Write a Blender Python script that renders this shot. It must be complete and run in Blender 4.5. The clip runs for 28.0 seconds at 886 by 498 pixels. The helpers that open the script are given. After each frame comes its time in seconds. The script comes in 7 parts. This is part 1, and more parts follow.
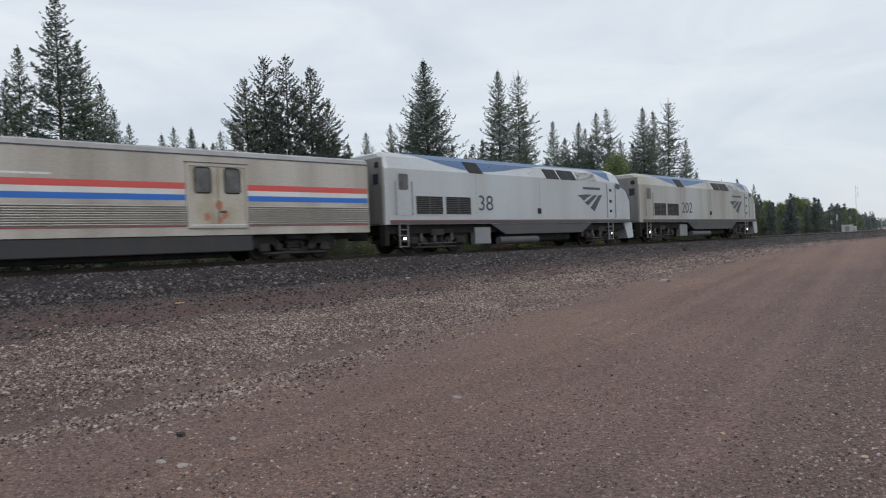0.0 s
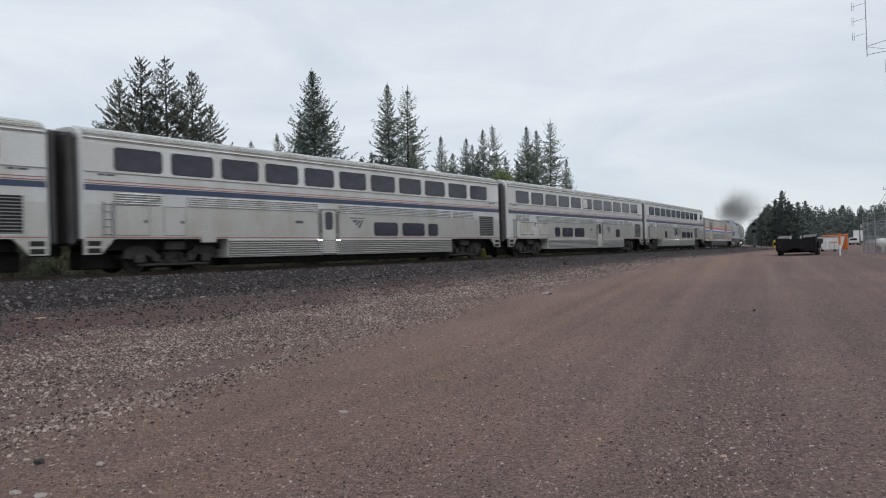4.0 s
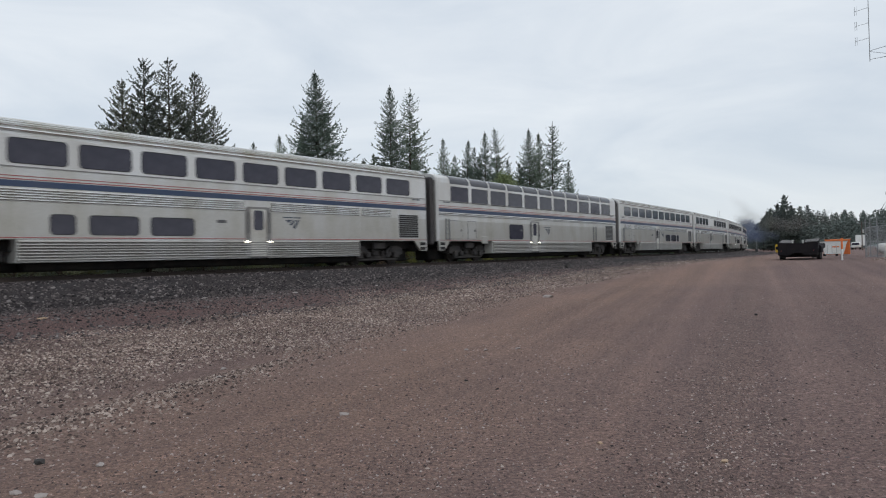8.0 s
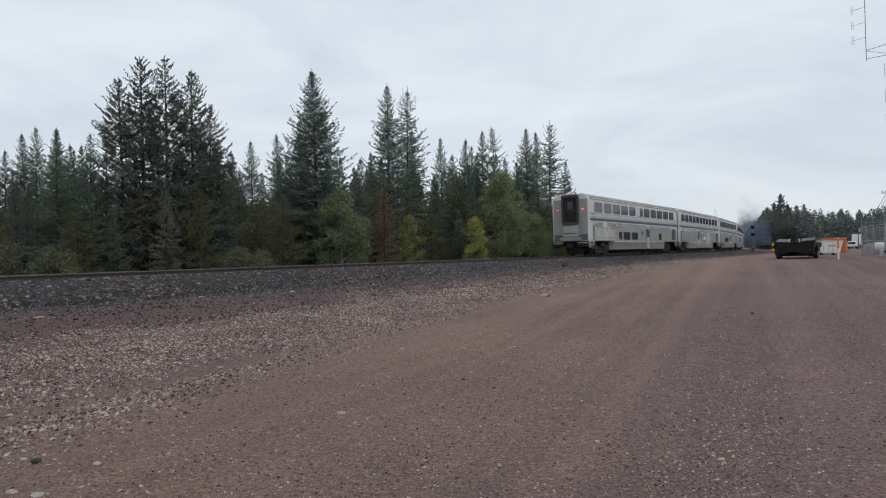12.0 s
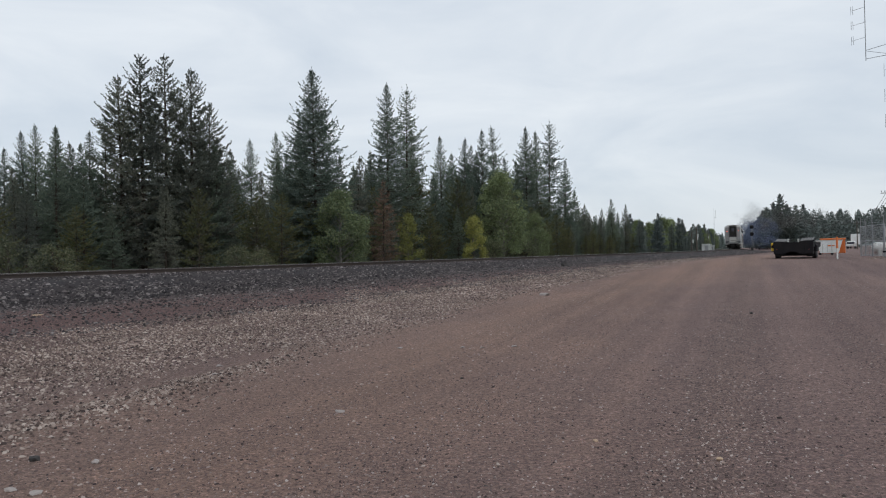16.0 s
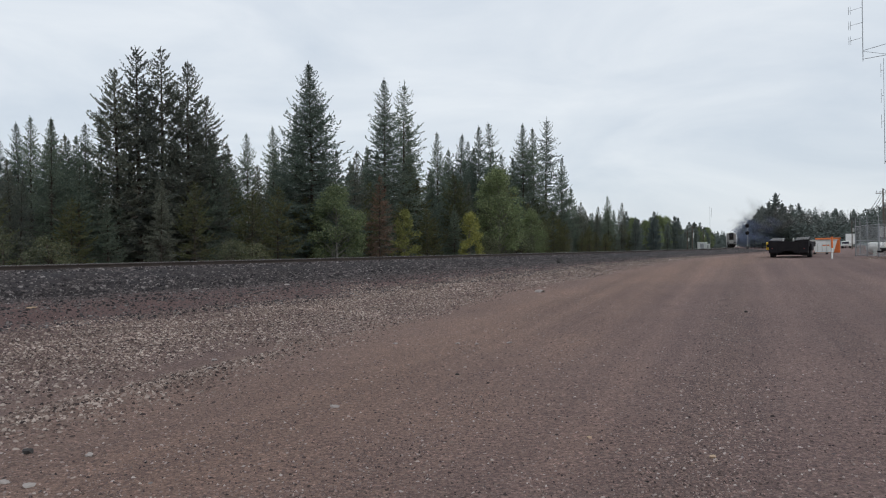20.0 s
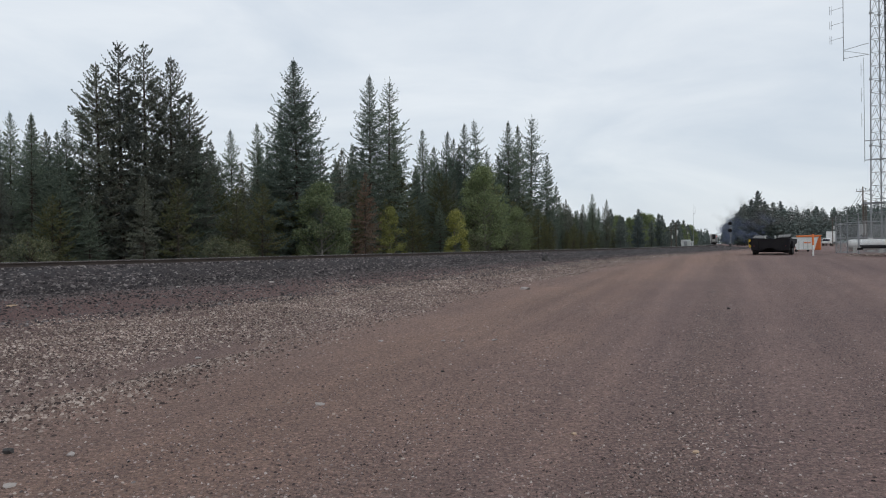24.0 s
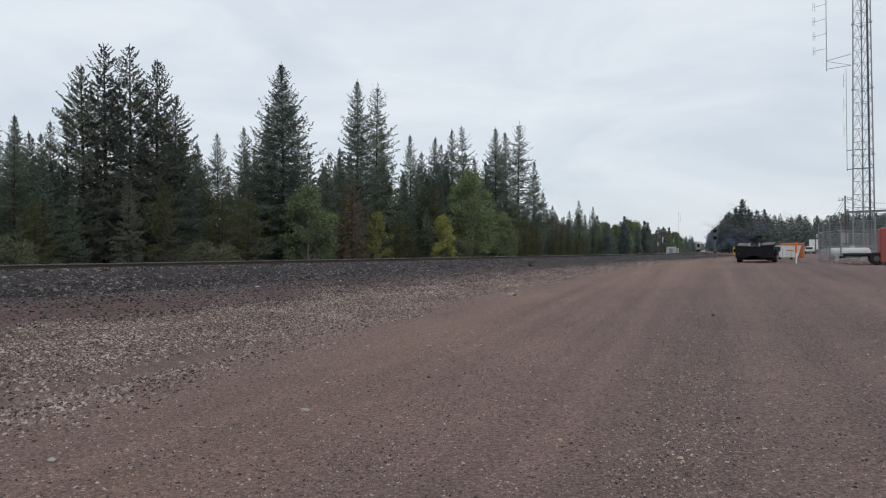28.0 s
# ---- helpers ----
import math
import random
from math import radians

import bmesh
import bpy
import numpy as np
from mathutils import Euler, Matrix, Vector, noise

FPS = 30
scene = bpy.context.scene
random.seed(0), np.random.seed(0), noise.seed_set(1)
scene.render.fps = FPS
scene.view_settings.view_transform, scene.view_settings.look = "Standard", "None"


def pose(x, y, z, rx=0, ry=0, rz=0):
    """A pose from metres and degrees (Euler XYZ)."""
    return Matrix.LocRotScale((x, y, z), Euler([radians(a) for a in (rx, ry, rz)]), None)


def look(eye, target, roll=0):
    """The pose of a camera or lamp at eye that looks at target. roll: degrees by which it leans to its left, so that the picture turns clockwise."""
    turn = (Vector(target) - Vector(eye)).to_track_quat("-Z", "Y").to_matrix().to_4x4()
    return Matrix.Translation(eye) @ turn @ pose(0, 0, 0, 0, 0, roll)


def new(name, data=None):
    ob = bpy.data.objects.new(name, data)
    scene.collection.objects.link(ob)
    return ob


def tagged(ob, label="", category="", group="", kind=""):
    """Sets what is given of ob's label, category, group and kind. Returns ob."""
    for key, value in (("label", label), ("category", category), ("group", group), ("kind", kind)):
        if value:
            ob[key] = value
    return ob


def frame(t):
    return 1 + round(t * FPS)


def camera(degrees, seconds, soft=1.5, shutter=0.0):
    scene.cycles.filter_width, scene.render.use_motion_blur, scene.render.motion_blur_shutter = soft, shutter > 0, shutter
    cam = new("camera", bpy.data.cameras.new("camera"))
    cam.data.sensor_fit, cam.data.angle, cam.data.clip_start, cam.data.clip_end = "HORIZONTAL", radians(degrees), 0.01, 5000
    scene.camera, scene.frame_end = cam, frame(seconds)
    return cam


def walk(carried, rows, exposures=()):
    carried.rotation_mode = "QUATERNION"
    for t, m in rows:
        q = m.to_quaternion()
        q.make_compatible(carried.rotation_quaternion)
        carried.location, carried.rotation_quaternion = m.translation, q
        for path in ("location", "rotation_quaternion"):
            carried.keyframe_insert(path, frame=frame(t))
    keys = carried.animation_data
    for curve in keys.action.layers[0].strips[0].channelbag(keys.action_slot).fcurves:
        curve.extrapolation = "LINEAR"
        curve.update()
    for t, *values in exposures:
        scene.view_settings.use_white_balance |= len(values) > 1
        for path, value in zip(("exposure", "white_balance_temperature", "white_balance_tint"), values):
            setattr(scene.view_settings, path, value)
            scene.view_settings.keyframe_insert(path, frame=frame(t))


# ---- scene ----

# camera: stands 1.6 m over the lot and turns in the hand
EYE = (0.0, 0.0, 1.6)
TURNS = (
    (0.0, 9.44, -0.30, 2.24), (0.5, 3.99, -0.32, 2.14), (1.0, 0.85, -0.22, 2.01), (1.5, 0.12, 0.50, 1.45), (2.0, 0.21, 0.22, 1.88),
    (2.5, 0.69, 0.31, 1.99), (3.0, 0.54, 0.30, 1.88), (3.5, 0.10, 0.40, 1.83), (5.5, 0.10, 0.49, 1.72), (6.0, 0.18, 0.53, 1.64),
    (6.5, 0.32, 0.60, 1.54), (7.0, 0.27, 0.59, 1.51), (7.5, 0.28, 0.66, 1.49), (8.0, 0.20, 0.66, 1.49), (8.5, 0.14, 0.65, 1.48),
    (9.0, 0.13, 0.65, 1.50), (9.5, 0.21, 0.66, 1.48), (10.0, 0.14, 0.58, 1.49), (10.5, 0.14, 0.52, 1.51), (11.0, 0.01, 0.52, 1.49),
    (11.5, 0.00, 0.57, 1.50), (12.0, -0.03, 0.56, 1.47), (12.5, -0.09, 0.56, 1.45), (14.5, -0.22, 0.49, 1.37), (15.0, -0.24, 0.55, 1.32),
    (15.5, -0.21, 0.48, 1.31), (16.0, -0.10, 0.46, 1.32), (16.5, 0.01, 0.54, 1.30), (17.0, 0.01, 0.48, 1.32), (17.5, -0.03, 0.49, 1.32),
    (18.0, -0.14, 0.50, 1.25), (18.5, -0.10, 0.48, 1.05), (19.0, -0.30, 0.42, 1.02), (19.5, -0.45, 0.31, 1.03), (20.0, -0.43, 0.12, 0.80),
    (20.5, -0.67, 0.15, 0.77), (21.0, -0.80, 0.06, 0.75), (21.5, -1.05, 0.04, 0.77), (23.5, -1.61, -0.15, 0.84), (24.0, -1.65, -0.12, 0.80),
    (24.5, -1.83, -0.05, 0.80), (25.0, -1.89, -0.03, 0.81), (25.5, -2.01, 0.11, 0.86), (26.0, -2.04, 0.20, 0.83), (26.5, -2.12, 0.10, 0.77),
    (27.0, -2.04, 0.29, 0.59), (27.5, -2.30, 0.05, 0.73), (28.0, -2.75, 0.33, 0.42))
cam = camera(66.0, 28.0, soft=1.1, shutter=0.2)
walk(cam, [(t, pose(*EYE, 90 + pitch, roll, yaw)) for t, yaw, pitch, roll in TURNS])
scene.view_settings.exposure = 0.0

# ---- world and sun: a bright overcast sky ----
SUN_EL, SUN_AZ = 48.0, 150.0          # degrees; azimuth clockwise from +y
world = bpy.data.worlds.new("overcast_sky")
scene.world = world
world.use_nodes = True
wn, wl = world.node_tree.nodes, world.node_tree.links
wn.clear()


def wnode(kind, **kw):
    n = wn.new(kind)
    for k, v in kw.items():
        n.inputs[k].default_value = v
    return n


w_out = wn.new("ShaderNodeOutputWorld")
w_mix = wn.new("ShaderNodeMixShader")
w_mix.inputs[0].default_value = 0.88
w_sky = wn.new("ShaderNodeTexSky")
w_sky.sky_type, w_sky.sun_disc = "NISHITA", False
w_sky.sun_elevation, w_sky.sun_rotation = radians(SUN_EL), radians(SUN_AZ)
w_b1 = wnode("ShaderNodeBackground", Strength=0.10)
wl.new(w_sky.outputs[0], w_b1.inputs[0])
w_b2 = wnode("ShaderNodeBackground", Strength=1.15)
w_co = wn.new("ShaderNodeTexCoord")
w_map = wn.new("ShaderNodeMapping")
w_map.inputs["Scale"].default_value = (1.3, 1.3, 4.5)
wl.new(w_co.outputs["Generated"], w_map.inputs[0])
w_no = wnode("ShaderNodeTexNoise", Scale=1.9, Detail=6.0, Roughness=0.55)
w_no.inputs["Distortion"].default_value = 0.5
wl.new(w_map.outputs[0], w_no.inputs["Vector"])
w_cl = wn.new("ShaderNodeValToRGB")
w_cl.color_ramp.elements[0].position, w_cl.color_ramp.elements[0].color = 0.34, (0.60, 0.66, 0.735, 1)
w_cl.color_ramp.elements[1].position, w_cl.color_ramp.elements[1].color = 0.66, (0.76, 0.80, 0.845, 1)
wl.new(w_no.outputs["Fac"], w_cl.inputs[0])
w_sep = wn.new("ShaderNodeSeparateXYZ")
wl.new(w_co.outputs["Generated"], w_sep.inputs[0])
w_gr = wn.new("ShaderNodeValToRGB")
for pos, col in ((0.0, (0.93, 0.935, 0.93)), (0.16, (0.94, 0.948, 0.957)), (0.42, (1.0, 1.0, 1.0)), (1.0, (1.12, 1.12, 1.12))):
    el = w_gr.color_ramp.elements[0] if pos == 0.0 else (w_gr.color_ramp.elements[1] if pos == 1.0 else w_gr.color_ramp.elements.new(pos))
    el.position, el.color = pos, (*col, 1)
wl.new(w_sep.outputs["Z"], w_gr.inputs[0])
w_mul = wn.new("ShaderNodeMixRGB")
w_mul.blend_type = "MULTIPLY"
w_mul.inputs[0].default_value = 1.0
wl.new(w_cl.outputs[0], w_mul.inputs[1])
wl.new(w_gr.outputs[0], w_mul.inputs[2])
wl.new(w_mul.outputs[0], w_b2.inputs[0])
wl.new(w_b1.outputs[0], w_mix.inputs[1])
wl.new(w_b2.outputs[0], w_mix.inputs[2])
wl.new(w_mix.outputs[0], w_out.inputs[0])

sun_data = bpy.data.lights.new("sun", "SUN")
sun_data.energy, sun_data.angle, sun_data.color = 0.6, radians(25), (1.0, 0.97, 0.93)
sun = new("sun", sun_data)
az, el_ = radians(SUN_AZ), radians(SUN_EL)
sun.matrix_world = look((60 * math.sin(az) * math.cos(el_), 60 * math.cos(az) * math.cos(el_), 60 * math.sin(el_)), (0, 0, 0))

# ---- the track's line: arc length s, heading clockwise from +y; side offset u to the right ----
RAIL_Z = 1.31
S_AXIS = np.arange(-320.0, 901.0, 1.0)
HEADING = np.radians(np.interp(S_AXIS, (-320, -20, 40, 90, 140, 180, 220), (44.0, 39.7, 35.7, 30.5, 25.4, 23.4, 23.2)))
_d = np.c_[np.sin(HEADING), np.cos(HEADING)]
LINE = np.zeros((len(S_AXIS), 2))
LINE[1:] = np.cumsum((_d[1:] + _d[:-1]) / 2, axis=0)
LINE += np.array((-17.01, 17.55)) - LINE[320]


def track(s, u=0.0):
    """Plan place and heading on the track at arc length s, u metres to its right."""
    x, y, a = np.interp(s, S_AXIS, LINE[:, 0]), np.interp(s, S_AXIS, LINE[:, 1]), np.interp(s, S_AXIS, HEADING)
    return x + u * np.cos(a), y - u * np.sin(a), a


def to_track(x, y):
    """s and u of plan points (arrays)."""
    x, y = np.atleast_1d(np.asarray(x, float)), np.atleast_1d(np.asarray(y, float))
    coarse = np.arange(0, len(S_AXIS), 4)
    i = np.empty(len(x), int)
    for a in range(0, len(x), 4000):
        d = (x[a:a + 4000, None] - LINE[coarse, 0]) ** 2 + (y[a:a + 4000, None] - LINE[coarse, 1]) ** 2
        i[a:a + 4000] = coarse[d.argmin(1)]
    h = HEADING[i]
    dx, dy = x - LINE[i, 0], y - LINE[i, 1]
    return S_AXIS[i] + dx * np.sin(h) + dy * np.cos(h), dx * np.cos(h) - dy * np.sin(h)


def smooth(a, lo, hi):
    k = np.clip((a - lo) / (hi - lo), 0, 1)
    return k * k * (3 - 2 * k)


def ground_su(s, u):
    """Height of the ground: the lot climbs along the track and towards it; the woods lie lower behind it."""
    rise = smooth(s, 0, 46)
    lot = 0.88 * rise - 0.16 * smooth(u, 14, 34) * rise + (1 - rise) * 0.50 * smooth(-u, -15, -5.0) - 0.10 * smooth(u, 30, 60)
    wood = 0.35 + 0.15 * rise
    side = smooth(u, -4.5, 3.0)
    return side * lot + (1 - side) * wood


LOT = radians(24.5)          # heading of the lot's wheel tracks
STRIPS = ((-0.35, 0.50, 0.85), (-2.6, 0.4, 0.40), (1.5, 0.35, 0.45), (2.9, 0.5, 0.40), (5.2, 0.6, 0.35), (-4.2, 0.4, 0.3))          # place across the lot, half-width, thickness


def road_edge(s):
    """Side offset at which the smooth lot begins."""
    return np.interp(s, (-12, -1, 1.3, 4.3, 9.6, 14.4, 25, 41, 70), (18.3, 17.6, 16.9, 15.6, 14.2, 13.0, 12.0, 11.0, 9.9))


def ground_z(x, y):
    s, u = to_track(x, y)
    return float(ground_su(s, u)[0])


# ---- materials ----
def material(name, build):
    m = bpy.data.materials.new(name)
    m.use_nodes = True
    nt = m.node_tree
    build(nt.nodes, nt.links, nt.nodes["Principled BSDF"])
    return m


def ramp(nodes, stops):
    r = nodes.new("ShaderNodeValToRGB")
    e = r.color_ramp.elements
    while len(e) < len(stops):
        e.new(0.5)
    for el, (pos, col) in zip(e, stops):
        el.position, el.color = pos, (*col, 1)
    return r


def noise_at(nodes, links, vec, scale, detail=4.0, rough=0.55):
    n = nodes.new("ShaderNodeTexNoise")
    n.inputs["Scale"].default_value, n.inputs["Detail"].default_value, n.inputs["Roughness"].default_value = scale, detail, rough
    if vec is not None:
        links.new(vec, n.inputs["Vector"])
    return n


def mixed(nodes, links, a, b, fac, mode="MIX"):
    """a and b: sockets or colours; fac: socket or number."""
    m = nodes.new("ShaderNodeMixRGB")
    m.blend_type = mode
    for i, v in ((0, fac), (1, a), (2, b)):
        if isinstance(v, bpy.types.NodeSocket):
            links.new(v, m.inputs[i])
        else:
            m.inputs[i].default_value = v if i == 0 else (*v, 1)
    return m.outputs[0]


def surface(name, col, rough=0.6, metal=0.0, dirt=(0.20, 0.17, 0.14), amount=0.25, scale=0.7, fine=25.0, bump=0.05, streak=False, per_piece=0.0):
    """A worn surface: two scales of variation, a stain colour and fine relief."""
    def build(n, l, p):
        co = n.new("ShaderNodeTexCoord")
        vec = co.outputs["Object"]
        if streak:
            mp = n.new("ShaderNodeMapping")
            mp.inputs["Scale"].default_value = (1.0, 1.0, 0.12)
            l.new(vec, mp.inputs[0])
            vec = mp.outputs[0]
        big, small = noise_at(n, l, vec, scale, 5), noise_at(n, l, co.outputs["Object"], fine, 3)
        r = ramp(n, ((0.40, (0, 0, 0)), (0.72, (1, 1, 1))))
        l.new(big.outputs["Fac"], r.inputs[0])
        mul = n.new("ShaderNodeMath")
        mul.operation = "MULTIPLY"
        mul.inputs[1].default_value = amount
        l.new(r.outputs[0], mul.inputs[0])
        c = mixed(n, l, col, dirt, mul.outputs[0])
        g = ramp(n, ((0.3, (0.86, 0.86, 0.86)), (0.7, (1.08, 1.08, 1.08))))
        l.new(small.outputs["Fac"], g.inputs[0])
        c = mixed(n, l, c, g.outputs[0], 1.0, "MULTIPLY")
        if per_piece:
            oi = n.new("ShaderNodeObjectInfo")
            v = ramp(n, ((0.0, (1 - per_piece,) * 3), (1.0, (1 + per_piece,) * 3)))
            l.new(oi.outputs["Random"], v.inputs[0])
            c = mixed(n, l, c, v.outputs[0], 1.0, "MULTIPLY")
        l.new(c, p.inputs["Base Color"])
        p.inputs["Roughness"].default_value, p.inputs["Metallic"].default_value = rough, metal
        if bump:
            b = n.new("ShaderNodeBump")
            b.inputs["Strength"].default_value, b.inputs["Distance"].default_value = bump, 0.02
            l.new(small.outputs["Fac"], b.inputs["Height"])
            l.new(b.outputs[0], p.inputs["Normal"])
    return material(name, build)


def islands(name, stops, rough=0.85, fine=0.0, trans=0.0):
    """Pieces of one joined mesh, each with its own colour out of the stops."""
    def build(n, l, p):
        geo = n.new("ShaderNodeNewGeometry")
        r = ramp(n, stops)
        l.new(geo.outputs["Random Per Island"], r.inputs[0])
        c = r.outputs[0]
        co = n.new("ShaderNodeTexCoord")
        b = noise_at(n, l, co.outputs["Object"], fine or 0.6, 3)
        g = ramp(n, ((0.3, (0.72, 0.72, 0.72)), (0.7, (1.25, 1.25, 1.25))))
        l.new(b.outputs["Fac"], g.inputs[0])
        l.new(mixed(n, l, c, g.outputs[0], 1.0, "MULTIPLY"), p.inputs["Base Color"])
        p.inputs["Roughness"].default_value = rough
        p.inputs["Specular IOR Level"].default_value = 0.25
    return material(name, build)


def foliage(name, stops, rough=0.75, through_=0.42):
    """Leaves or needles: each spray its own colour, some light passing through."""
    def build(n, l, p):
        geo = n.new("ShaderNodeNewGeometry")
        r = ramp(n, stops)
        l.new(geo.outputs["Random Per Island"], r.inputs[0])
        oi = n.new("ShaderNodeObjectInfo")
        v = ramp(n, ((0.0, (0.78, 0.80, 0.84)), (1.0, (1.22, 1.18, 1.12))))
        l.new(oi.outputs["Random"], v.inputs[0])
        c = mixed(n, l, r.outputs[0], v.outputs[0], 1.0, "MULTIPLY")
        co = n.new("ShaderNodeTexCoord")
        b = noise_at(n, l, co.outputs["Object"], 0.5, 3)
        g = ramp(n, ((0.3, (0.75, 0.75, 0.78)), (0.7, (1.25, 1.25, 1.2))))
        l.new(b.outputs["Fac"], g.inputs[0])
        c = mixed(n, l, c, g.outputs[0], 1.0, "MULTIPLY")
        l.new(c, p.inputs["Base Color"])
        p.inputs["Roughness"].default_value = rough
        p.inputs["Specular IOR Level"].default_value = 0.3
        tr = n.new("ShaderNodeBsdfTranslucent")
        l.new(c, tr.inputs[0])
        mx = n.new("ShaderNodeMixShader")
        mx.inputs[0].default_value = through_
        l.new(p.outputs[0], mx.inputs[1])
        l.new(tr.outputs[0], mx.inputs[2])
        l.new(mx.outputs[0], n["Material Output"].inputs[0])
    return material(name, build)


def glow(name, col, power):
    def build(n, l, p):
        p.inputs["Base Color"].default_value = (*col, 1)
        p.inputs["Emission Color"].default_value = (*col, 1)
        p.inputs["Emission Strength"].default_value = power
    return material(name, build)


def ground_build(n, l, p):
    uv = n.new("ShaderNodeUVMap")
    co = n.new("ShaderNodeTexCoord")
    obj = co.outputs["Object"]
    sep = n.new("ShaderNodeSeparateXYZ")
    l.new(uv.outputs[0], sep.inputs[0])
    wob = noise_at(n, l, obj, 0.33, 5, 0.6)
    add = n.new("ShaderNodeMath")
    add.operation = "MULTIPLY_ADD"
    add.inputs[1].default_value = 5.0
    l.new(wob.outputs["Fac"], add.inputs[0])
    l.new(sep.outputs["Y"], add.inputs[2])
    rng = n.new("ShaderNodeMapRange")
    rng.inputs["From Min"].default_value, rng.inputs["From Max"].default_value = -17.5, 32.5     # u from -20 to 30 plus the wobble's mean
    l.new(add.outputs[0], rng.inputs[0])
    at = lambda u: (u + 20.0) / 50.0
    dark, grav, road = (0.050, 0.046, 0.048), (0.180, 0.127, 0.117), (0.184, 0.127, 0.115)
    bands = ramp(n, ((at(-9), (0.035, 0.032, 0.018)), (at(-3), (0.07, 0.06, 0.05)), (at(3.5), dark), (at(5.6), (0.085, 0.064, 0.062)), (at(7.0), (0.134, 0.086, 0.080)), (at(8.2), (0.150, 0.095, 0.088)),
                     (at(9.6), (0.148, 0.098, 0.090)), (at(12.5), (0.152, 0.102, 0.094)), (at(13.6), grav), (at(14.5), (0.220, 0.152, 0.130)), (at(17.0), (0.226, 0.150, 0.120)), (at(21), road)))
    l.new(rng.outputs[0], bands.inputs[0])
    c = bands.outputs[0]
    # straight wheel tracks of the lot, and the loose strips between them
    def along(vec):
        d = n.new("ShaderNodeVectorMath")
        d.operation = "DOT_PRODUCT"
        d.inputs[1].default_value = vec
        l.new(obj, d.inputs[0])
        return d.outputs["Value"]

    def calc(op, a, b, c=0.0):
        m = n.new("ShaderNodeMath")
        m.operation = op
        for i, v in enumerate((a, b, c)):
            if isinstance(v, bpy.types.NodeSocket):
                l.new(v, m.inputs[i])
            else:
                m.inputs[i].default_value = v
        return m.outputs[0]

    ahead, across = along((math.sin(LOT), math.cos(LOT), 0)), along((math.cos(LOT), -math.sin(LOT), 0))
    lane = n.new("ShaderNodeCombineXYZ")
    l.new(calc("MULTIPLY", ahead, 0.035), lane.inputs[0])
    l.new(calc("MULTIPLY", across, 1.5), lane.inputs[1])
    ruts = noise_at(n, l, lane.outputs[0], 1.0, 4)
    rr = ramp(n, ((0.32, (0.80, 0.80, 0.82)), (0.52, (1.0, 1.0, 1.0)), (0.70, (1.13, 1.11, 1.08))))
    l.new(ruts.outputs["Fac"], rr.inputs[0])
    on_lot = ramp(n, ((at(14.0), (0, 0, 0)), (at(17.0), (1, 1, 1))))
    l.new(rng.outputs[0], on_lot.inputs[0])
    c = mixed(n, l, c, rr.outputs[0], calc("MULTIPLY", on_lot.outputs[0], 0.85), "MULTIPLY")
    patchy = noise_at(n, l, obj, 0.9, 5, 0.65)
    shift = calc("MULTIPLY_ADD", patchy.outputs["Fac"], 1.2, -0.6)
    place = calc("ADD", across, shift)
    loose = 0.0
    for centre, half, thick in STRIPS:
        d2 = calc("POWER", calc("ABSOLUTE", calc("DIVIDE", calc("SUBTRACT", place, centre), half), 0.0), 2.0)
        loose = calc("ADD", calc("MULTIPLY", calc("POWER", 2.718, calc("MULTIPLY", d2, -1.0)), thick), loose)
    strip_tone = ramp(n, ((0.0, (1.03, 1.03, 1.03)), (0.45, (0.95, 0.95, 0.95)), (1.0, (0.80, 0.82, 0.82))))
    l.new(loose, strip_tone.inputs[0])
    c = mixed(n, l, c, strip_tone.outputs[0], on_lot.outputs[0], "MULTIPLY")
    loose = calc("MULTIPLY", loose, calc("MULTIPLY_ADD", patchy.outputs["Fac"], 2.4, -0.4))
    coarse = calc("MINIMUM", calc("ADD", calc("MULTIPLY", loose, 0.6), calc("MULTIPLY_ADD", patchy.outputs["Fac"], 1.3, -0.25)), 1.0)
    pat = noise_at(n, l, obj, 0.13, 6, 0.62)
    pr = ramp(n, ((0.32, (0.86, 0.85, 0.86)), (0.68, (1.14, 1.12, 1.09))))
    l.new(pat.outputs["Fac"], pr.inputs[0])
    c = mixed(n, l, c, pr.outputs[0], 1.0, "MULTIPLY")
    grain = noise_at(n, l, obj, 24.0, 5, 0.75)
    gr = ramp(n, ((0.30, (0.50, 0.50, 0.52)), (0.50, (1.0, 1.0, 1.0)), (0.68, (1.55, 1.52, 1.50))))
    l.new(grain.outputs["Fac"], gr.inputs[0])
    c = mixed(n, l, c, gr.outputs[0], 0.85, "MULTIPLY")
    for vs, amount in ((85.0, 0.9), (40.0, 0.45)):          # pressed-in stones, each of its own tone, shade painted into their joints
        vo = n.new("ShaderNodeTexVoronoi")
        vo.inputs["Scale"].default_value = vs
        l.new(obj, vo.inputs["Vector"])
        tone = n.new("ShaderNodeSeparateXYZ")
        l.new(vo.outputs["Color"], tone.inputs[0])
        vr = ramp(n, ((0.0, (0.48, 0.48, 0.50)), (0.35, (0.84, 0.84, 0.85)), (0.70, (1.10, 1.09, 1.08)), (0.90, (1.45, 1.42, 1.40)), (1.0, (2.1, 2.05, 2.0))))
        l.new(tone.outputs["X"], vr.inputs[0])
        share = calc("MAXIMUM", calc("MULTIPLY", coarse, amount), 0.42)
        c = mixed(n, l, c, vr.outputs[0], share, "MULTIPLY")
        joint_shade = ramp(n, ((0.0, (1.16, 1.16, 1.16)), (0.42, (1.08, 1.08, 1.08)), (0.68, (0.62, 0.60, 0.60))))
        l.new(vo.outputs["Distance"], joint_shade.inputs[0])
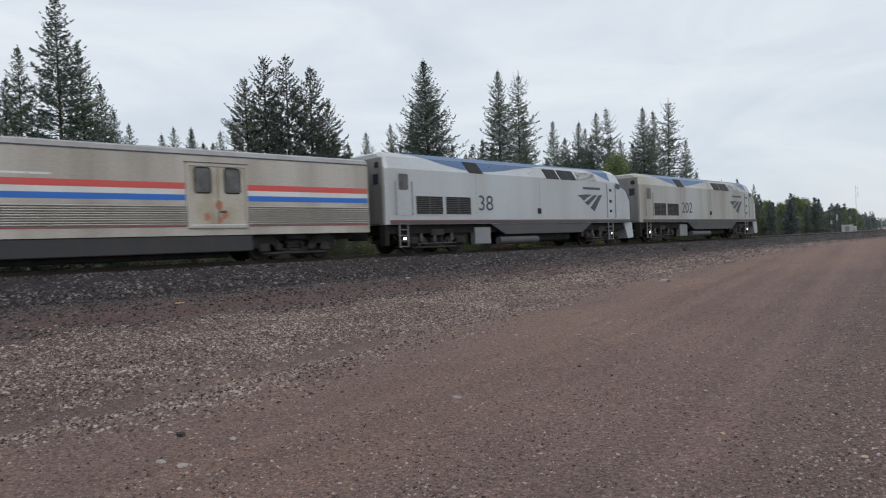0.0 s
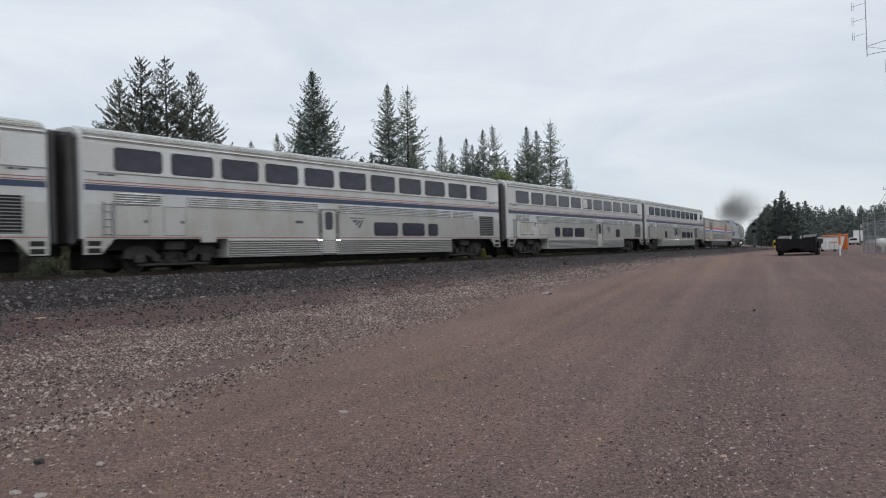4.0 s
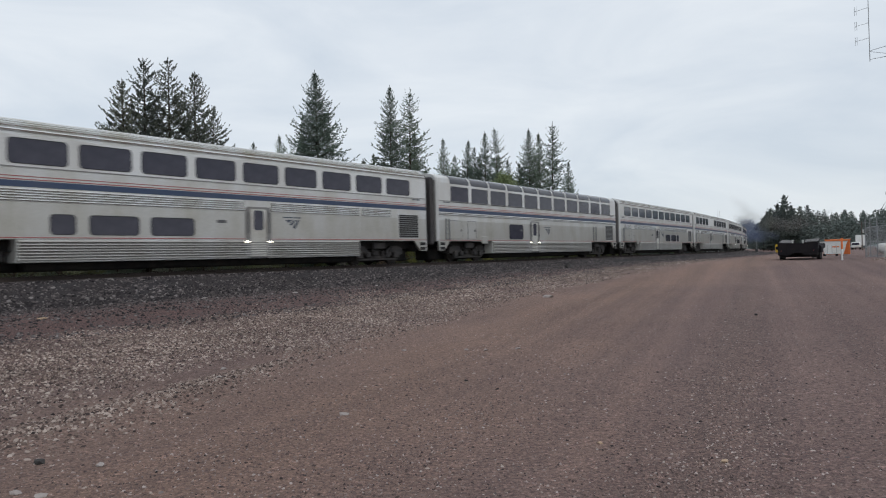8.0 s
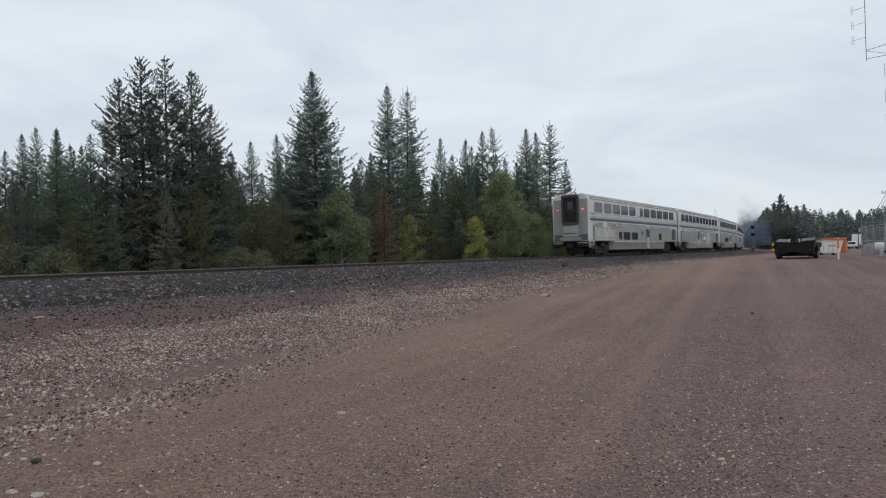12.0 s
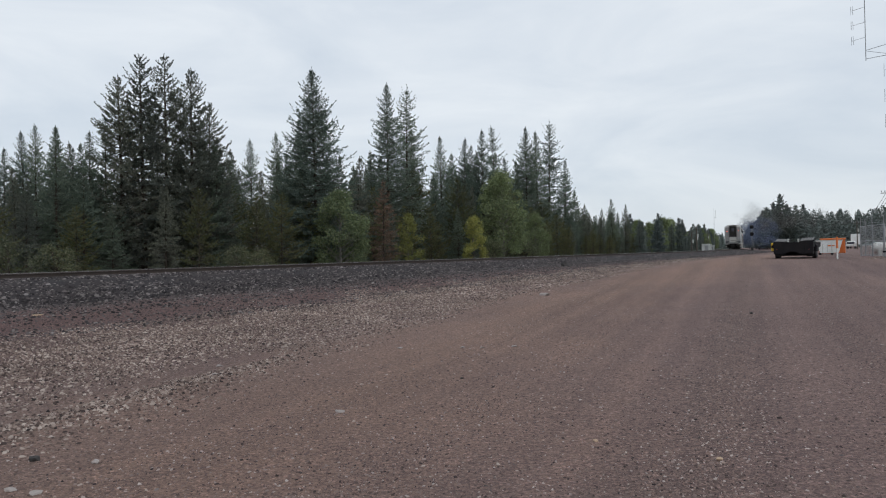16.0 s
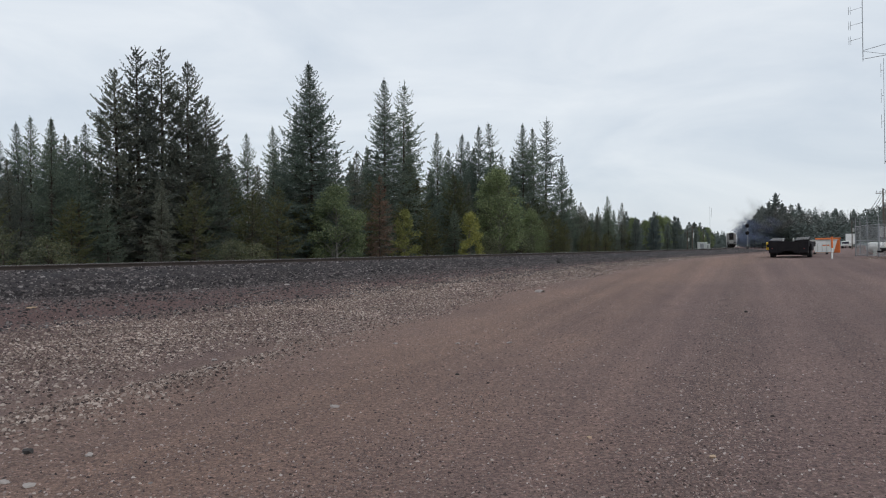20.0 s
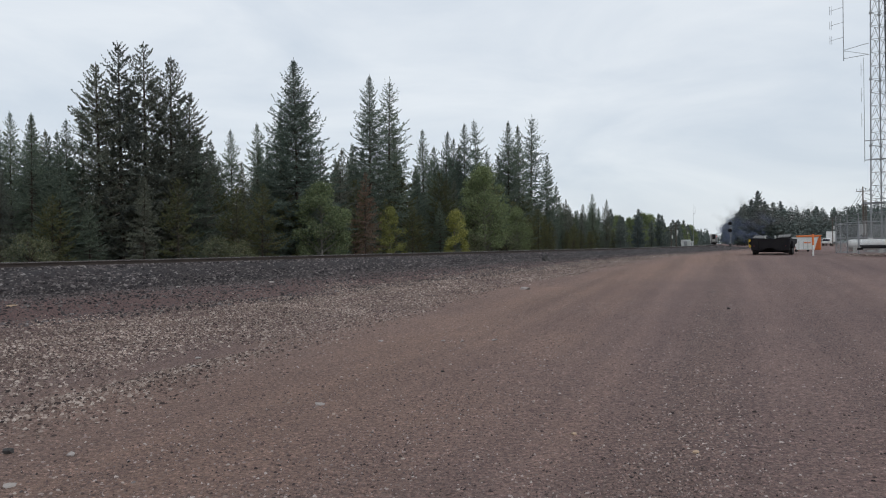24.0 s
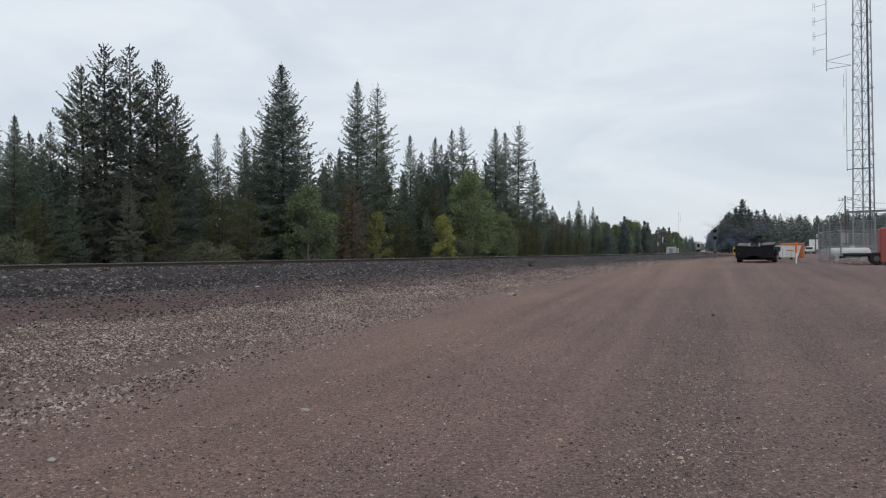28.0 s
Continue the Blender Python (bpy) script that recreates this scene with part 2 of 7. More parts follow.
        c = mixed(n, l, c, joint_shade.outputs[0], calc("MULTIPLY", share, 0.6), "MULTIPLY")
    l.new(c, p.inputs["Base Color"])
    p.inputs["Roughness"].default_value = 0.92
    p.inputs["Specular IOR Level"].default_value = 0.3
    b = n.new("ShaderNodeBump")
    b.inputs["Strength"].default_value, b.inputs["Distance"].default_value = 0.8, 0.03
    l.new(grain.outputs["Fac"], b.inputs["Height"])
    # loose stones outside the smooth lot: rounded cells with deep joints
    gm = ramp(n, ((at(3.0), (1, 1, 1)), (at(13.5), (1, 1, 1)), (at(16.5), (0.5, 0.5, 0.5)), (1.0, (0.42, 0.42, 0.42))))
    l.new(rng.outputs[0], gm.inputs[0])
    last = b
    for vs, deep in ((27.0, 0.030), (50.0, 0.018)):
        vb = n.new("ShaderNodeTexVoronoi")
        vb.inputs["Scale"].default_value = vs
        l.new(obj, vb.inputs["Vector"])
        inv = n.new("ShaderNodeMath")
        inv.operation = "MULTIPLY_ADD"
        inv.inputs[1].default_value, inv.inputs[2].default_value = -1.0, 1.0
        l.new(vb.outputs["Distance"], inv.inputs[0])
        hb = n.new("ShaderNodeMath")
        hb.operation = "MULTIPLY"
        l.new(inv.outputs[0], hb.inputs[0])
        l.new(gm.outputs[0], hb.inputs[1])
        b2 = n.new("ShaderNodeBump")
        b2.inputs["Strength"].default_value, b2.inputs["Distance"].default_value = 1.0, deep
        l.new(hb.outputs[0], b2.inputs["Height"])
        l.new(last.outputs[0], b2.inputs["Normal"])
        last = b2
    l.new(last.outputs[0], p.inputs["Normal"])


def steel_build(base, rough, metal=0.25):
    def build(n, l, p):
        co = n.new("ShaderNodeTexCoord")
        mp = n.new("ShaderNodeMapping")
        mp.inputs["Scale"].default_value = (0.9, 0.9, 0.35)
        l.new(co.outputs["Object"], mp.inputs[0])
        a, b = noise_at(n, l, mp.outputs[0], 1.3, 6, 0.6), noise_at(n, l, co.outputs["Object"], 14.0, 3)
        r = ramp(n, ((0.35, base), (0.75, tuple(v * f for v, f in zip(base, (0.80, 0.77, 0.70))))))
        l.new(a.outputs["Fac"], r.inputs[0])
        g = ramp(n, ((0.35, (0.93, 0.93, 0.93)), (0.7, (1.05, 1.05, 1.05))))
        l.new(b.outputs["Fac"], g.inputs[0])
        sep = n.new("ShaderNodeSeparateXYZ")
        l.new(co.outputs["Object"], sep.inputs[0])
        l.new(mixed(n, l, r.outputs[0], g.outputs[0], 1.0, "MULTIPLY"), p.inputs["Base Color"])
        p.inputs["Metallic"].default_value, p.inputs["Roughness"].default_value = metal, rough
    return build


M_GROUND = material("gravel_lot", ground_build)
M_STEEL = material("brushed_stainless", steel_build((0.60, 0.605, 0.60), 0.45))
M_RIB = material("ribbed_stainless", steel_build((0.74, 0.745, 0.735), 0.26, 0.9))
M_RIB_LOW = material("sooted_ribbed_stainless", steel_build((0.44, 0.425, 0.405), 0.34, 0.75))
M_STEEL_TAN = material("weathered_stainless", steel_build((0.50, 0.475, 0.44), 0.5))
M_PANEL = surface("grey_white_panel", (0.69, 0.70, 0.695), 0.5, 0.0, (0.36, 0.33, 0.28), 0.5, 0.8, 18, 0.03, True)
M_LOWER = material("dull_lower_stainless", steel_build((0.53, 0.522, 0.50), 0.36, 0.72))
M_BELLOWS = surface("dusty_black_rubber", (0.045, 0.043, 0.046), 0.75, 0, (0.09, 0.08, 0.075), 0.6, 1.2)
M_DOOR = surface("grimy_door_panel", (0.53, 0.525, 0.49), 0.5, 0.0, (0.30, 0.26, 0.21), 0.6, 1.6, 20, 0.04)
M_TAN = surface("grimy_beige_steel", (0.53, 0.497, 0.447), 0.55, 0.1, (0.27, 0.225, 0.18), 0.7, 0.7, 16, 0.04, True)
M_SILVER = surface("silver_locomotive_paint", (0.53, 0.565, 0.59), 0.4, 0.15, (0.34, 0.31, 0.27), 0.4, 0.5, 16, 0.02, True)
M_DIRTY = surface("dirty_locomotive_paint", (0.50, 0.51, 0.495), 0.5, 0.1, (0.28, 0.24, 0.18), 0.8, 0.5, 16, 0.03, True)
M_NAVY = surface("navy_stripe", (0.030, 0.054, 0.112), 0.45, 0, (0.1, 0.1, 0.12), 0.3)
M_BLUE = surface("bright_blue_stripe", (0.025, 0.165, 0.590), 0.45, 0, (0.1, 0.12, 0.2), 0.25)
M_STEELBLUE = surface("steel_blue_paint", (0.085, 0.160, 0.300), 0.4, 0, (0.12, 0.15, 0.2), 0.3)
M_RED = surface("faded_red_stripe", (0.66, 0.095, 0.085), 0.5, 0, (0.35, 0.18, 0.14), 0.35)
M_THINRED = surface("thin_red_stripe", (0.33, 0.075, 0.072), 0.5, 0, (0.3, 0.2, 0.16), 0.35)
M_DARK = surface("dark_undercarriage", (0.016, 0.015, 0.015), 0.8, 0.0, (0.045, 0.038, 0.03), 0.6, 2.5, 30, 0.15)
M_WHEEL = surface("worn_wheel_steel", (0.034, 0.030, 0.028), 0.6, 0.2, (0.06, 0.045, 0.035), 0.6, 3.0, 30, 0.1)
M_SKIRT = surface("dark_grey_skirt", (0.095, 0.098, 0.105), 0.6, 0.0, (0.16, 0.14, 0.12), 0.4, 1.0)
M_RUBBER = surface("black_rubber", (0.018, 0.018, 0.019), 0.7, 0, (0.05, 0.045, 0.04), 0.5, 2.0)
M_GREYEND = surface("grey_car_end", (0.25, 0.248, 0.245), 0.55, 0.2, (0.16, 0.14, 0.12), 0.7, 1.0, 14, 0.05, True)
M_CURTAIN = surface("pale_curtain", (0.62, 0.62, 0.60), 0.8)
M_LOGO = surface("slate_blue_lettering", (0.055, 0.070, 0.095), 0.5)
M_RUST = surface("rusty_rail_side", (0.050, 0.036, 0.030), 0.8, 0.0, (0.03, 0.024, 0.02), 0.6, 3.0, 40, 0.2)
M_RAILTOP = surface("polished_rail_head", (0.30, 0.29, 0.28), 0.3, 0.9, (0.2, 0.18, 0.16), 0.4, 2.0)
M_TIE = surface("creosoted_timber", (0.060, 0.048, 0.040), 0.9, 0, (0.11, 0.095, 0.085), 0.6, 2.2, 22, 0.3, False, 0.25)
M_BALLASTBED = surface("ballast_bed", (0.036, 0.033, 0.035), 0.95, 0, (0.050, 0.038, 0.036), 0.5, 0.5, 14, 0.9)
M_GALV = surface("galvanised_steel", (0.33, 0.345, 0.36), 0.5, 0.6, (0.28, 0.27, 0.25), 0.5, 1.5)
M_WHITE = surface("white_paint", (0.74, 0.75, 0.74), 0.5, 0, (0.45, 0.40, 0.33), 0.35, 0.9)
M_ORANGE = surface("orange_paint", (0.75, 0.18, 0.04), 0.55, 0, (0.4, 0.18, 0.08), 0.3)
M_YELLOW = surface("yellow_paint", (0.70, 0.46, 0.03), 0.5, 0, (0.3, 0.2, 0.06), 0.3)
M_BLACK = surface("black_painted_steel", (0.008, 0.007, 0.010), 0.75, 0.0, (0.03, 0.026, 0.022), 0.5, 1.2, 20, 0.1)
M_REDBOX = surface("red_painted_steel", (0.33, 0.065, 0.055), 0.55, 0, (0.2, 0.09, 0.07), 0.4, 0.9)
M_POLE = surface("weathered_pole_wood", (0.13, 0.105, 0.085), 0.9, 0, (0.07, 0.055, 0.045), 0.5, 1.5, 20, 0.3, True)
M_BOARD = surface("grey_timber_board", (0.13, 0.128, 0.128), 0.85, 0, (0.2, 0.18, 0.16), 0.5, 1.5, 20, 0.2)
M_CABINET = surface("grey_cabinet_paint", (0.52, 0.54, 0.52), 0.55, 0, (0.35, 0.32, 0.28), 0.4, 0.8)
M_BARK = surface("conifer_bark", (0.075, 0.058, 0.045), 0.95, 0, (0.035, 0.03, 0.025), 0.6, 2.5, 18, 0.5)
M_PALEBARK = surface("pale_birch_bark", (0.20, 0.185, 0.16), 0.9, 0, (0.08, 0.09, 0.08), 0.6, 3.0, 18, 0.3)
M_LAMP_RED = glow("red_marker_lamp", (1.0, 0.06, 0.03), 6.0)
M_LAMP_WARM = glow("step_lamp", (1.0, 0.93, 0.75), 5.0)


def glass_build(n, l, p):
    p.inputs["Base Color"].default_value = (0.020, 0.023, 0.027, 1)
    p.inputs["Roughness"].default_value = 0.08
    co = n.new("ShaderNodeTexCoord")
    a = noise_at(n, l, co.outputs["Object"], 2.2, 3)
    r = ramp(n, ((0.3, (0.030, 0.029, 0.045)), (0.7, (0.050, 0.048, 0.068))))
    l.new(a.outputs["Fac"], r.inputs[0])
    l.new(r.outputs[0], p.inputs["Base Color"])
    p.inputs["Specular IOR Level"].default_value = 0.4


M_GLASS = material("tinted_window_glass", glass_build)
for m_ in (M_BLACK, M_DARK, M_WHEEL, M_RUBBER, M_SKIRT, M_BALLASTBED, M_TIE):
    m_.node_tree.nodes["Principled BSDF"].inputs["Specular IOR Level"].default_value = 0.22
M_BALLAST = islands("ballast_stone", ((0.0, (0.010, 0.009, 0.010)), (0.5, (0.050, 0.042, 0.043)), (0.86, (0.125, 0.107, 0.104)), (1.0, (0.230, 0.208, 0.200))), 0.9)
M_PEBBLE = islands("lot_pebble", ((0.0, (0.036, 0.027, 0.027)), (0.42, (0.145, 0.102, 0.092)), (0.80, (0.25, 0.190, 0.172)), (1.0, (0.46, 0.40, 0.37))), 0.9)
M_GRAVEL = islands("pale_gravel", ((0.0, (0.026, 0.020, 0.020)), (0.30, (0.118, 0.082, 0.070)), (0.68, (0.248, 0.186, 0.158)), (1.0, (0.450, 0.380, 0.332))), 0.9)
M_NEEDLE = foliage("spruce_needles", ((0.0, (0.116, 0.155, 0.132)), (0.5, (0.168, 0.214, 0.176)), (1.0, (0.230, 0.276, 0.206))))
M_PINE = foliage("pine_needles", ((0.0, (0.122, 0.138, 0.126)), (0.5, (0.176, 0.194, 0.166)), (1.0, (0.240, 0.254, 0.196))))
# paler and bluer than the near needles: distance haze put into the colour
M_HAZYLEAF = foliage("haze_tinted_needles", ((0.0, (0.130, 0.160, 0.158)), (0.5, (0.170, 0.204, 0.194)), (1.0, (0.212, 0.242, 0.216))))
M_OLIVE = foliage("olive_young_pine", ((0.0, (0.095, 0.110, 0.064)), (0.5, (0.145, 0.160, 0.082)), (0.85, (0.200, 0.205, 0.098)), (1.0, (0.235, 0.175, 0.100))))
M_BIRCH = foliage("light_green_leaves", ((0.0, (0.120, 0.155, 0.085)), (0.5, (0.190, 0.240, 0.125)), (1.0, (0.280, 0.320, 0.165))))
M_YELLOWLEAF = foliage("yellowing_leaves", ((0.0, (0.19, 0.21, 0.075)), (0.5, (0.31, 0.32, 0.105)), (1.0, (0.43, 0.41, 0.14))))
M_RUSTLEAF = foliage("dead_brown_needles", ((0.0, (0.17, 0.112, 0.086)), (0.5, (0.26, 0.175, 0.13)), (1.0, (0.34, 0.24, 0.18))))
M_SHRUB = foliage("grey_green_shrub", ((0.0, (0.08, 0.095, 0.055)), (0.6, (0.16, 0.175, 0.10)), (1.0, (0.28, 0.28, 0.19))))


def smoke_build(col, clear):
    """Soot flecks that let most of the light through."""
    def build(n, l, p):
        p.inputs["Base Color"].default_value = (*col, 1)
        p.inputs["Roughness"].default_value = 1.0
        p.inputs["Specular IOR Level"].default_value = 0.0
        t = n.new("ShaderNodeBsdfTransparent")
        mx = n.new("ShaderNodeMixShader")
        mx.inputs[0].default_value = clear
        l.new(p.outputs[0], mx.inputs[1])
        l.new(t.outputs[0], mx.inputs[2])
        l.new(mx.outputs[0], n["Material Output"].inputs[0])
    return build


M_SMOKE = material("blue_diesel_haze", smoke_build((0.15, 0.18, 0.26), 0.20))
M_SOOT = material("brown_grey_diesel_smoke", smoke_build((0.20, 0.19, 0.18), 0.55))
M_DEADTWIG = foliage("bare_dead_twigs", ((0.0, (0.10, 0.085, 0.075)), (0.6, (0.19, 0.165, 0.15)), (1.0, (0.28, 0.26, 0.24))), 0.9, 0.15)
M_BOGIE = surface("sooty_bogie_frame", (0.026, 0.024, 0.024), 0.75, 0.0, (0.070, 0.058, 0.05), 0.6, 2.5, 30, 0.15)
M_UNDER = surface("sooty_equipment_skirt", (0.042, 0.042, 0.046), 0.7, 0.0, (0.075, 0.065, 0.058), 0.5, 1.0, 20, 0.05, True)
M_ROOFGREY = surface("dull_grey_roof", (0.36, 0.36, 0.365), 0.6, 0.1, (0.22, 0.20, 0.18), 0.6, 0.8, 16, 0.03, True)


# ---- mesh helpers ----
class Shape:
    """Vertices and faces, gathered piece by piece."""

    def __init__(self):
        self.v, self.f = [], []

    def add(self, verts, faces):
        k = len(self.v)
        self.v.extend(tuple(p) for p in verts)
        self.f.extend(tuple(k + i for i in f) for f in faces)
        return self

    def box(self, x0, y0, z0, x1, y1, z1, bevel=0.0):
        if bevel <= 0:
            vs = [(x, y, z) for x in (x0, x1) for y in (y0, y1) for z in (z0, z1)]
            return self.add(vs, ((0, 1, 3, 2), (4, 6, 7, 5), (0, 4, 5, 1), (2, 3, 7, 6), (0, 2, 6, 4), (1, 5, 7, 3)))
        b = min(bevel, (x1 - x0) * .45, (y1 - y0) * .45, (z1 - z0) * .45)
        ring = [(x0 + b, y0), (x1 - b, y0), (x1, y0 + b), (x1, y1 - b), (x1 - b, y1), (x0 + b, y1), (x0, y1 - b), (x0, y0 + b)]
        inner = [(min(max(x, x0 + b), x1 - b), min(max(y, y0 + b), y1 - b)) for x, y in ring]
        vs = [(*p, z0) for p in inner] + [(*p, z0 + b) for p in ring] + [(*p, z1 - b) for p in ring] + [(*p, z1) for p in inner]
        fs = [tuple(range(7, -1, -1)), tuple(range(24, 32))]
        for r in range(3):
            fs += [(r * 8 + i, r * 8 + (i + 1) % 8, r * 8 + 8 + (i + 1) % 8, r * 8 + 8 + i) for i in range(8)]
        return self.add(vs, fs)

    def tube(self, a, b, r, n=8, r2=None, caps=True):
        a, b = Vector(a), Vector(b)
        d = (b - a).normalized()
        p = d.orthogonal().normalized()
        q = d.cross(p)
        r2 = r if r2 is None else r2
        vs = []
        for c, rr in ((a, r), (b, r2)):
            vs += [c + rr * (math.cos(2 * math.pi * i / n) * p + math.sin(2 * math.pi * i / n) * q) for i in range(n)]
        fs = [(i, (i + 1) % n, n + (i + 1) % n, n + i) for i in range(n)]
        if caps:
            fs += [tuple(range(n - 1, -1, -1)), tuple(range(n, 2 * n))]
        return self.add(vs, fs)

    def loft(self, rings, closed=True, caps=True):
        """Rings of equal length, joined in order."""
        n = len(rings[0])
        vs = [p for r in rings for p in r]
        fs = []
        for k in range(len(rings) - 1):
            for i in range(n if closed else n - 1):
                j = (i + 1) % n
                fs.append((k * n + i, k * n + j, (k + 1) * n + j, (k + 1) * n + i))
        if caps and closed:
            fs += [tuple(range(n - 1, -1, -1)), tuple(range((len(rings) - 1) * n, len(rings) * n))]
        return self.add(vs, fs)

    def plate(self, outline, y0, y1):
        """An outline in x and z, given a thickness along y."""
        n = len(outline)
        vs = [(x, y0, z) for x, z in outline] + [(x, y1, z) for x, z in outline]
        fs = [tuple(range(n)), tuple(range(2 * n - 1, n - 1, -1))] + [(i, n + i, n + (i + 1) % n, (i + 1) % n) for i in range(n)]
        return self.add(vs, fs)

    def frame_ring(self, outer, inner, y0, y1):
        n = len(outer)
        vs = [(x, y, z) for pts, y in ((outer, y0), (inner, y0), (inner, y1), (outer, y1)) for x, z in pts]
        fs = []
        for a, b in ((0, 1), (1, 2), (2, 3), (3, 0)):
            fs += [(a * n + i, a * n + (i + 1) % n, b * n + (i + 1) % n, b * n + i) for i in range(n)]
        return self.add(vs, fs)

    def mesh(self, name, mat):
        m = bpy.data.meshes.new(name)
        m.from_pydata(self.v, [], self.f)
        bm = bmesh.new()
        bm.from_mesh(m)
        bmesh.ops.recalc_face_normals(bm, faces=bm.faces)
        bm.to_mesh(m)
        bm.free()
        m.materials.append(mat)
        return m


def array_mesh(name, verts, faces, mat):
    """A mesh out of numpy arrays: faces all triangles or all quads."""
    m = bpy.data.meshes.new(name)
    nv, (nf, k) = len(verts), faces.shape
    m.vertices.add(nv)
    m.vertices.foreach_set("co", np.ascontiguousarray(verts, np.float32).ravel())
    m.loops.add(nf * k)
    m.loops.foreach_set("vertex_index", np.ascontiguousarray(faces, np.int32).ravel())
    m.polygons.add(nf)
    m.polygons.foreach_set("loop_start", np.arange(0, nf * k, k, dtype=np.int32))
    m.update(calc_edges=True)
    m.validate()
    m.materials.append(mat)
    return m


def rounded(x0, z0, x1, z1, r, n=4):
    out = []
    for cx, cz, a0 in ((x1 - r, z1 - r, 0), (x0 + r, z1 - r, 90), (x0 + r, z0 + r, 180), (x1 - r, z0 + r, 270)):
        out += [(cx + r * math.cos(radians(a0 + 90 * i / n)), cz + r * math.sin(radians(a0 + 90 * i / n))) for i in range(n + 1)]
    return out


def thing(name, label, category, m=None, group="", kind=""):
    ob = tagged(new(name), label, category, group, kind)
    ob.empty_display_size = 0.3
    if m is not None:
        ob.matrix_world = m
    return ob


def part(name, shape, mat, parent, label="", at=None):
    """One mesh object under a thing or a part; shape: a Shape or a ready mesh."""
    ob = new(name, shape.mesh(name, mat) if isinstance(shape, Shape) else shape)
    ob.parent = parent
    if at is not None:
        ob.matrix_basis = at if isinstance(at, Matrix) else Matrix.Translation(at)
    if label:
        ob["label"] = label
    return ob


def solid(name, shape, mat, label="", category="", m=None, group="", kind=""):
    ob = tagged(new(name, shape.mesh(name, mat) if isinstance(shape, Shape) else shape), label, category, group, kind)
    if m is not None:
        ob.matrix_world = m
    return ob


# ---- ground: one sheet out to the horizon ----
def spaced(lo, hi, step, far, grow=1.22):
    mid = list(np.arange(lo, hi + step, step))
    d, out, a, b = step, [], lo, hi + step
    left, right = [], []
    while d < far:
        d *= grow
        a, b = a - d, mid[-1] + d if not right else right[-1] + d
        left.append(a)
        right.append(b)
    return np.array(left[::-1] + mid + right)


def lot_relief(x, y, s, u):
    """Slow swells, the raked windrows along the lot's edge and the ruts between them."""
    near = np.exp(-(np.hypot(x, y) / 60) ** 2)
    swell = np.array([noise.noise((a * 0.4, b * 0.4, 0)) for a, b in zip(x, y)]) * 0.03
    lumps = np.array([noise.noise((a * 1.3, b * 1.3, 4)) for a, b in zip(x, y)]) * 0.022
    q = (u - 8.2) / (road_edge(s) - 8.2)
    bank = lambda c, w: np.exp(-((q - c) / w) ** 2)
    return (swell + lumps * smooth(-q, -1.0, -0.9) + 0.07 * bank(0.56, 0.16) + (1 - smooth(s, 1.5, 5)) * (0.05 * bank(0.96, 0.04) - 0.035 * bank(0.86, 0.05)) - 0.05 * bank(0.14, 0.07) + 0.04 * bank(0.0, 0.08)) * near


def build_ground():
    xs, ys = spaced(-30, 36, 0.26, 900), spaced(-4, 60, 0.26, 900)
    X, Y = np.meshgrid(xs, ys)
    x, y = X.ravel(), Y.ravel()
    s, u = to_track(x, y)
    z = ground_su(s, u)
    z = z + lot_relief(x, y, s, u)
    nx, ny = len(xs), len(ys)
    i = np.arange(nx * ny).reshape(ny, nx)
    faces = np.c_[i[:-1, :-1].ravel(), i[:-1, 1:].ravel(), i[1:, 1:].ravel(), i[1:, :-1].ravel()]
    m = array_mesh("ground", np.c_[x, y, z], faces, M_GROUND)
    lay = m.uv_layers.new(name="UVMap")
    foot = np.interp(s, (22, 30, 42, 80), (6.0, 6.2, 8.0, 8.6))          # where the dark stone ends
    v = np.where(u > foot, np.where(u < road_edge(s), 6 + (u - foot) * 9.0 / (road_edge(s) - foot), 15 + u - road_edge(s)), np.where(u > 0, u * 6 / foot, u))
    lay.data.foreach_set("uv", np.c_[s, v][faces.ravel()].astype(np.float32).ravel())
    m.polygons.foreach_set("use_smooth", np.ones(len(m.polygons), bool))
    return tagged(new("ground", m), "reddish-brown gravel lot with wheel tracks and a paler gravel edge", "ground", kind="structure")


build_ground()


def sweep(profile, s0, s1, step):
    """A profile of (u, z) points carried along the track."""
    sh = Shape()
    rings = []
    for s in np.arange(s0, s1 + 1e-6, step):
        rings.append([(*[float(c) for c in track(s, u)[:2]], z) for u, z in profile])
    sh.loft(rings, closed=True, caps=True)
    return sh


BED = [(-5.6, 0.10), (-2.55, RAIL_Z - 0.30), (-1.9, RAIL_Z - 0.17), (1.9, RAIL_Z - 0.17), (2.5, RAIL_Z - 0.26), (4.9, 0.45), (5.6, 0.02), (5.6, -0.3), (-5.6, -0.3)]
solid("ballast_bed", sweep(BED, -300, 880, 4.0), M_BALLASTBED, "dark grey crushed-stone track bed with sloping shoulders", "track bed", kind="structure")
RAIL_PROFILE = [(-0.075, -0.17), (-0.075, -0.15), (-0.012, -0.13), (-0.012, -0.045), (-0.037, -0.035), (-0.037, 0.0), (0.037, 0.0), (0.037, -0.035), (0.012, -0.045), (0.012, -0.13), (0.075, -0.15), (0.075, -0.17)]
for gauge in (0.755, -0.755):
    rail = solid("rail", sweep([(gauge + a, RAIL_Z + b - 0.004) for a, b in RAIL_PROFILE], -300, 880, 2.5), M_RUST, "rusty steel running rail on timber ties", "rail", group="running rails", kind="structure")
    part("rail_head", sweep([(gauge - 0.034, RAIL_Z - 0.004), (gauge + 0.034, RAIL_Z - 0.004), (gauge + 0.030, RAIL_Z), (gauge - 0.030, RAIL_Z)], -300, 880, 2.5), M_RAILTOP, rail, "polished running surface")


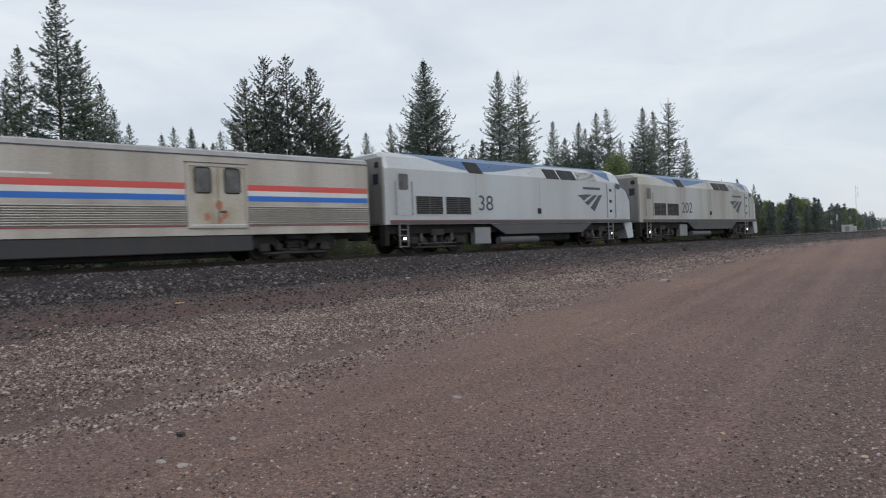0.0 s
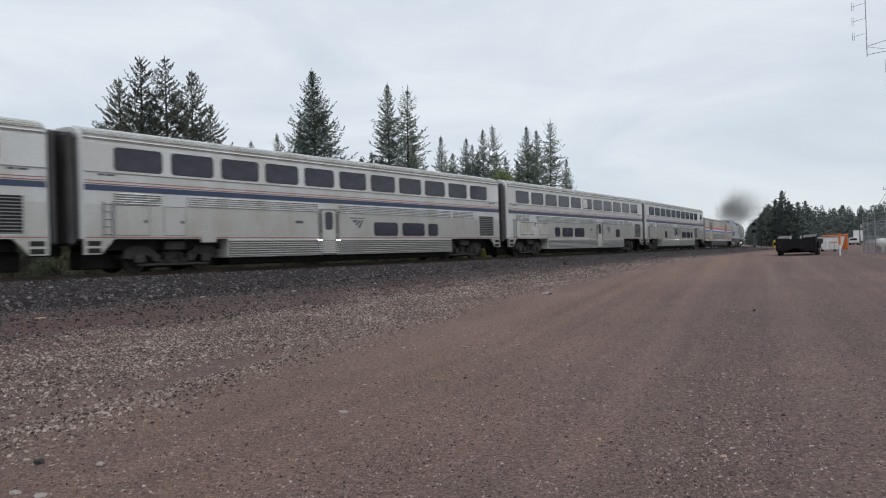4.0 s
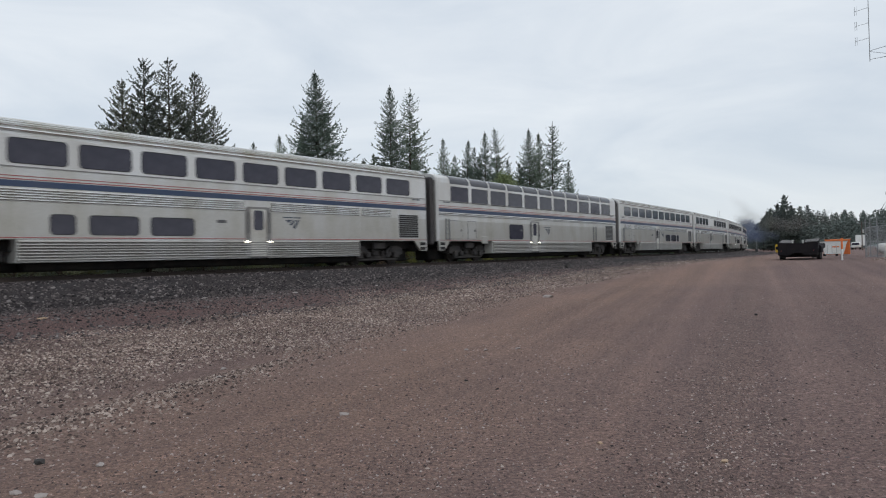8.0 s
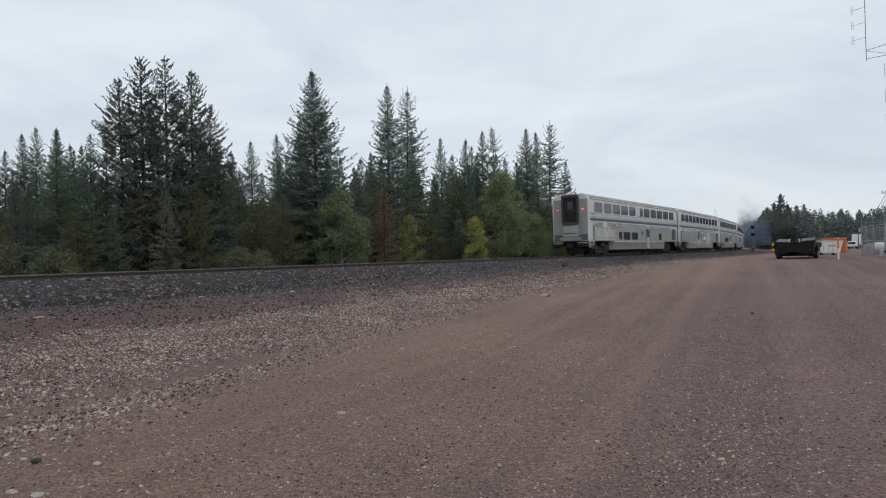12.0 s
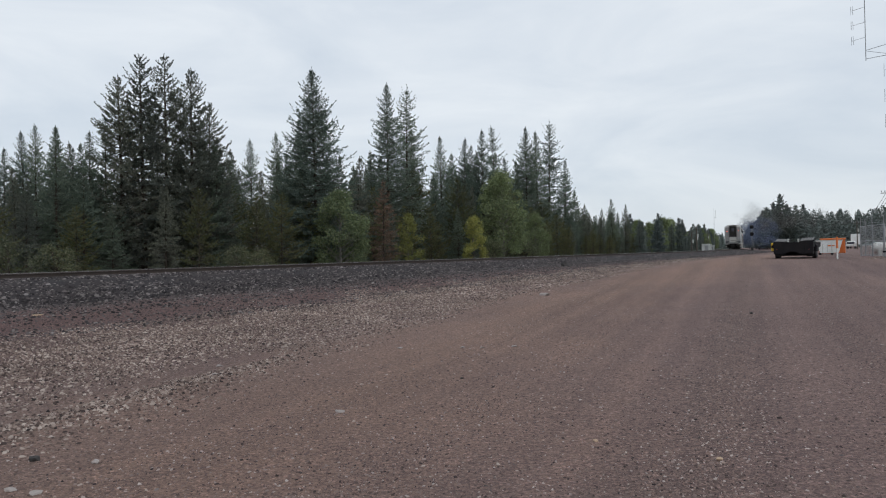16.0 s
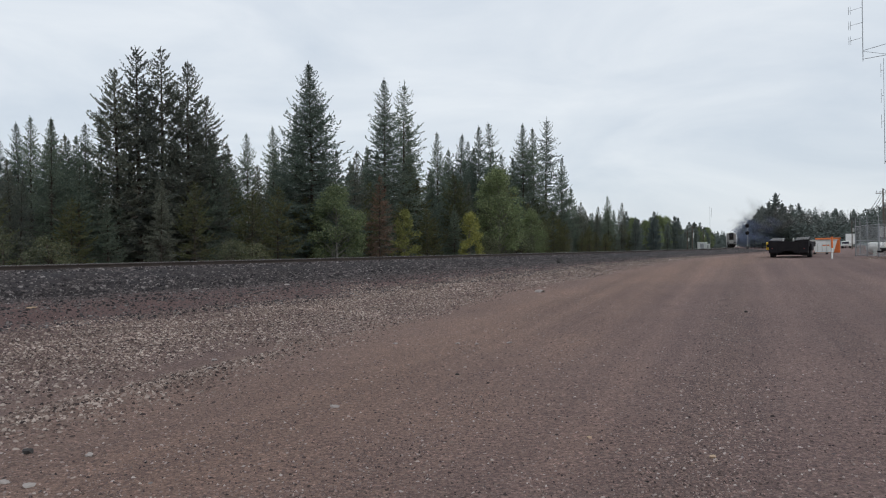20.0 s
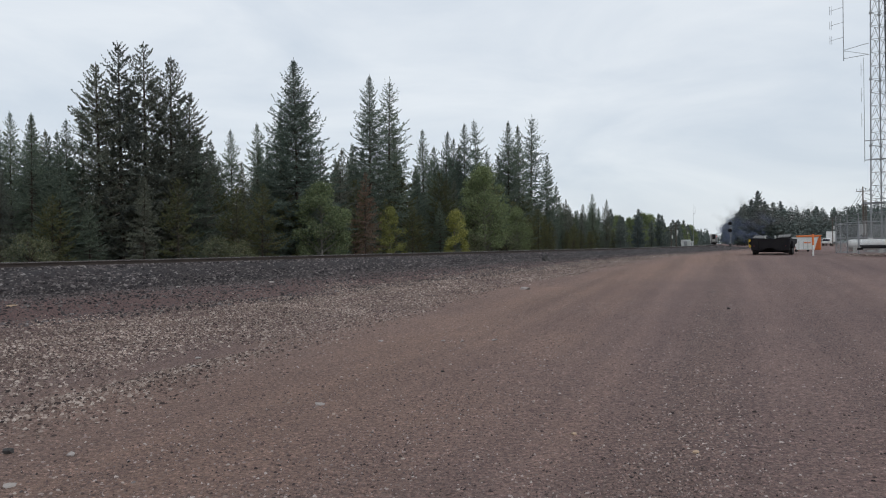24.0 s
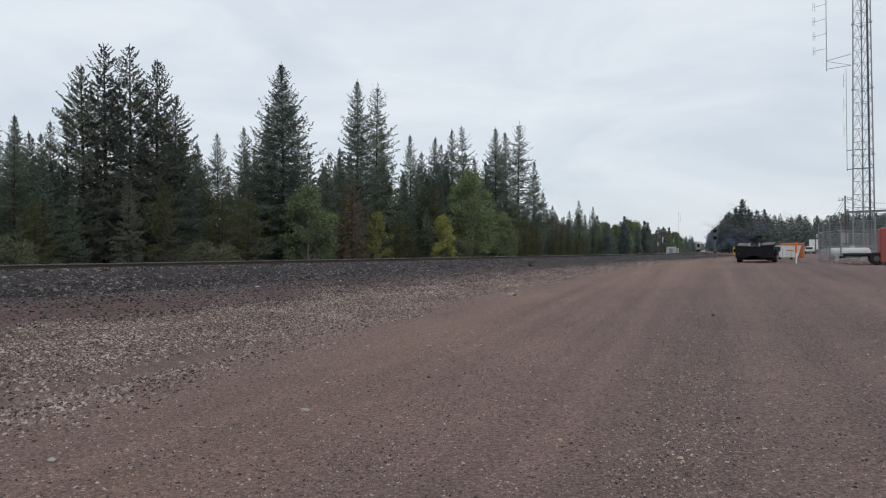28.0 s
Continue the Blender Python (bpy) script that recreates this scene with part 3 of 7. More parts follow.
def loose_strip(x, y):
    """How loose the lot's gravel lies: thick between the wheel tracks, which run straight along the lot."""
    across = x * math.cos(LOT) - y * math.sin(LOT)
    return sum(k * np.exp(-((across - c) / w) ** 2) for c, w, k in STRIPS)


def stones(name, label, s_range, u_range, count, size, mat, seed, near_power=1.0, lift=0.2, height=None, area=None, edge=False, even=2.2):
    """Loose angular stones, joined: random octahedra lying on the ground."""
    rng = np.random.default_rng(seed)
    if area is None:
        s = rng.uniform(*s_range, count)
        u = rng.uniform(*u_range, count)
        if edge:          # windrows: thick in the middle of the strip, thin towards the smooth lot
            e = road_edge(s)
            q = (u - 8.2) / (e - 8.2)
            lumps = np.array([noise.noise((a * 0.45, b * 0.6, 7)) for a, b in zip(s, u)])
            rows = np.array([noise.noise((a * 0.07, b * 1.1, 17)) for a, b in zip(s, u)])          # raked ridges along the track
            near = 1 - smooth(s, 1.5, 5)
            thick = 0.50 + 0.45 * np.exp(-((q - 0.55) / 0.20) ** 2) + near * (0.75 * np.exp(-((q - 0.96) / 0.05) ** 2) - 0.55 * np.exp(-((q - 0.86) / 0.05) ** 2)) + 0.40 * lumps + 0.50 * rows
            keep = rng.random(count) < thick * (1 - smooth(q + 0.08 * lumps, 0.92, 1.08)) * smooth(q + 0.2 * lumps + 0.12 * smooth(s, 7, 13), 0.06, 0.40)
            s, u = s[keep], u[keep]
            count = len(s)
        x, y, _ = track(s, u)
    else:
        r = area[0] + (area[1] - area[0]) * rng.random(count) ** near_power
        a = np.radians(rng.uniform(area[2], area[3], count))
        x, y = r * np.sin(a), r * np.cos(a)
        s, u = to_track(x, y)
        keep = (u > u_range[0]) & (u < u_range[1]) & (rng.random(count) < 0.35 + loose_strip(x, y))
        x, y, s, u = x[keep], y[keep], s[keep], u[keep]
        count = len(x)
    z = ground_su(s, u) + lot_relief(x, y, s, u) if height is None else height(s, u)
    r = size[0] * (size[1] / size[0]) ** (rng.random(count) ** even)
    base = np.array([(1, 0.25, -0.45), (0.1, 0.9, -0.45), (-1, -0.15, -0.45), (-0.1, -0.9, -0.45), (0.45, 0.05, 0.55), (-0.45, 0.0, 0.6)], float)
    v = base[None] * rng.uniform(0.65, 1.2, (count, 6, 1)) * r[:, None, None]
    v *= rng.uniform(0.75, 1.3, (count, 1, 3)) * np.array((1.15, 0.9, 0.72))
    a = rng.uniform(0, 2 * np.pi, count)
    c_, s_ = np.cos(a)[:, None], np.sin(a)[:, None]
    vx, vy = v[..., 0] * c_ - v[..., 1] * s_, v[..., 0] * s_ + v[..., 1] * c_
    tilt = rng.normal(0, 0.25, (count, 1))
    vz = v[..., 2] + vx * tilt
    V = np.stack([vx + x[:, None], vy + y[:, None], vz + (z + lift * r)[:, None]], -1).reshape(-1, 3)
    tri = np.array([(0, 1, 4), (1, 5, 4), (1, 2, 5), (2, 3, 5), (3, 4, 5), (3, 0, 4)])
    F = (tri[None] + (np.arange(count) * 6)[:, None, None]).reshape(-1, 3)
    return tagged(new(name, array_mesh(name, V, F, mat)), label, "stones", kind="stuff")


def bed_height(s, u):
    return np.interp(np.abs(u), (0, 1.9, 2.5, 4.9, 5.6), (RAIL_Z - 0.17, RAIL_Z - 0.17, RAIL_Z - 0.28, 0.47, 0.02)) * 1.0


stones("ballast_stones", "dark grey crushed ballast stones on the shoulder", (-14, 45), (0.9, 5.6), 62000, (0.024, 0.080), M_BALLAST, 11, height=bed_height)
stones("ballast_stones", "dark grey crushed ballast stones along the far line", (45, 230), (1.0, 5.6), 14000, (0.04, 0.11), M_BALLAST, 12, height=bed_height)
stones("ballast_spill", "dark stones spilled beside the track bed", (-12, 50), (4.6, 10.4), 52000, (0.013, 0.055), M_BALLAST, 13)
stones("ballast_spill", "dark stones along the foot of the far track bed", (48, 130), (4.8, 8.2), 12000, (0.03, 0.075), M_BALLAST, 19)
stones("fence_rubble", "loose grey rubble before the fence", (39.5, 45.0), (20.3, 24.5), 1500, (0.02, 0.085), M_GRAVEL, 20)
stones("pale_gravel", "pale pinkish gravel raked along the lot's edge", (-10, 13), (6.4, 21.0), 400000, (0.009, 0.034), M_GRAVEL, 14, edge=True, even=1.7)
stones("pale_gravel", "pale pinkish gravel strip further along the lot", (13, 50), (6.4, 16.0), 140000, (0.015, 0.046), M_GRAVEL, 17, edge=True, even=1.5)
stones("lot_pebbles", "small brown pebbles pressed into the lot", None, (13.0, 60), 150000, (0.004, 0.018), M_PEBBLE, 15, 1.5, area=(3.9, 26, -42, 42))
stones("lot_pebbles", "sparse larger pebbles on the lot", None, (8.0, 60), 6500, (0.008, 0.024), M_GRAVEL, 16, 1.3, area=(4.0, 34, -42, 42))
# dark pebbles, which also stand in for small shadows under the lot's stones
stones("lot_pebbles", "dark pebbles and stand-in shadow specks scattered over the lot", None, (8.0, 60), 4500, (0.006, 0.018), M_BALLAST, 18, 1.3, area=(4.0, 34, -42, 42))


def single_stone(x, y, size, mat, label, seed, flat=0.55):
    rng = random.Random(seed)
    bm = bmesh.new()
    bmesh.ops.create_icosphere(bm, subdivisions=1, radius=size)
    off = Vector((rng.random() * 9, rng.random() * 9, 0))
    for v in bm.verts:
        v.co *= 1 + 0.75 * noise.noise(v.co / size * 1.3 + off)
        v.co.z *= flat
        v.co.x *= 1.25
    m = bpy.data.meshes.new("rock")
    bm.to_mesh(m)
    bm.free()
    m.materials.append(mat)
    ob = tagged(new("rock", m), label, "rock", group="single stones on the lot")
    ob.matrix_world = pose(x, y, ground_z(x, y) + float(lot_relief(np.array([x]), np.array([y]), *to_track(x, y))[0]) + size * flat * 0.45, 0, 0, rng.uniform(0, 360))
    return ob


M_ROCKPALE = surface("pale_rock", (0.34, 0.305, 0.285), 0.85, 0, (0.24, 0.19, 0.17), 0.5, 6, 40, 0.4)
M_ROCKTAN = surface("tan_rock", (0.50, 0.36, 0.24), 0.85, 0, (0.3, 0.2, 0.15), 0.5, 6, 40, 0.4)
M_ROCKDARK = surface("dark_rock", (0.030, 0.027, 0.026), 0.85, 0, (0.06, 0.05, 0.045), 0.5, 6, 40, 0.4)
for i, (x, y, r) in enumerate(((-1.08, 7.05, 0.048), (-3.39, 10.29, 0.062), (-3.13, 9.32, 0.045), (-7.3, 20.6, 0.11), (3.22, 21.47, 0.20), (-2.80, 5.46, 0.052), (-0.74, 11.63, 0.05),
                               (0.31, 11.46, 0.045), (0.63, 11.34, 0.04), (1.16, 11.32, 0.055), (-5.0, 22.6, 0.09), (-3.09, 4.85, 0.05), (-2.87, 4.78, 0.045), (-2.6, 25.6, 0.09))):
    single_stone(x, y, r * 0.85, M_ROCKPALE, "pale flat stone lying on brown gravel", i, 0.42)
for i, (x, y, r) in enumerate(((-8.9, 15.0, 0.085), (2.06, 5.15, 0.028), (1.25, 5.73, 0.024))):
    single_stone(x, y, r, M_ROCKTAN, "tan stone lying on brown gravel", 40 + i, 0.5)
for i, (x, y, r) in enumerate(((-3.35, 5.56, 0.045), (6.9, 38.2, 0.26), (6.7, 14.82, 0.035), (0.22, 8.7, 0.024))):
    single_stone(x, y, r, M_ROCKDARK, "dark lump of stone on brown gravel", 60 + i, 0.7)


# ---- the train: each vehicle's space has x ahead, y to its left, z up from the rail head; x = 0 at mid-length ----
CAR_L, LOCO_L, HALF_W = 25.91, 20.6, 1.55
SHARED = {}


def shared(key, make):
    if key not in SHARED:
        SHARED[key] = make()
    return SHARED[key]


def window_part(parent, x0, x1, z0, z1, side=-1, name="window", curtain=False, r=0.12):
    """A window in the car's side: rubber frame, and its pane a little behind the frame's face."""
    w, h = round(x1 - x0, 2), round(z1 - z0, 2)

    def frame_mesh():
        return Shape().frame_ring(rounded(-w / 2 - .022, -h / 2 - .022, w / 2 + .022, h / 2 + .022, r + .015), rounded(-w / 2, -h / 2, w / 2, h / 2, r), -0.016, 0.03).mesh("window_frame", M_RUBBER)

    def pane_mesh():
        return Shape().plate(rounded(-w / 2, -h / 2, w / 2, h / 2, r), -0.006, 0.03).mesh("pane", M_GLASS)

    m = pose((x0 + x1) / 2, side * HALF_W, (z0 + z1) / 2, 0, 0, 0 if side < 0 else 180)
    win = part(name, shared(("frame", w, h, r), frame_mesh), None, parent, "", m)
    part("pane", shared(("pane", w, h, r), pane_mesh), None, win)
    if curtain:
        part("blind", Shape().plate(rounded(-w / 2 + .03, -h / 2 + .03, 0.02, h / 2 - .03, 0.06), -0.010, -0.007), M_CURTAIN, win, "drawn pale blind")
    return win


def wheel_mesh(r):
    sh = Shape()
    prof = [(0.02, r * 0.25), (0.05, r * 0.28), (0.03, r * 0.75), (0.055, r * 0.86), (0.06, r), (-0.07, r), (-0.075, r + 0.025), (-0.09, r + 0.025), (-0.09, r * 0.2)]
    n, rings = 20, []
    for k in range(n):
        a = 2 * math.pi * k / n
        rings.append([(rr * math.cos(a), -y, rr * math.sin(a)) for y, rr in prof])
    rings.append(rings[0])
    sh.loft(rings, closed=True, caps=False)
    return sh.mesh("wheel", M_WHEEL)


def bogie(parent, x, base=2.6, r=0.46, label="dark cast-steel bogie"):
    """A four-wheeled truck: frame with its arched side beams, wheels, springs, brake gear."""
    def frame_mesh():
        sh = Shape()
        for sy in (-1, 1):
            y0, y1 = sorted((sy * 1.0, sy * 1.14))
            hb = base / 2
            outline = [(-hb - .55, .50), (-hb - .5, .80), (-hb - .2, .92), (-hb + .35, .90), (-.62, .66), (-.5, .42), (.5, .42), (.62, .66), (hb - .35, .90), (hb + .2, .92), (hb + .5, .80), (hb + .55, .50), (hb + .3, .46), (hb - .35, .62), (.72, .30), (-.72, .30), (-hb + .35, .62), (-hb - .3, .46)]
            sh.plate(outline, y0, y1)
            for wx in (-base / 2, base / 2):
                sh.box(wx - .2, min(sy * 1.12, sy * 1.26), .30, wx + .2, max(sy * 1.12, sy * 1.26), .62, .04)
        sh.box(-.35, -1.1, .42, .35, 1.1, .74, .04)
        for sy in (-1, 1):
            sh.box(-.42, min(sy * 1.05, sy * 1.32), .74, .42, max(sy * 1.05, sy * 1.32), 1.08, .05)
            sh.box(-hb - .1, min(sy * 1.14, sy * 1.2), .20, hb + .1, max(sy * 1.14, sy * 1.2), .29, .02)
            for wx in (-hb + .62, hb - .62):
                sh.box(wx - .13, min(sy * 1.1, sy * 1.24), .34, wx + .13, max(sy * 1.1, sy * 1.24), .60, .03)
        for ex in (-base / 2 - .5, base / 2 + .5):
            sh.box(ex - .07, -1.05, .46, ex + .07, 1.05, .62, .02)
        return sh.mesh("bogie_frame", M_BOGIE)

    b = part("bogie", shared(("bogie", base), frame_mesh), None, parent, label, (x, 0, 0))
    wm = shared(("wheel", r), lambda: wheel_mesh(r))
    for wx in (-base / 2, base / 2):
        for sy in (-1, 1):
            part("wheel", wm, None, b, "", pose(wx, sy * 0.80, r, 0, 0, 0 if sy < 0 else 180))

    def spring_mesh():
        sh = Shape()
        for k in range(5):
            sh.tube((0, 0, k * .055), (0, 0, k * .055 + .03), .105, 10)
        return sh.mesh("spring", M_BOGIE)

    def shock_mesh():
        return Shape().tube((0, 0, 0), (0, 0, .26), .05, 8).tube((0, 0, .26), (0, 0, .5), .032, 8).mesh("damper", M_BOGIE)

    for sx in (-.28, .28):
        part("spring", shared("spring", spring_mesh), None, b, "", (sx, -1.20, .40))
    part("damper", shared("shock", shock_mesh), None, b, "", pose(.8, -1.22, .42, 0, 20, 0))
    return b


def section(x, w, z0, eave, top, n=7, inset=0.0):
    """One closed ring of a car body with rounded roof shoulders."""
    pts = [(x, -w + inset, z0), (x, -w + inset, eave)]
    for i in range(1, n):
        a = math.pi * i / n
        pts.append((x, -(w - inset) * math.copysign(abs(math.cos(a)) ** 0.72, math.cos(a)), eave + (top - eave) * math.sin(a) ** 0.62))
    pts += [(x, w - inset, eave), (x, w - inset, z0)]
    return pts


def flutes(z0, z1, n, x0, x1, side=-1, depth=0.048, face=HALF_W):
    """Corrugated stainless cladding: one sheet with n raised ribs along the car."""
    h = (z1 - z0) / n
    pts = [(side * (face - .004), z0)]
    for k in range(n):
        for q, dp in ((.16, .0), (.26, .85), (.5, 1.0), (.74, .85), (.84, .0)):
            pts.append((side * (face + depth * dp), z0 + (k + q) * h))
    pts.append((side * (face - .004), z1))
    return Shape().loft([[(x, y, z) for y, z in pts] for x in (x0, x1)])


def roof_ribs(w, eave, top, x0, x1, n=7):
    """Ribbed roof shoulder following the body's curve, camera side and far side in one sheet each."""
    def at(a, off):
        y, z = (w + off) * math.copysign(abs(math.cos(a)) ** 0.72, math.cos(a)), eave + (top - eave + off) * math.sin(a) ** 0.62
        return -y, z
    pts = []
    for k in range(n):
        for q, off in ((.0, -.022), (.22, -.022), (.32, .036), (.5, .052), (.74, .036), (.84, -.022)):
            pts.append(at(0.02 + (k + q) * 1.15 / n, off))
    pts += [at(1.17 - 1.15 * k / 6, -.04) for k in range(7)]
    return Shape().loft([[(x, y, z) for y, z in pts] for x in (x0, x1)])


def band(z0, z1, x0, x1, proud=0.006, side=-1, face=HALF_W):
    return Shape().box(x0, min(side * face, side * (face + proud)), z0, x1, max(side * face, side * (face + proud)), z1)


M_ENDPALE = surface("pale_grey_car_end", (0.29, 0.285, 0.28), 0.5, 0.1, (0.17, 0.15, 0.13), 0.6, 0.9, 16, 0.04, True)


def bars(parent, name, x, z, widths, h, mat, side=-1, proud=0.008):
    """Writing that cannot be read: short plain bars."""
    sh = Shape()
    for w in widths:
        sh.box(x, side * HALF_W - proud, z, x + w, side * HALF_W + 0.002, z + h)
        x += w + 0.05
    return part(name, sh, mat, parent)


def emblem(parent, x, z, size, mat):
    """The operator's mark as plain shapes: three swept stripes."""
    sh = Shape()
    for poly in (((0, .93), (.32, 1.0), (.60, 1.0), (.38, .80), (.25, .62), (.14, .80)), ((.62, .95), (.80, .98), (.58, .62), (.42, .35), (.27, .5), (.45, .72)), ((.85, .97), (1, 1), (.84, .55), (.66, 0), (.5, .2), (.68, .6))):
        sh.plate([(x + size * a, z + size * .50 * (b - .5)) for a, b in poly], -HALF_W - 0.008, -HALF_W + 0.002)
    return part("emblem", sh, mat, parent)


M_SLAT = surface("sooty_grille_slat", (0.17, 0.17, 0.17), 0.5, 0.2, (0.08, 0.07, 0.06), 0.5, 2)


def grille(parent, x0, x1, z0, z1, n=9, mat=None):
    g = part("grille", Shape().frame_ring([(x0 - .03, z0 - .03), (x1 + .03, z0 - .03), (x1 + .03, z1 + .03), (x0 - .03, z1 + .03)], [(x0, z0), (x1, z0), (x1, z1), (x0, z1)], -HALF_W - .022, -HALF_W + .002), mat or M_STEEL, parent)
    part("recess", Shape().box(x0, -HALF_W - .008, z0, x1, -HALF_W + .002, z1), M_RUBBER, g)
    h = (z1 - z0) / n
    for k in range(n):
        part("slat", Shape().add([(x0, -HALF_W - .009, z0 + k * h + .42 * h), (x1, -HALF_W - .009, z0 + k * h + .42 * h), (x1, -HALF_W - .020, z0 + k * h + .15 * h), (x0, -HALF_W - .020, z0 + k * h + .15 * h),
                                  (x0, -HALF_W - .009, z0 + k * h + .36 * h), (x1, -HALF_W - .009, z0 + k * h + .36 * h), (x1, -HALF_W - .020, z0 + k * h + .05 * h), (x0, -HALF_W - .020, z0 + k * h + .05 * h)],
                                 ((0, 1, 2, 3), (7, 6, 5, 4), (0, 4, 5, 1), (3, 2, 6, 7))), M_SLAT, g)
    return g


def ladder(parent, x0, x1, z0, z1, n, mat, name="ladder"):
    sh = Shape()
    for k in range(n):
        z = z0 + (z1 - z0) * k / max(1, n - 1)
        sh.tube((x0, -HALF_W - .05, z), (x1, -HALF_W - .05, z), .016, 6)
    for x in (x0, x1):
        sh.box(x - .02, -HALF_W - .06, z0 - .08, x + .02, -HALF_W + .002, z1 + .08)
    return part(name, sh, mat, parent)


def side_door(parent, x, w=0.78, z0=0.47, z1=2.48):
    """The boarding door in its recess, with a tall window, handrails and lit steps."""
    d = part("side_door", Shape().plate(rounded(x - w / 2, z0, x + w / 2, z1 - .06, .08), -HALF_W - .030, -HALF_W + .002), M_DOOR, parent, "grimy pale boarding door")
    part("door_frame", Shape().frame_ring(rounded(x - w / 2 - .22, z0 - .02, x + w / 2 + .22, z1, .14), rounded(x - w / 2 - .02, z0, x + w / 2 + .02, z1 - .08, .1), -HALF_W - .036, -HALF_W + .002), M_GREYEND, d)
    part("window", Shape().plate(rounded(x - .23, 1.55, x + .23, 2.34, .1), -HALF_W - .038, -HALF_W - .029), M_GLASS, d)
    for sx in (-1, 1):
        part("handrail", Shape().tube((x + sx * (w / 2 + .12), -HALF_W - .085, 1.45), (x + sx * (w / 2 + .12), -HALF_W - .085, 2.25), .018, 6)
             .box(x + sx * (w / 2 + .12) - .015, -HALF_W - .085, 1.44, x + sx * (w / 2 + .12) + .015, -HALF_W, 1.47).box(x + sx * (w / 2 + .12) - .015, -HALF_W - .085, 2.22, x + sx * (w / 2 + .12) + .015, -HALF_W, 2.25), M_SKIRT, d)
    part("step", Shape().box(x - w / 2, -HALF_W - .06, z0 - .04, x + w / 2, -HALF_W + .002, z0 + .02), M_SKIRT, d)
    return d


SLOTS = [1.56 + 2.08 * k for k in range(11)]


def superliner(label, upper, lower, door, logo, grill=(23.5, 25.0), fluted=True, blind=-1, panels=False, lights=False, small=(), lounge=False, extra_door=None, louvre=False, rear=False):
    """A two-storey stainless passenger coach; numbers are metres from its rear coupling."""
    c = thing("passenger_car", label, "rail car", group="coaches of the train")
    door, logo, grill = door - .2, logo - .15, (grill[0] - .3, grill[1] - .3)
    o = -CAR_L / 2
    x0, x1 = o + 0.45, o + CAR_L - 0.45
    w = HALF_W
    body = Shape()
    body.loft([section(x, w, 1.15, 4.30, 4.90, 11, ins) for x, ins in ((x0, .10), (x0 + .08, .0), (x1 - .08, .0), (x1, .10))])
    part("body", body, M_STEEL, c, "stainless steel body shell")
    part("lower_body", Shape().box(o + 5.92, -w, 0.43, o + 20.42, w, 1.149, .02), M_STEEL, c)
    for xa, xb, xc in ((0.5, 1.05, 1.5), (25.41, 24.86, 24.41)):
        part("corner_skirt", Shape().plate([(o + xa, 1.149), (o + xa, .64), (o + xb, .64), (o + xc, 1.149)], -w + .004, -w + .12), M_LOWER, c, "pale corner bracket below the body")
        lo, hi = sorted((xa + (xb - xa) * .2, xb))
        for zz in (.68, .92):
            part("corner_step", Shape().box(o + lo, -w - .012, zz, o + hi, -w + .02, zz + .16, .01), M_RUBBER, c, "dark step recess")
    if not lounge:
        part("roof_fluting", roof_ribs(w, 4.30, 4.90, x0 + .1, x1 - .1), M_RIB, c, "ribbed stainless roof edge")
        part("roof_rib", Shape().box(x0 + .3, -.9, 4.86, x1 - .3, -.82, 4.90).box(x0 + .3, .82, 4.86, x1 - .3, .9, 4.90), M_STEEL, c)
    part("skirt_fluting", flutes(0.47, 1.12, 7, o + 5.95, o + 20.4), M_RIB_LOW, c, "ribbed stainless lower skirt")
    if fluted:
        for xa, xb in ((1.5, 3.2), (4.2, door - .65), (door + .65, min(20.4, grill[0] - .08)), (20.6, min(22.6, grill[0] - .08)), (grill[1] + .08, grill[1] + 1.2), (23.4, grill[0] - .08)):
            if .3 < xb - xa and xb < 25.4:
                part("side_fluting", flutes(2.30, 2.70, 5, o + xa, o + xb), M_RIB, c)
    if lounge:
        part("side_fluting", flutes(2.56, 2.72, 2, x0 + .1, x1 - .1), M_RIB, c)
    part("window_band", band(3.36, 4.30, x0 + .1, x1 - .1, .005), M_PANEL, c, "smooth pale window band")
    part("drip_strip", band(3.33, 3.36, x0 + .1, x1 - .1, .02), M_GREYEND, c)
    part("blue_stripe", band(2.74, 2.93, x0 + .1, x1 - .1, .008), M_NAVY, c, "navy blue stripe")
    part("red_stripe", band(2.955, 2.985, x0 + .1, x1 - .1, .008), M_THINRED, c, "thin red stripe")
    part("red_stripe", band(3.05, 3.075, x0 + .1, x1 - .1, .008), M_THINRED, c, "thin red stripe")
    part("lower_panel", band(1.24, 2.29, o + 5.9, o + 20.45, .005), M_LOWER, c, "smooth dull stainless lower panel")
    part("end_panel", band(1.16, 2.29, o + 20.48, x1 - .1, .005), M_LOWER, c)
    part("red_line", band(1.185, 1.215, x0 + .1, x1 - .1, .010), M_THINRED, c, "thin red line")
    for side in (-1, 1):
        for k in upper:
            if lounge:
                window_part(c, o + SLOTS[k] + .14, o + SLOTS[k] + 1.84, 3.32, 4.16, side, "window", False, .06)
            else:
                window_part(c, o + SLOTS[k], o + SLOTS[k] + 1.70, 3.46, 4.20, side, "window", k == blind and side < 0)
        for a, b in small:
            window_part(c, o + a, o + b, 3.55, 4.12, side, "small_window")
    lower = [(a - .22, b - .22, *lit) for a, b, *lit in lower]
    for a, b, *lit in lower:
        win = window_part(c, o + a, o + b, 1.31, 2.2 if lounge else 1.92, -1, "lower_window")
        if lit:
            for i in range(2 if b - a > 1 else 1):
                wd = (b - a) / (2 if b - a > 1 else 1)
                part("blind", Shape().plate(rounded(-(b - a) / 2 + i * wd + .04, -.26, -(b - a) / 2 + (i + 1) * wd - .04, .26, .06), -.010, -.007), M_CURTAIN, win, "pale closed blind")
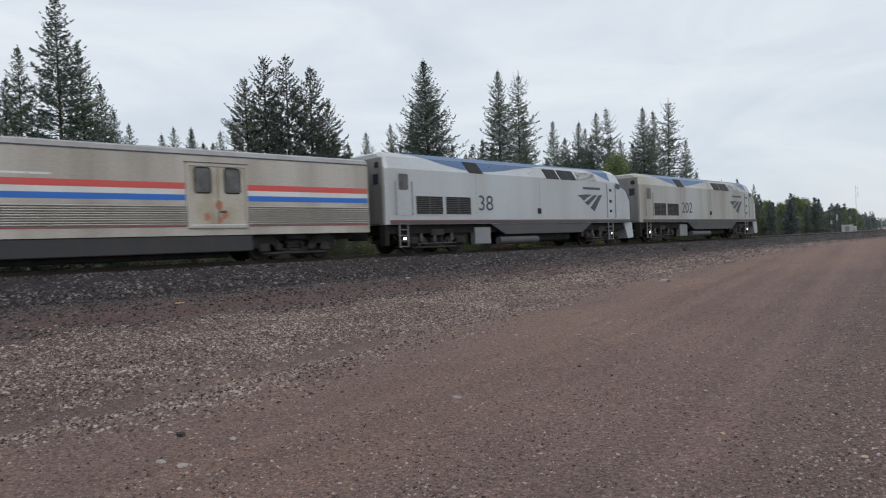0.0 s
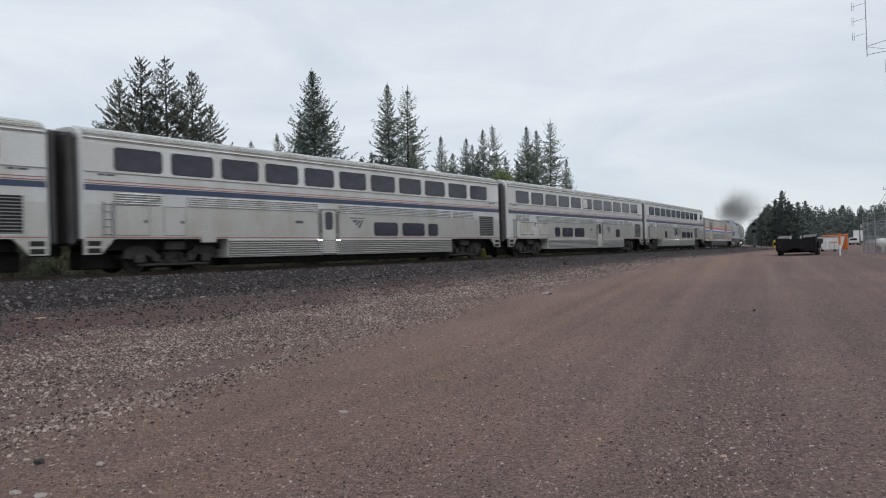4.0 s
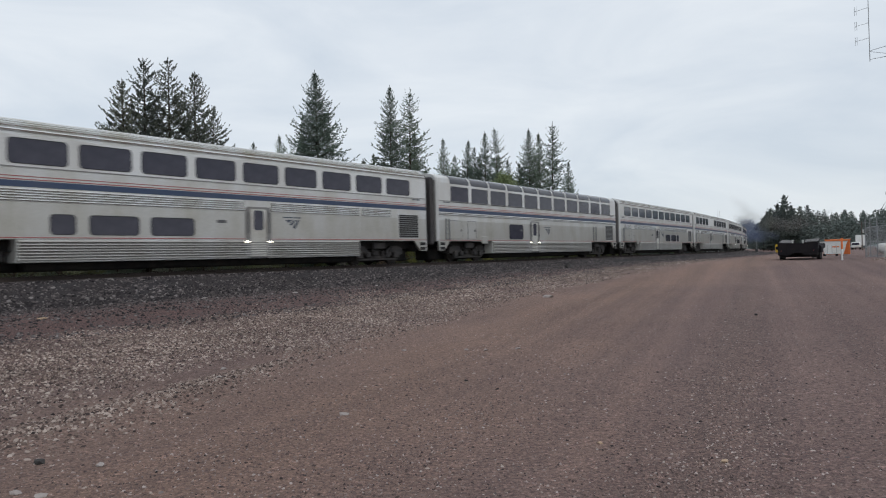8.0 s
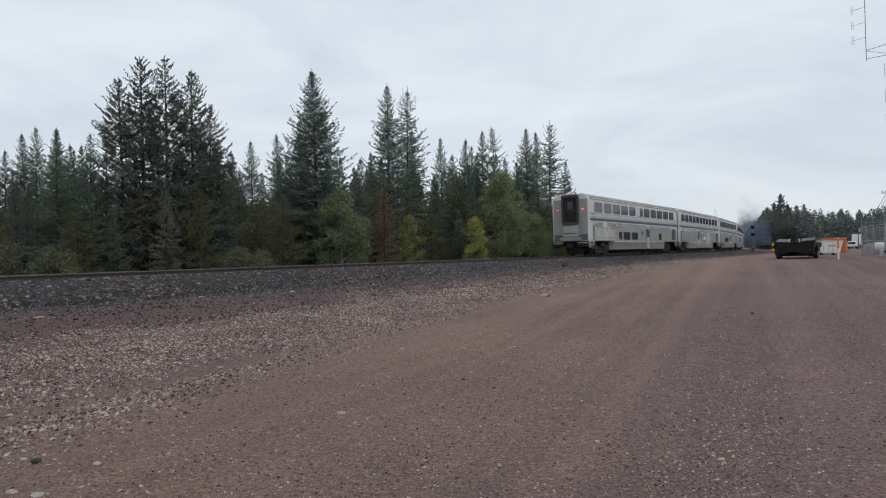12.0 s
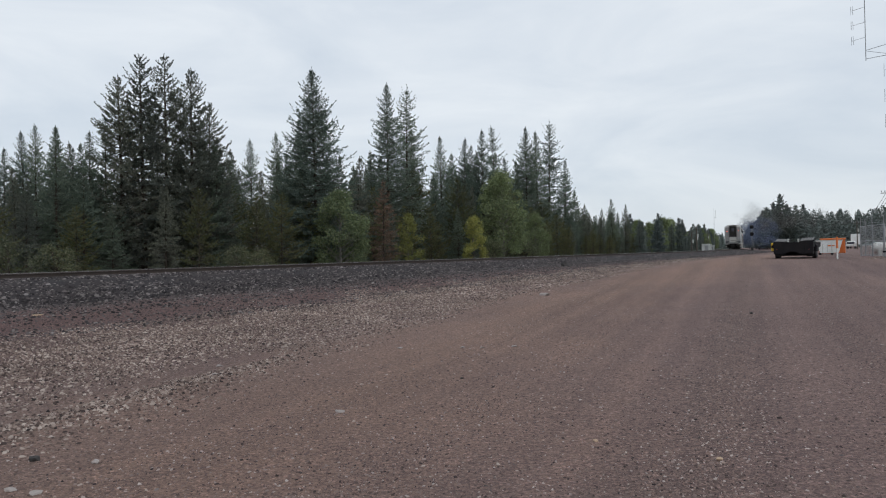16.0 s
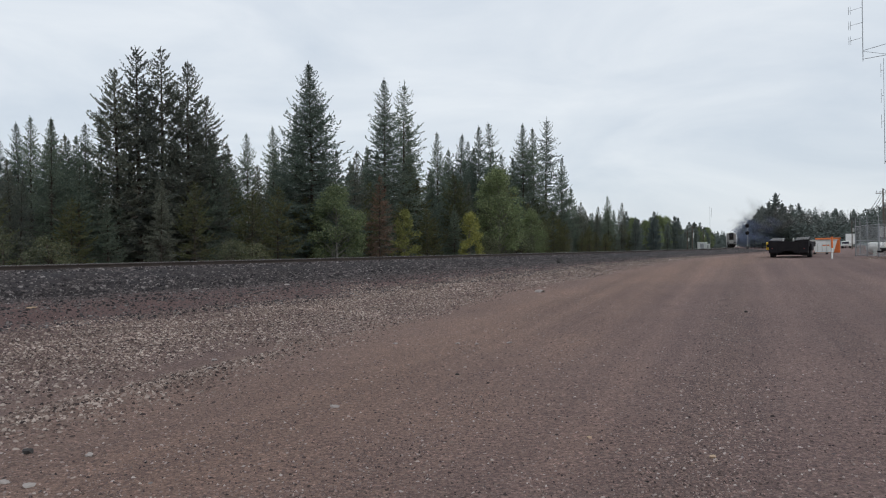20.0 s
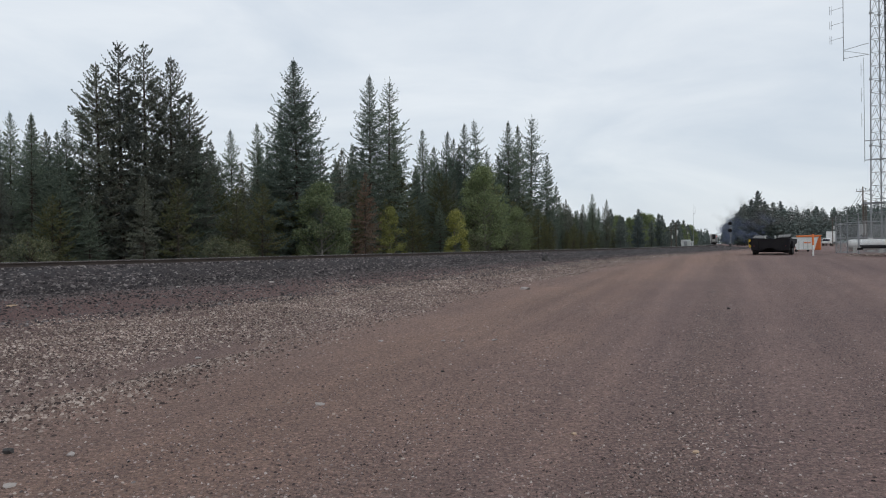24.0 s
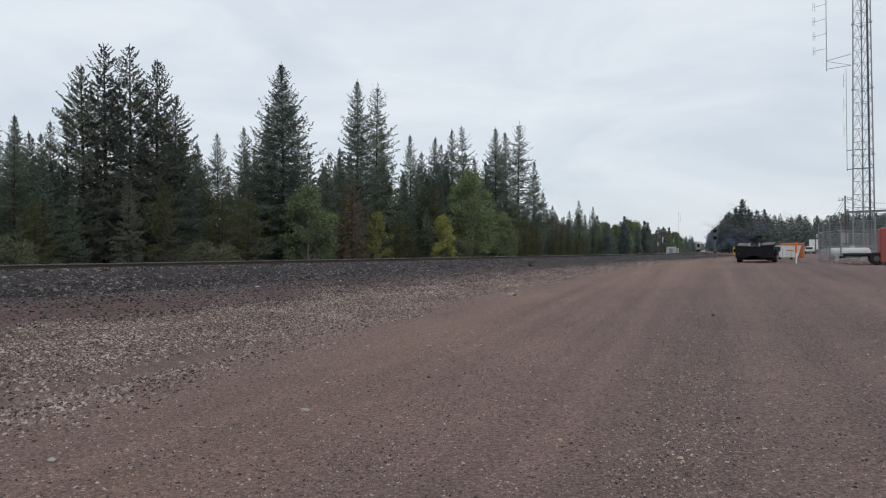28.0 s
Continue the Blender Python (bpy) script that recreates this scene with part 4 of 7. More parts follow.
    if lounge:
        for k in range(11):
            xa = o + SLOTS[k] + .08
            curve = [section(0, w, 1.15, 4.30, 4.90, 44)[2 + i] for i in range(0, 15)]
            out = [(-w - .008, 4.32)] + [(y - .010, z + .012) for _, y, z in curve if z > 4.33]
            pts = out + [(y + .03, z - .03) for y, z in out[::-1]]
            ring = [[(x, y, z) for y, z in pts] for x in (xa, xa + 1.84)]
            part("roof_window", Shape().loft(ring), M_SKYGLASS, c, "curved skylight glazing")
        part("roof_rail", Shape().box(x0 + .2, -w - .004, 4.25, x1 - .2, -w + .03, 4.34), M_PANEL, c)
    if panels:
        for a, b in ((2.0, 2.92), (2.96, 3.9), (4.62, 5.9)):
            pn = part("baggage_door", Shape().plate(rounded(o + a, 1.30, o + b, 2.30, .04), -w - .022, -w + .002), M_DOOR, c, "grimy pale baggage hatch")
            for zz in (1.38, 2.18):
                part("latch", Shape().box(o + a + .1, -w - .034, zz, o + b - .1, -w - .02, zz + .04), M_SKIRT, pn)
        part("side_fluting", flutes(1.95, 2.30, 4, o + 4.0, o + 4.52), M_RIB, c)
    else:
        part("end_panel", band(1.16, 2.29, x0 + .1, o + 5.88, .005), M_LOWER, c)
        for a, b in ((1.55, 2.75), (3.3, 4.15)):
            hatch = part("hatch", Shape().plate(rounded(o + a, 1.28, o + b, 2.27, .03), -w - .014, -w + .002), M_LOWER, c)
            part("hatch_seam", Shape().frame_ring(rounded(o + a - .025, 1.255, o + b + .025, 2.295, .04), rounded(o + a, 1.28, o + b, 2.27, .03), -w - .010, -w + .002), M_SLAT, hatch)
            part("latch", Shape().box(o + b - .2, -w - .026, 1.70, o + b - .08, -w - .012, 1.80), M_SKIRT, hatch)
        part("jack_panel", Shape().box(o + 4.75, -w - .03, 1.0, o + 5.4, -w + .02, 1.42, .02), M_LOWER, c, "dull square panel over the bogie")
    ladder(c, o + 1.15, o + 1.45, 1.3, 2.3, 5, M_GALV)
    if louvre:
        ladder(c, o + 20.75, o + 21.3, 1.35, 2.25, 5, M_GALV, "steps")
    side_door(c, o + door)
    if extra_door:
        part("service_door", Shape().plate(rounded(o + extra_door[0], .5, o + extra_door[1], 2.4, .05), -w - .024, -w + .002), M_DOOR, c, "grimy stainless service door")
    grille(c, o + grill[0], o + grill[1], 1.30, 2.46, 11)
    emblem(c, o + logo, 1.82, 0.8, M_LOGO)
    bars(c, "lettering", o + logo - .1, 2.08, (.5, .4), .05, M_LOGO)
    bars(c, "car_number", o + 1.0, 3.24, (.22, .3), .06, M_LOGO)
    bars(c, "car_number", o + 24.3, 3.24, (.22, .3), .06, M_LOGO)
    bars(c, "small_plate", o + door - 1.9, 1.80, (.42,), .12, M_SKIRT)
    if lights:
        for sx in (-1, 1):
            part("step_lamp", Shape().box(o + door + sx * .55 - .10, -w - .050, 1.06, o + door + sx * .55 + .10, -w - .02, 1.12, .01), M_LAMP_WARM, c, "lit white step lamp")
    for xe, sx in ((x0, -1), (x1, 1)):
        dia = Shape()
        for k in range(5):
            xa, xb = sorted((xe + sx * (.04 + .065 * k), xe + sx * (.08 + .065 * k)))
            dia.frame_ring(rounded(-.78, 2.55, .78, 4.72, .2), rounded(-.55, 2.75, .55, 4.5, .15), xa, xb)
        dia.v = [(y, x, z) for x, y, z in dia.v]
        if not (rear and sx < 0):
            part("diaphragm", dia, M_RUBBER, c, "black rubber gangway bellows")
        part("end_wall", Shape().box(min(xe - sx * .02, xe + sx * .03), -w + .14, 1.15, max(xe - sx * .02, xe + sx * .03), w - .14, 4.45, .02), M_ENDPALE if rear and sx < 0 else M_GREYEND, c)
        part("coupler", Shape().box(min(xe, xe + sx * .55), -.14, .62, max(xe, xe + sx * .55), .14, .95, .04), M_DARK, c)
        if not (rear and sx < 0):
            part("end_shield", Shape().box(min(xe + sx * .05, xe + sx * .30), -1.34, 0.95, max(xe + sx * .05, xe + sx * .30), 1.34, 4.62, .08), M_BELLOWS, c, "dark car-end shield")
        if rear and sx < 0:
            fr = Shape().frame_ring(rounded(-.72, 2.46, .72, 4.80, .16), rounded(-.57, 2.66, .57, 4.64, .12), xe - .14, xe - .02)
            fr.v = [(y, x, z) for x, y, z in fr.v]
            part("gangway_frame", fr, M_BELLOWS, c, "thick black gangway frame")
            gd = part("gangway_door", Shape().box(xe - .10, -.56, 2.68, xe - .03, .56, 4.62, .03), M_DARK, c, "grimy closed gangway door")
            part("door_window", Shape().box(xe - .115, -.22, 3.62, xe - .09, .22, 4.25, .02), M_GLASS, gd)
            part("under_panel", Shape().box(xe - .12, -.62, 1.50, xe - .02, .62, 2.40, .03), M_LOWER, c)
            part("step_grip", Shape().tube((xe - .2, -.55, 1.78), (xe - .2, .55, 1.78), .025, 6), M_RUBBER, c)
            for yy in (-1.0, 1.0):
                part("grab_iron", Shape().tube((xe - .12, yy, 1.9), (xe - .12, yy, 2.5), .02, 6), M_GALV, c)
                part("corner_step", Shape().box(xe - .30, yy - .36, .98, xe, yy + .36, 1.06, .01), M_ENDPALE, c)
            for yy in (-1.05, 1.05):
                part("marker_lamp", Shape().tube((xe - .05, yy, 3.66), (xe - .11, yy, 3.66), .032, 12), M_LAMP_RED, c, "lit red tail lamp")
                part("vent", Shape().box(xe - .06, yy - .35, 1.25, xe - .02, yy + .35, 1.68, .02), M_SKIRT, c)
                part("buffer_step", Shape().box(xe - .32, yy - .38, .70, xe + .05, yy + .38, .95, .04).tube((xe - .2, yy, 1.0), (xe - .2, yy + .3, 1.1), .05, 8), M_DARK, c)
            part("tail_sign", Shape().box(xe - .09, -.35, 2.05, xe - .03, .3, 2.32, .02), M_WHITE, c)
            part("hose", Shape().tube((xe - .12, -.3, 1.2), (xe - .3, -.1, .55), .035, 8).tube((xe - .12, .35, 1.2), (xe - .3, .2, .6), .035, 8), M_RUBBER, c)
            part("end_beam", Shape().box(xe - .2, -.9, 1.15, xe, .9, 1.45, .04), M_GREYEND, c)
    for x in (3.85, 22.05):
        bogie(c, o + x)
    part("underframe", Shape().box(o + 1.2, -1.0, .78, o + 24.7, 1.0, 1.14), M_DARK, c)
    # made-up dark boxes that fill the shaded gap under the car
    part("centre_sill", Shape().box(o + .9, -.45, .14, o + 25.0, .45, .79, .05), M_DARK, c)
    part("waste_tank", Shape().box(o + 6.3, -1.05, .16, o + 20.4, 1.05, .44, .05), M_DARK, c)
    return c


def skyglass_build(n, l, p):
    p.inputs["Base Color"].default_value = (0.050, 0.050, 0.062, 1)
    p.inputs["Roughness"].default_value = 0.18
    p.inputs["Specular IOR Level"].default_value = 0.6


M_SKYGLASS = material("skylight_glass", skyglass_build)


def baggage_car():
    c = thing("baggage_car", "weathered beige baggage car with red and blue stripes", "rail car")
    o, w = -CAR_L / 2, HALF_W
    x0, x1 = o + .45, o + CAR_L - .45
    body = Shape().loft([section(x, w, 0.95, 3.70, 4.02, 9, ins) for x, ins in ((x0, .08), (x0 + .06, 0), (x1 - .06, 0), (x1, .08))])
    part("body", body, M_ROOFGREY, c, "dull grey roof and body shell")
    part("roof_edge", Shape().box(x0 + .05, -w - .025, 3.685, x1 - .05, -w + .02, 3.715), M_SKIRT, c, "dark gutter line")
    for k in range(13):
        part("roof_seam", Shape().loft([[(x, y, z + .008) for x, y, z in section(o + 1.6 + k * 1.9 + dx, w, 3.5, 3.70, 4.02, 9, 0)] for dx in (0, .05)]), M_ROOFGREY, c)
    part("side_panel", band(1.96, 3.66, x0 + .1, x1 - .1, .004), M_TAN, c, "grimy beige upper side")
    for xa, xb in ((.55, 4.0), (6.1, 17.85), (20.1, 25.35)):
        part("red_stripe", band(2.52, 2.73, o + xa, o + xb, .010), M_RED, c, "red stripe")
        part("white_stripe", band(2.335, 2.515, o + xa, o + xb, .009), M_WHITE, c, "white stripe")
        part("blue_stripe", band(2.14, 2.33, o + xa, o + xb, .010), M_BLUE, c, "bright blue stripe")
        part("pale_moulding", band(2.00, 2.13, o + xa, o + xb, .012), M_TAN, c)
        part("side_fluting", flutes(1.30, 1.98, 9, o + xa, o + xb), M_STEEL_TAN, c, "ribbed weathered stainless side")
        part("red_line", band(1.24, 1.285, o + xa, o + xb, .012), M_THINRED, c)
    for a, b in ((4.12, 5.97), (17.98, 19.97)):
        d = part("double_door", Shape().box(o + a, -w - .045, 1.30, o + b, -w + .002, 3.32, .02), M_TANDOOR, c, "grimy double baggage door with two windows")
        part("door_frame", Shape().frame_ring([(o + a - .1, 1.2), (o + b + .1, 1.2), (o + b + .1, 3.42), (o + a - .1, 3.42)], [(o + a, 1.32), (o + b, 1.32), (o + b, 3.32), (o + a, 3.32)], -w - .065, -w + .002), M_TAN, d)
        part("lintel", Shape().box(o + a - .15, -w - .075, 3.42, o + b + .15, -w + .002, 3.455), M_SKIRT, d)
        part("door_sill", Shape().box(o + a, -w - .07, 1.285, o + b, -w - .04, 1.325), M_WHITE, d)
        m = (a + b) / 2
        part("seam", Shape().box(o + m - .015, -w - .050, 1.33, o + m + .015, -w - .044, 3.28), M_SKIRT, d)
        for xc in (a + .46, b - .46):
            part("window_gasket", Shape().frame_ring(rounded(o + xc - .31, 2.38, o + xc + .31, 3.29, .12), rounded(o + xc - .265, 2.425, o + xc + .265, 3.245, .09), -w - .056, -w - .043), M_RUBBER, d)
            part("window", Shape().plate(rounded(o + xc - .27, 2.42, o + xc + .27, 3.25, .09), -w - .052, -w - .044), M_GRIMEGLASS, d)
        for xc, zc, r in ((m - .42, 1.58, .12), (m + .22, 1.66, .13), (m + .03, 1.98, .14), (m + .05, 1.47, .10)):
            part("rust_patch", Shape().plate([(o + xc + r * (1 + .25 * math.sin(i * 2.3 + zc * 9)) * math.cos(i * .785), zc + 1.2 * r * math.sin(i * .785)) for i in range(8)], -w - .047, -w - .044), M_RUSTPATCH, d, "faded orange rust patch")
        part("door_latch", Shape().box(o + m + .03, -w - .07, 1.72, o + m + .3, -w - .044, 1.80, .01), M_SKIRT, d)
    emblem(c, o + 11.4, 2.80, .8, M_LOGO)
    bars(c, "lettering", o + 12.5, 2.85, (.7, .6), .06, M_WHITE)
    bars(c, "car_number", o + 23.1, 2.42, (.7, .5), .05, M_LOGO)
    bars(c, "car_number", o + .9, 2.42, (.7, .5), .05, M_LOGO)
    part("lower_panel", band(.95, 1.235, x0 + .1, x1 - .1, .003), M_TAN, c)
    part("equipment_skirt", Shape().box(o + 5.65, -w + .03, .36, o + 20.25, w - .03, .949, .03), M_UNDER, c, "dark grey underfloor equipment skirt")
    part("underfloor_tank", Shape().box(o + 6.4, -1.2, .16, o + 19.5, 1.2, .40, .05), M_DARK, c)
    for xe, sx in ((x0, -1), (x1, 1)):
        part("end_wall", Shape().box(min(xe, xe + sx * .05), -w + .1, .95, max(xe, xe + sx * .05), w - .1, 3.68, .02), M_GREYEND, c)
        dia = Shape()
        for k in range(4):
            xa, xb = sorted((xe + sx * (.06 + .075 * k), xe + sx * (.10 + .075 * k)))
            dia.frame_ring(rounded(-.7, 1.1, .7, 3.5, .15), rounded(-.5, 1.25, .5, 3.3, .12), xa, xb)
        dia.v = [(y, x, z) for x, y, z in dia.v]
        part("diaphragm", dia, M_RUBBER, c)
        if sx < 0:
            part("end_shield", Shape().box(xe - .34, -1.36, .75, xe - .04, 1.36, 3.82, .08), M_BELLOWS, c, "dark car-end shield")
        part("coupler", Shape().box(min(xe, xe + sx * .55), -.14, .62, max(xe, xe + sx * .55), .14, .94, .04), M_DARK, c)
    for x in (3.75, 22.15):
        bogie(c, o + x)
    part("underframe", Shape().box(o + 1.0, -1.1, .72, o + 24.9, 1.1, .949), M_DARK, c)
    part("antenna", Shape().tube((o + 9, 0, 3.98), (o + 9, 0, 4.2), .12, 10), M_SKIRT, c)
    return c


def grime_build(n, l, p):
    co = n.new("ShaderNodeTexCoord")
    r = ramp(n, ((0.35, (0.06, 0.062, 0.062)), (0.7, (0.15, 0.15, 0.145))))
    l.new(noise_at(n, l, co.outputs["Object"], 2.6, 5).outputs["Fac"], r.inputs[0])
    l.new(r.outputs[0], p.inputs["Base Color"])
    p.inputs["Roughness"].default_value = 0.3


M_TANDOOR = surface("grimy_tan_door", (0.50, 0.465, 0.39), 0.55, 0.0, (0.30, 0.235, 0.14), 0.8, 1.1, 20, 0.04)
M_GRIMEGLASS = material("grimy_window_glass", grime_build)
M_RUSTPATCH = surface("rust_patch", (0.50, 0.20, 0.12), 0.8, 0, (0.3, 0.2, 0.15), 0.6, 8)


def text_mesh(body, size, mat):
    cu = bpy.data.curves.new("number", "FONT")
    cu.body, cu.size, cu.extrude, cu.align_x = body, size, 0.004, "CENTER"
    tmp = bpy.data.objects.new("number", cu)
    scene.collection.objects.link(tmp)
    m = bpy.data.meshes.new_from_object(tmp.evaluated_get(bpy.context.evaluated_depsgraph_get()))
    bpy.data.objects.remove(tmp)
    m.materials.clear()
    m.materials.append(mat)
    return m


M_OPENING = surface("dark_opening", (0.010, 0.010, 0.012), 0.6, 0, (0.02, 0.02, 0.02), 0.4, 3)


def locomotive(number, paint, label):
    c = thing("locomotive", label, "locomotive", group="locomotives of the train")
    o, w = -LOCO_L / 2, 1.5
    E = lambda d: o + d

    def ring(x, hw, eave, top, z0=1.02, ch=.52):
        return [(x, -hw, z0), (x, -hw, eave), (x, -hw + ch * .45, eave + (top - eave) * .72), (x, -hw + ch, top), (x, hw - ch, top), (x, hw - ch * .45, eave + (top - eave) * .72), (x, hw, eave), (x, hw, z0)]

    body = Shape().loft([ring(E(.45), w - .12, 3.40, 4.08), ring(E(.62), w, 3.42, 4.16), ring(E(17.6), w, 3.42, 4.16), ring(E(18.35), w, 3.40, 4.10), ring(E(18.75), w - .02, 3.2, 3.86), ring(E(19.35), w - .06, 2.95, 3.05), ring(E(20.0), w - .20, 2.35, 2.45), ring(E(20.18), w - .32, 1.6, 1.7)])
    part("body", body, paint, c, "silver-grey painted body")
    # the nose slopes to a low front; blue crown sweeps along the roof's edge
    def facet(xa, xb, za, zb, off=.012, slant=0.0):
        """A thin panel on the slope above the eave, between heights za and zb."""
        ya, yb = -w + .234 * (za - 3.42) / .533, -w + .234 * (zb - 3.42) / .533
        vs = [(xa + slant, ya, za), (xb + slant, ya, za), (xb, yb, zb), (xa, yb, zb)]
        return Shape().add([(x, y - off, z + off * .4) for x, y, z in vs] + [(x, y + .02, z - .01) for x, y, z in vs], ((0, 1, 2, 3), (7, 6, 5, 4), (0, 4, 5, 1), (1, 5, 6, 2), (2, 6, 7, 3), (3, 7, 4, 0)))

    sh, n = Shape(), 48
    low, mid, top = [], [], []
    for k in range(n + 1):
        dd = 1.7 + 15.85 * k / n
        f = float(np.interp(dd, (1.7, 2.4, 3.2, 4.2, 5.2, 6.2, 7.2, 8.2, 9.2, 10.2, 11.5, 15.4, 16.2, 17.6), (4.15, 4.08, 3.92, 3.70, 3.55, 3.50, 3.55, 3.66, 3.80, 3.93, 4.07, 4.10, 3.90, 3.44)))
        ylow = -w + .234 * (f - 3.42) / .533 if f < 3.953 else -1.266 + .286 * (f - 3.953) / .207
        g = max(f, 3.953)
        ymid = -1.266 + .286 * (g - 3.953) / .207
        low.append((E(dd), ylow - .012, f + .004))
        mid.append((E(dd), ymid - .012, g + .008))
        top.append((E(dd), -.97, 4.17))
    fs = [(r * (n + 1) + i, r * (n + 1) + i + 1, (r + 1) * (n + 1) + i + 1, (r + 1) * (n + 1) + i) for r in (0, 1) for i in range(n)]
    sh.add(low + mid + top, fs)
    sh.add([(x, y + .03, z - .02) for x, y, z in low + mid + top], [q[::-1] for q in fs])
    part("blue_crown", sh, M_STEELBLUE, c, "steel-blue sweeping roof flash")
    part("blue_nose", Shape().add([(E(18.36), -w - .006, 3.38), (E(18.76), -w + .012, 3.18), (E(19.36), -w + .052, 2.93), (E(19.9), -w + .17, 2.42), (E(18.9), -w - .004, 2.75), (E(18.30), -w - .006, 3.0)], [(0, 1, 2, 3, 4, 5)])
         .add([(E(18.36), -w + .03, 3.38), (E(18.76), -w + .05, 3.18), (E(19.36), -w + .09, 2.93), (E(19.9), -w + .2, 2.42), (E(18.9), -w + .03, 2.75), (E(18.30), -w + .03, 3.0)], [(5, 4, 3, 2, 1, 0)]), M_STEELBLUE, c)
    part("cab_window", Shape().plate([(E(18.15), 3.05), (E(18.5), 3.05), (E(18.62), 3.30), (E(18.15), 3.36)], -w - .02, -w + .05), M_GLASS, c)
    part("windscreen", Shape().add([(E(18.80), -1.1, 3.80), (E(18.80), 1.1, 3.80), (E(19.33), 1.15, 3.12), (E(19.33), -1.15, 3.12), (E(18.74), -1.1, 3.78), (E(18.74), 1.1, 3.78), (E(19.27), 1.15, 3.10), (E(19.27), -1.15, 3.10)], ((0, 1, 2, 3), (7, 6, 5, 4))), M_GLASS, c)
    for a, b in ((2.1, 3.72), (3.92, 5.55)):
        g = part("radiator_grille", Shape().frame_ring([(E(a) - .04, 1.42), (E(b) + .04, 1.42), (E(b) + .04, 2.30), (E(a) - .04, 2.30)], [(E(a), 1.46), (E(b), 1.46), (E(b), 2.26), (E(a), 2.26)], -w - .02, -w + .002), paint, c)
        part("recess", Shape().box(E(a), -w - .006, 1.46, E(b), -w + .002, 2.26), M_RUBBER, g)
        for k in range(9):
            z = 1.50 + k * .083
            part("slat", Shape().box(E(a), -w - .018, z, E(b), -w - .006, z + .03), M_SKIRT, g)
        part("mullion", Shape().box(E((a + b) / 2) - .03, -w - .022, 1.46, E((a + b) / 2) + .03, -w - .004, 2.26), M_SKIRT, g)
    d = part("engine_door", Shape().plate(rounded(E(1.05), 1.40, E(1.72), 3.30, .06), -w - .022, -w + .002), paint, c)
    part("window", Shape().plate(rounded(E(1.12), 2.50, E(1.66), 3.20, .08), -w - .03, -w - .02), M_GRIMEGLASS, d)
    for x in (.92, 1.86):
        part("handrail", Shape().tube((E(x), -w - .07, 1.45), (E(x), -w - .07, 2.85), .022, 6).tube((E(x), -w - .07, 1.45), (E(x), -w, 1.45), .018, 6).tube((E(x), -w - .07, 2.85), (E(x), -w, 2.85), .018, 6), M_GALV, d)
    d = part("cab_door", Shape().plate(rounded(E(17.25), 1.30, E(17.85), 3.05, .05), -w - .020, -w + .002), paint, c)
    for x in (17.12, 18.0):
        part("handrail", Shape().tube((E(x), -w - .07, 1.35), (E(x), -w - .07, 3.25), .022, 6).tube((E(x), -w - .07, 1.35), (E(x), -w, 1.35), .018, 6).tube((E(x), -w - .07, 3.25), (E(x), -w, 3.25), .018, 6), M_GALV, d)
    for z in (1.62, 2.2, 2.85):
        part("foothold", Shape().box(E(17.42), -w - .026, z, E(17.66), -w - .018, z + .16, .01), M_RUBBER, d)
    # dark upper openings
    part("upper_window", facet(E(5.25), E(6.2), 3.42, 3.94, .03, .28), M_OPENING, c, "dark roof-side opening")
    for a, b in ((11.3, 12.35), (12.55, 13.95)):
        part("upper_window", facet(E(a), E(b), 3.40, 3.90, .03, .18), M_OPENING, c, "dark roof-side opening")
        part("opening_bar", facet(E((a + b) / 2) - .02, E((a + b) / 2) + .02, 3.40, 3.90, .036, .18), M_SKIRT, c)
    lv = part("louvre", facet(E(14.25), E(16.15), 3.42, 3.90, .02, .12), M_STEEL, c)
    for k in range(6):
        part("slat", facet(E(14.3), E(16.1), 3.45 + k * .074, 3.475 + k * .074, .03), M_SKIRT, lv)
    part("fuel_gauge", Shape().box(E(10.6), -w - .02, 1.52, E(10.9), -w + .002, 1.80, .02), M_RUBBER, c)
    part("red_line", Shape().box(E(.6), -w - .008, 1.18, E(19.7), -w + .002, 1.215), M_THINRED, c, "thin red line")
    part("grey_band", Shape().box(E(.6), -w - .006, 1.03, E(19.7), -w + .002, 1.18), M_SKIRT, c)
    part("lettering", Shape().box(E(14.75), -w - .008, 2.92, E(16.5), -w + .002, 3.05), M_LOGO, c)
    em = emblem(c, 0, 0, 2.0, M_LOGO)
    em.matrix_basis = pose(E(14.2), .045, 2.16, 0, 0, 0) @ Matrix.Diagonal((1.25, 1, .95, 1))
    part("number", text_mesh(number, 1.04, M_LOGO), M_LOGO, c, "dark unit number", pose(E(6.6 if len(number) == 2 else 6.85), -w - .008, 1.66, 90, 0, 0) @ Matrix.Diagonal((1.08, 1.0, 1, 1)))
    # rear end
    part("end_wall", Shape().box(E(.38), -w + .2, 1.05, E(.47), w - .2, 3.9, .02), M_GREYEND, c)
    for yy in (-1.1, .72):
        part("end_window", Shape().box(E(.36), yy, 2.75, E(.40), yy + .38, 3.2, .01), M_GLASS, c)
    part("end_vent", Shape().box(E(.36), -1.12, 3.45, E(.40), -.85, 3.7, .01), M_RUBBER, c)
    for k in (5.05, 9.9):
        part("panel_seam", Shape().box(E(.9 + k), -w - .003, 1.25, E(.9 + k) + .006, -w + .002, 3.40), M_SKIRT, c)
    # the body stands this much higher over its underframe
    for ob in c.children:
        ob.matrix_basis = Matrix.Translation((0, 0, .24)) @ ob.matrix_basis
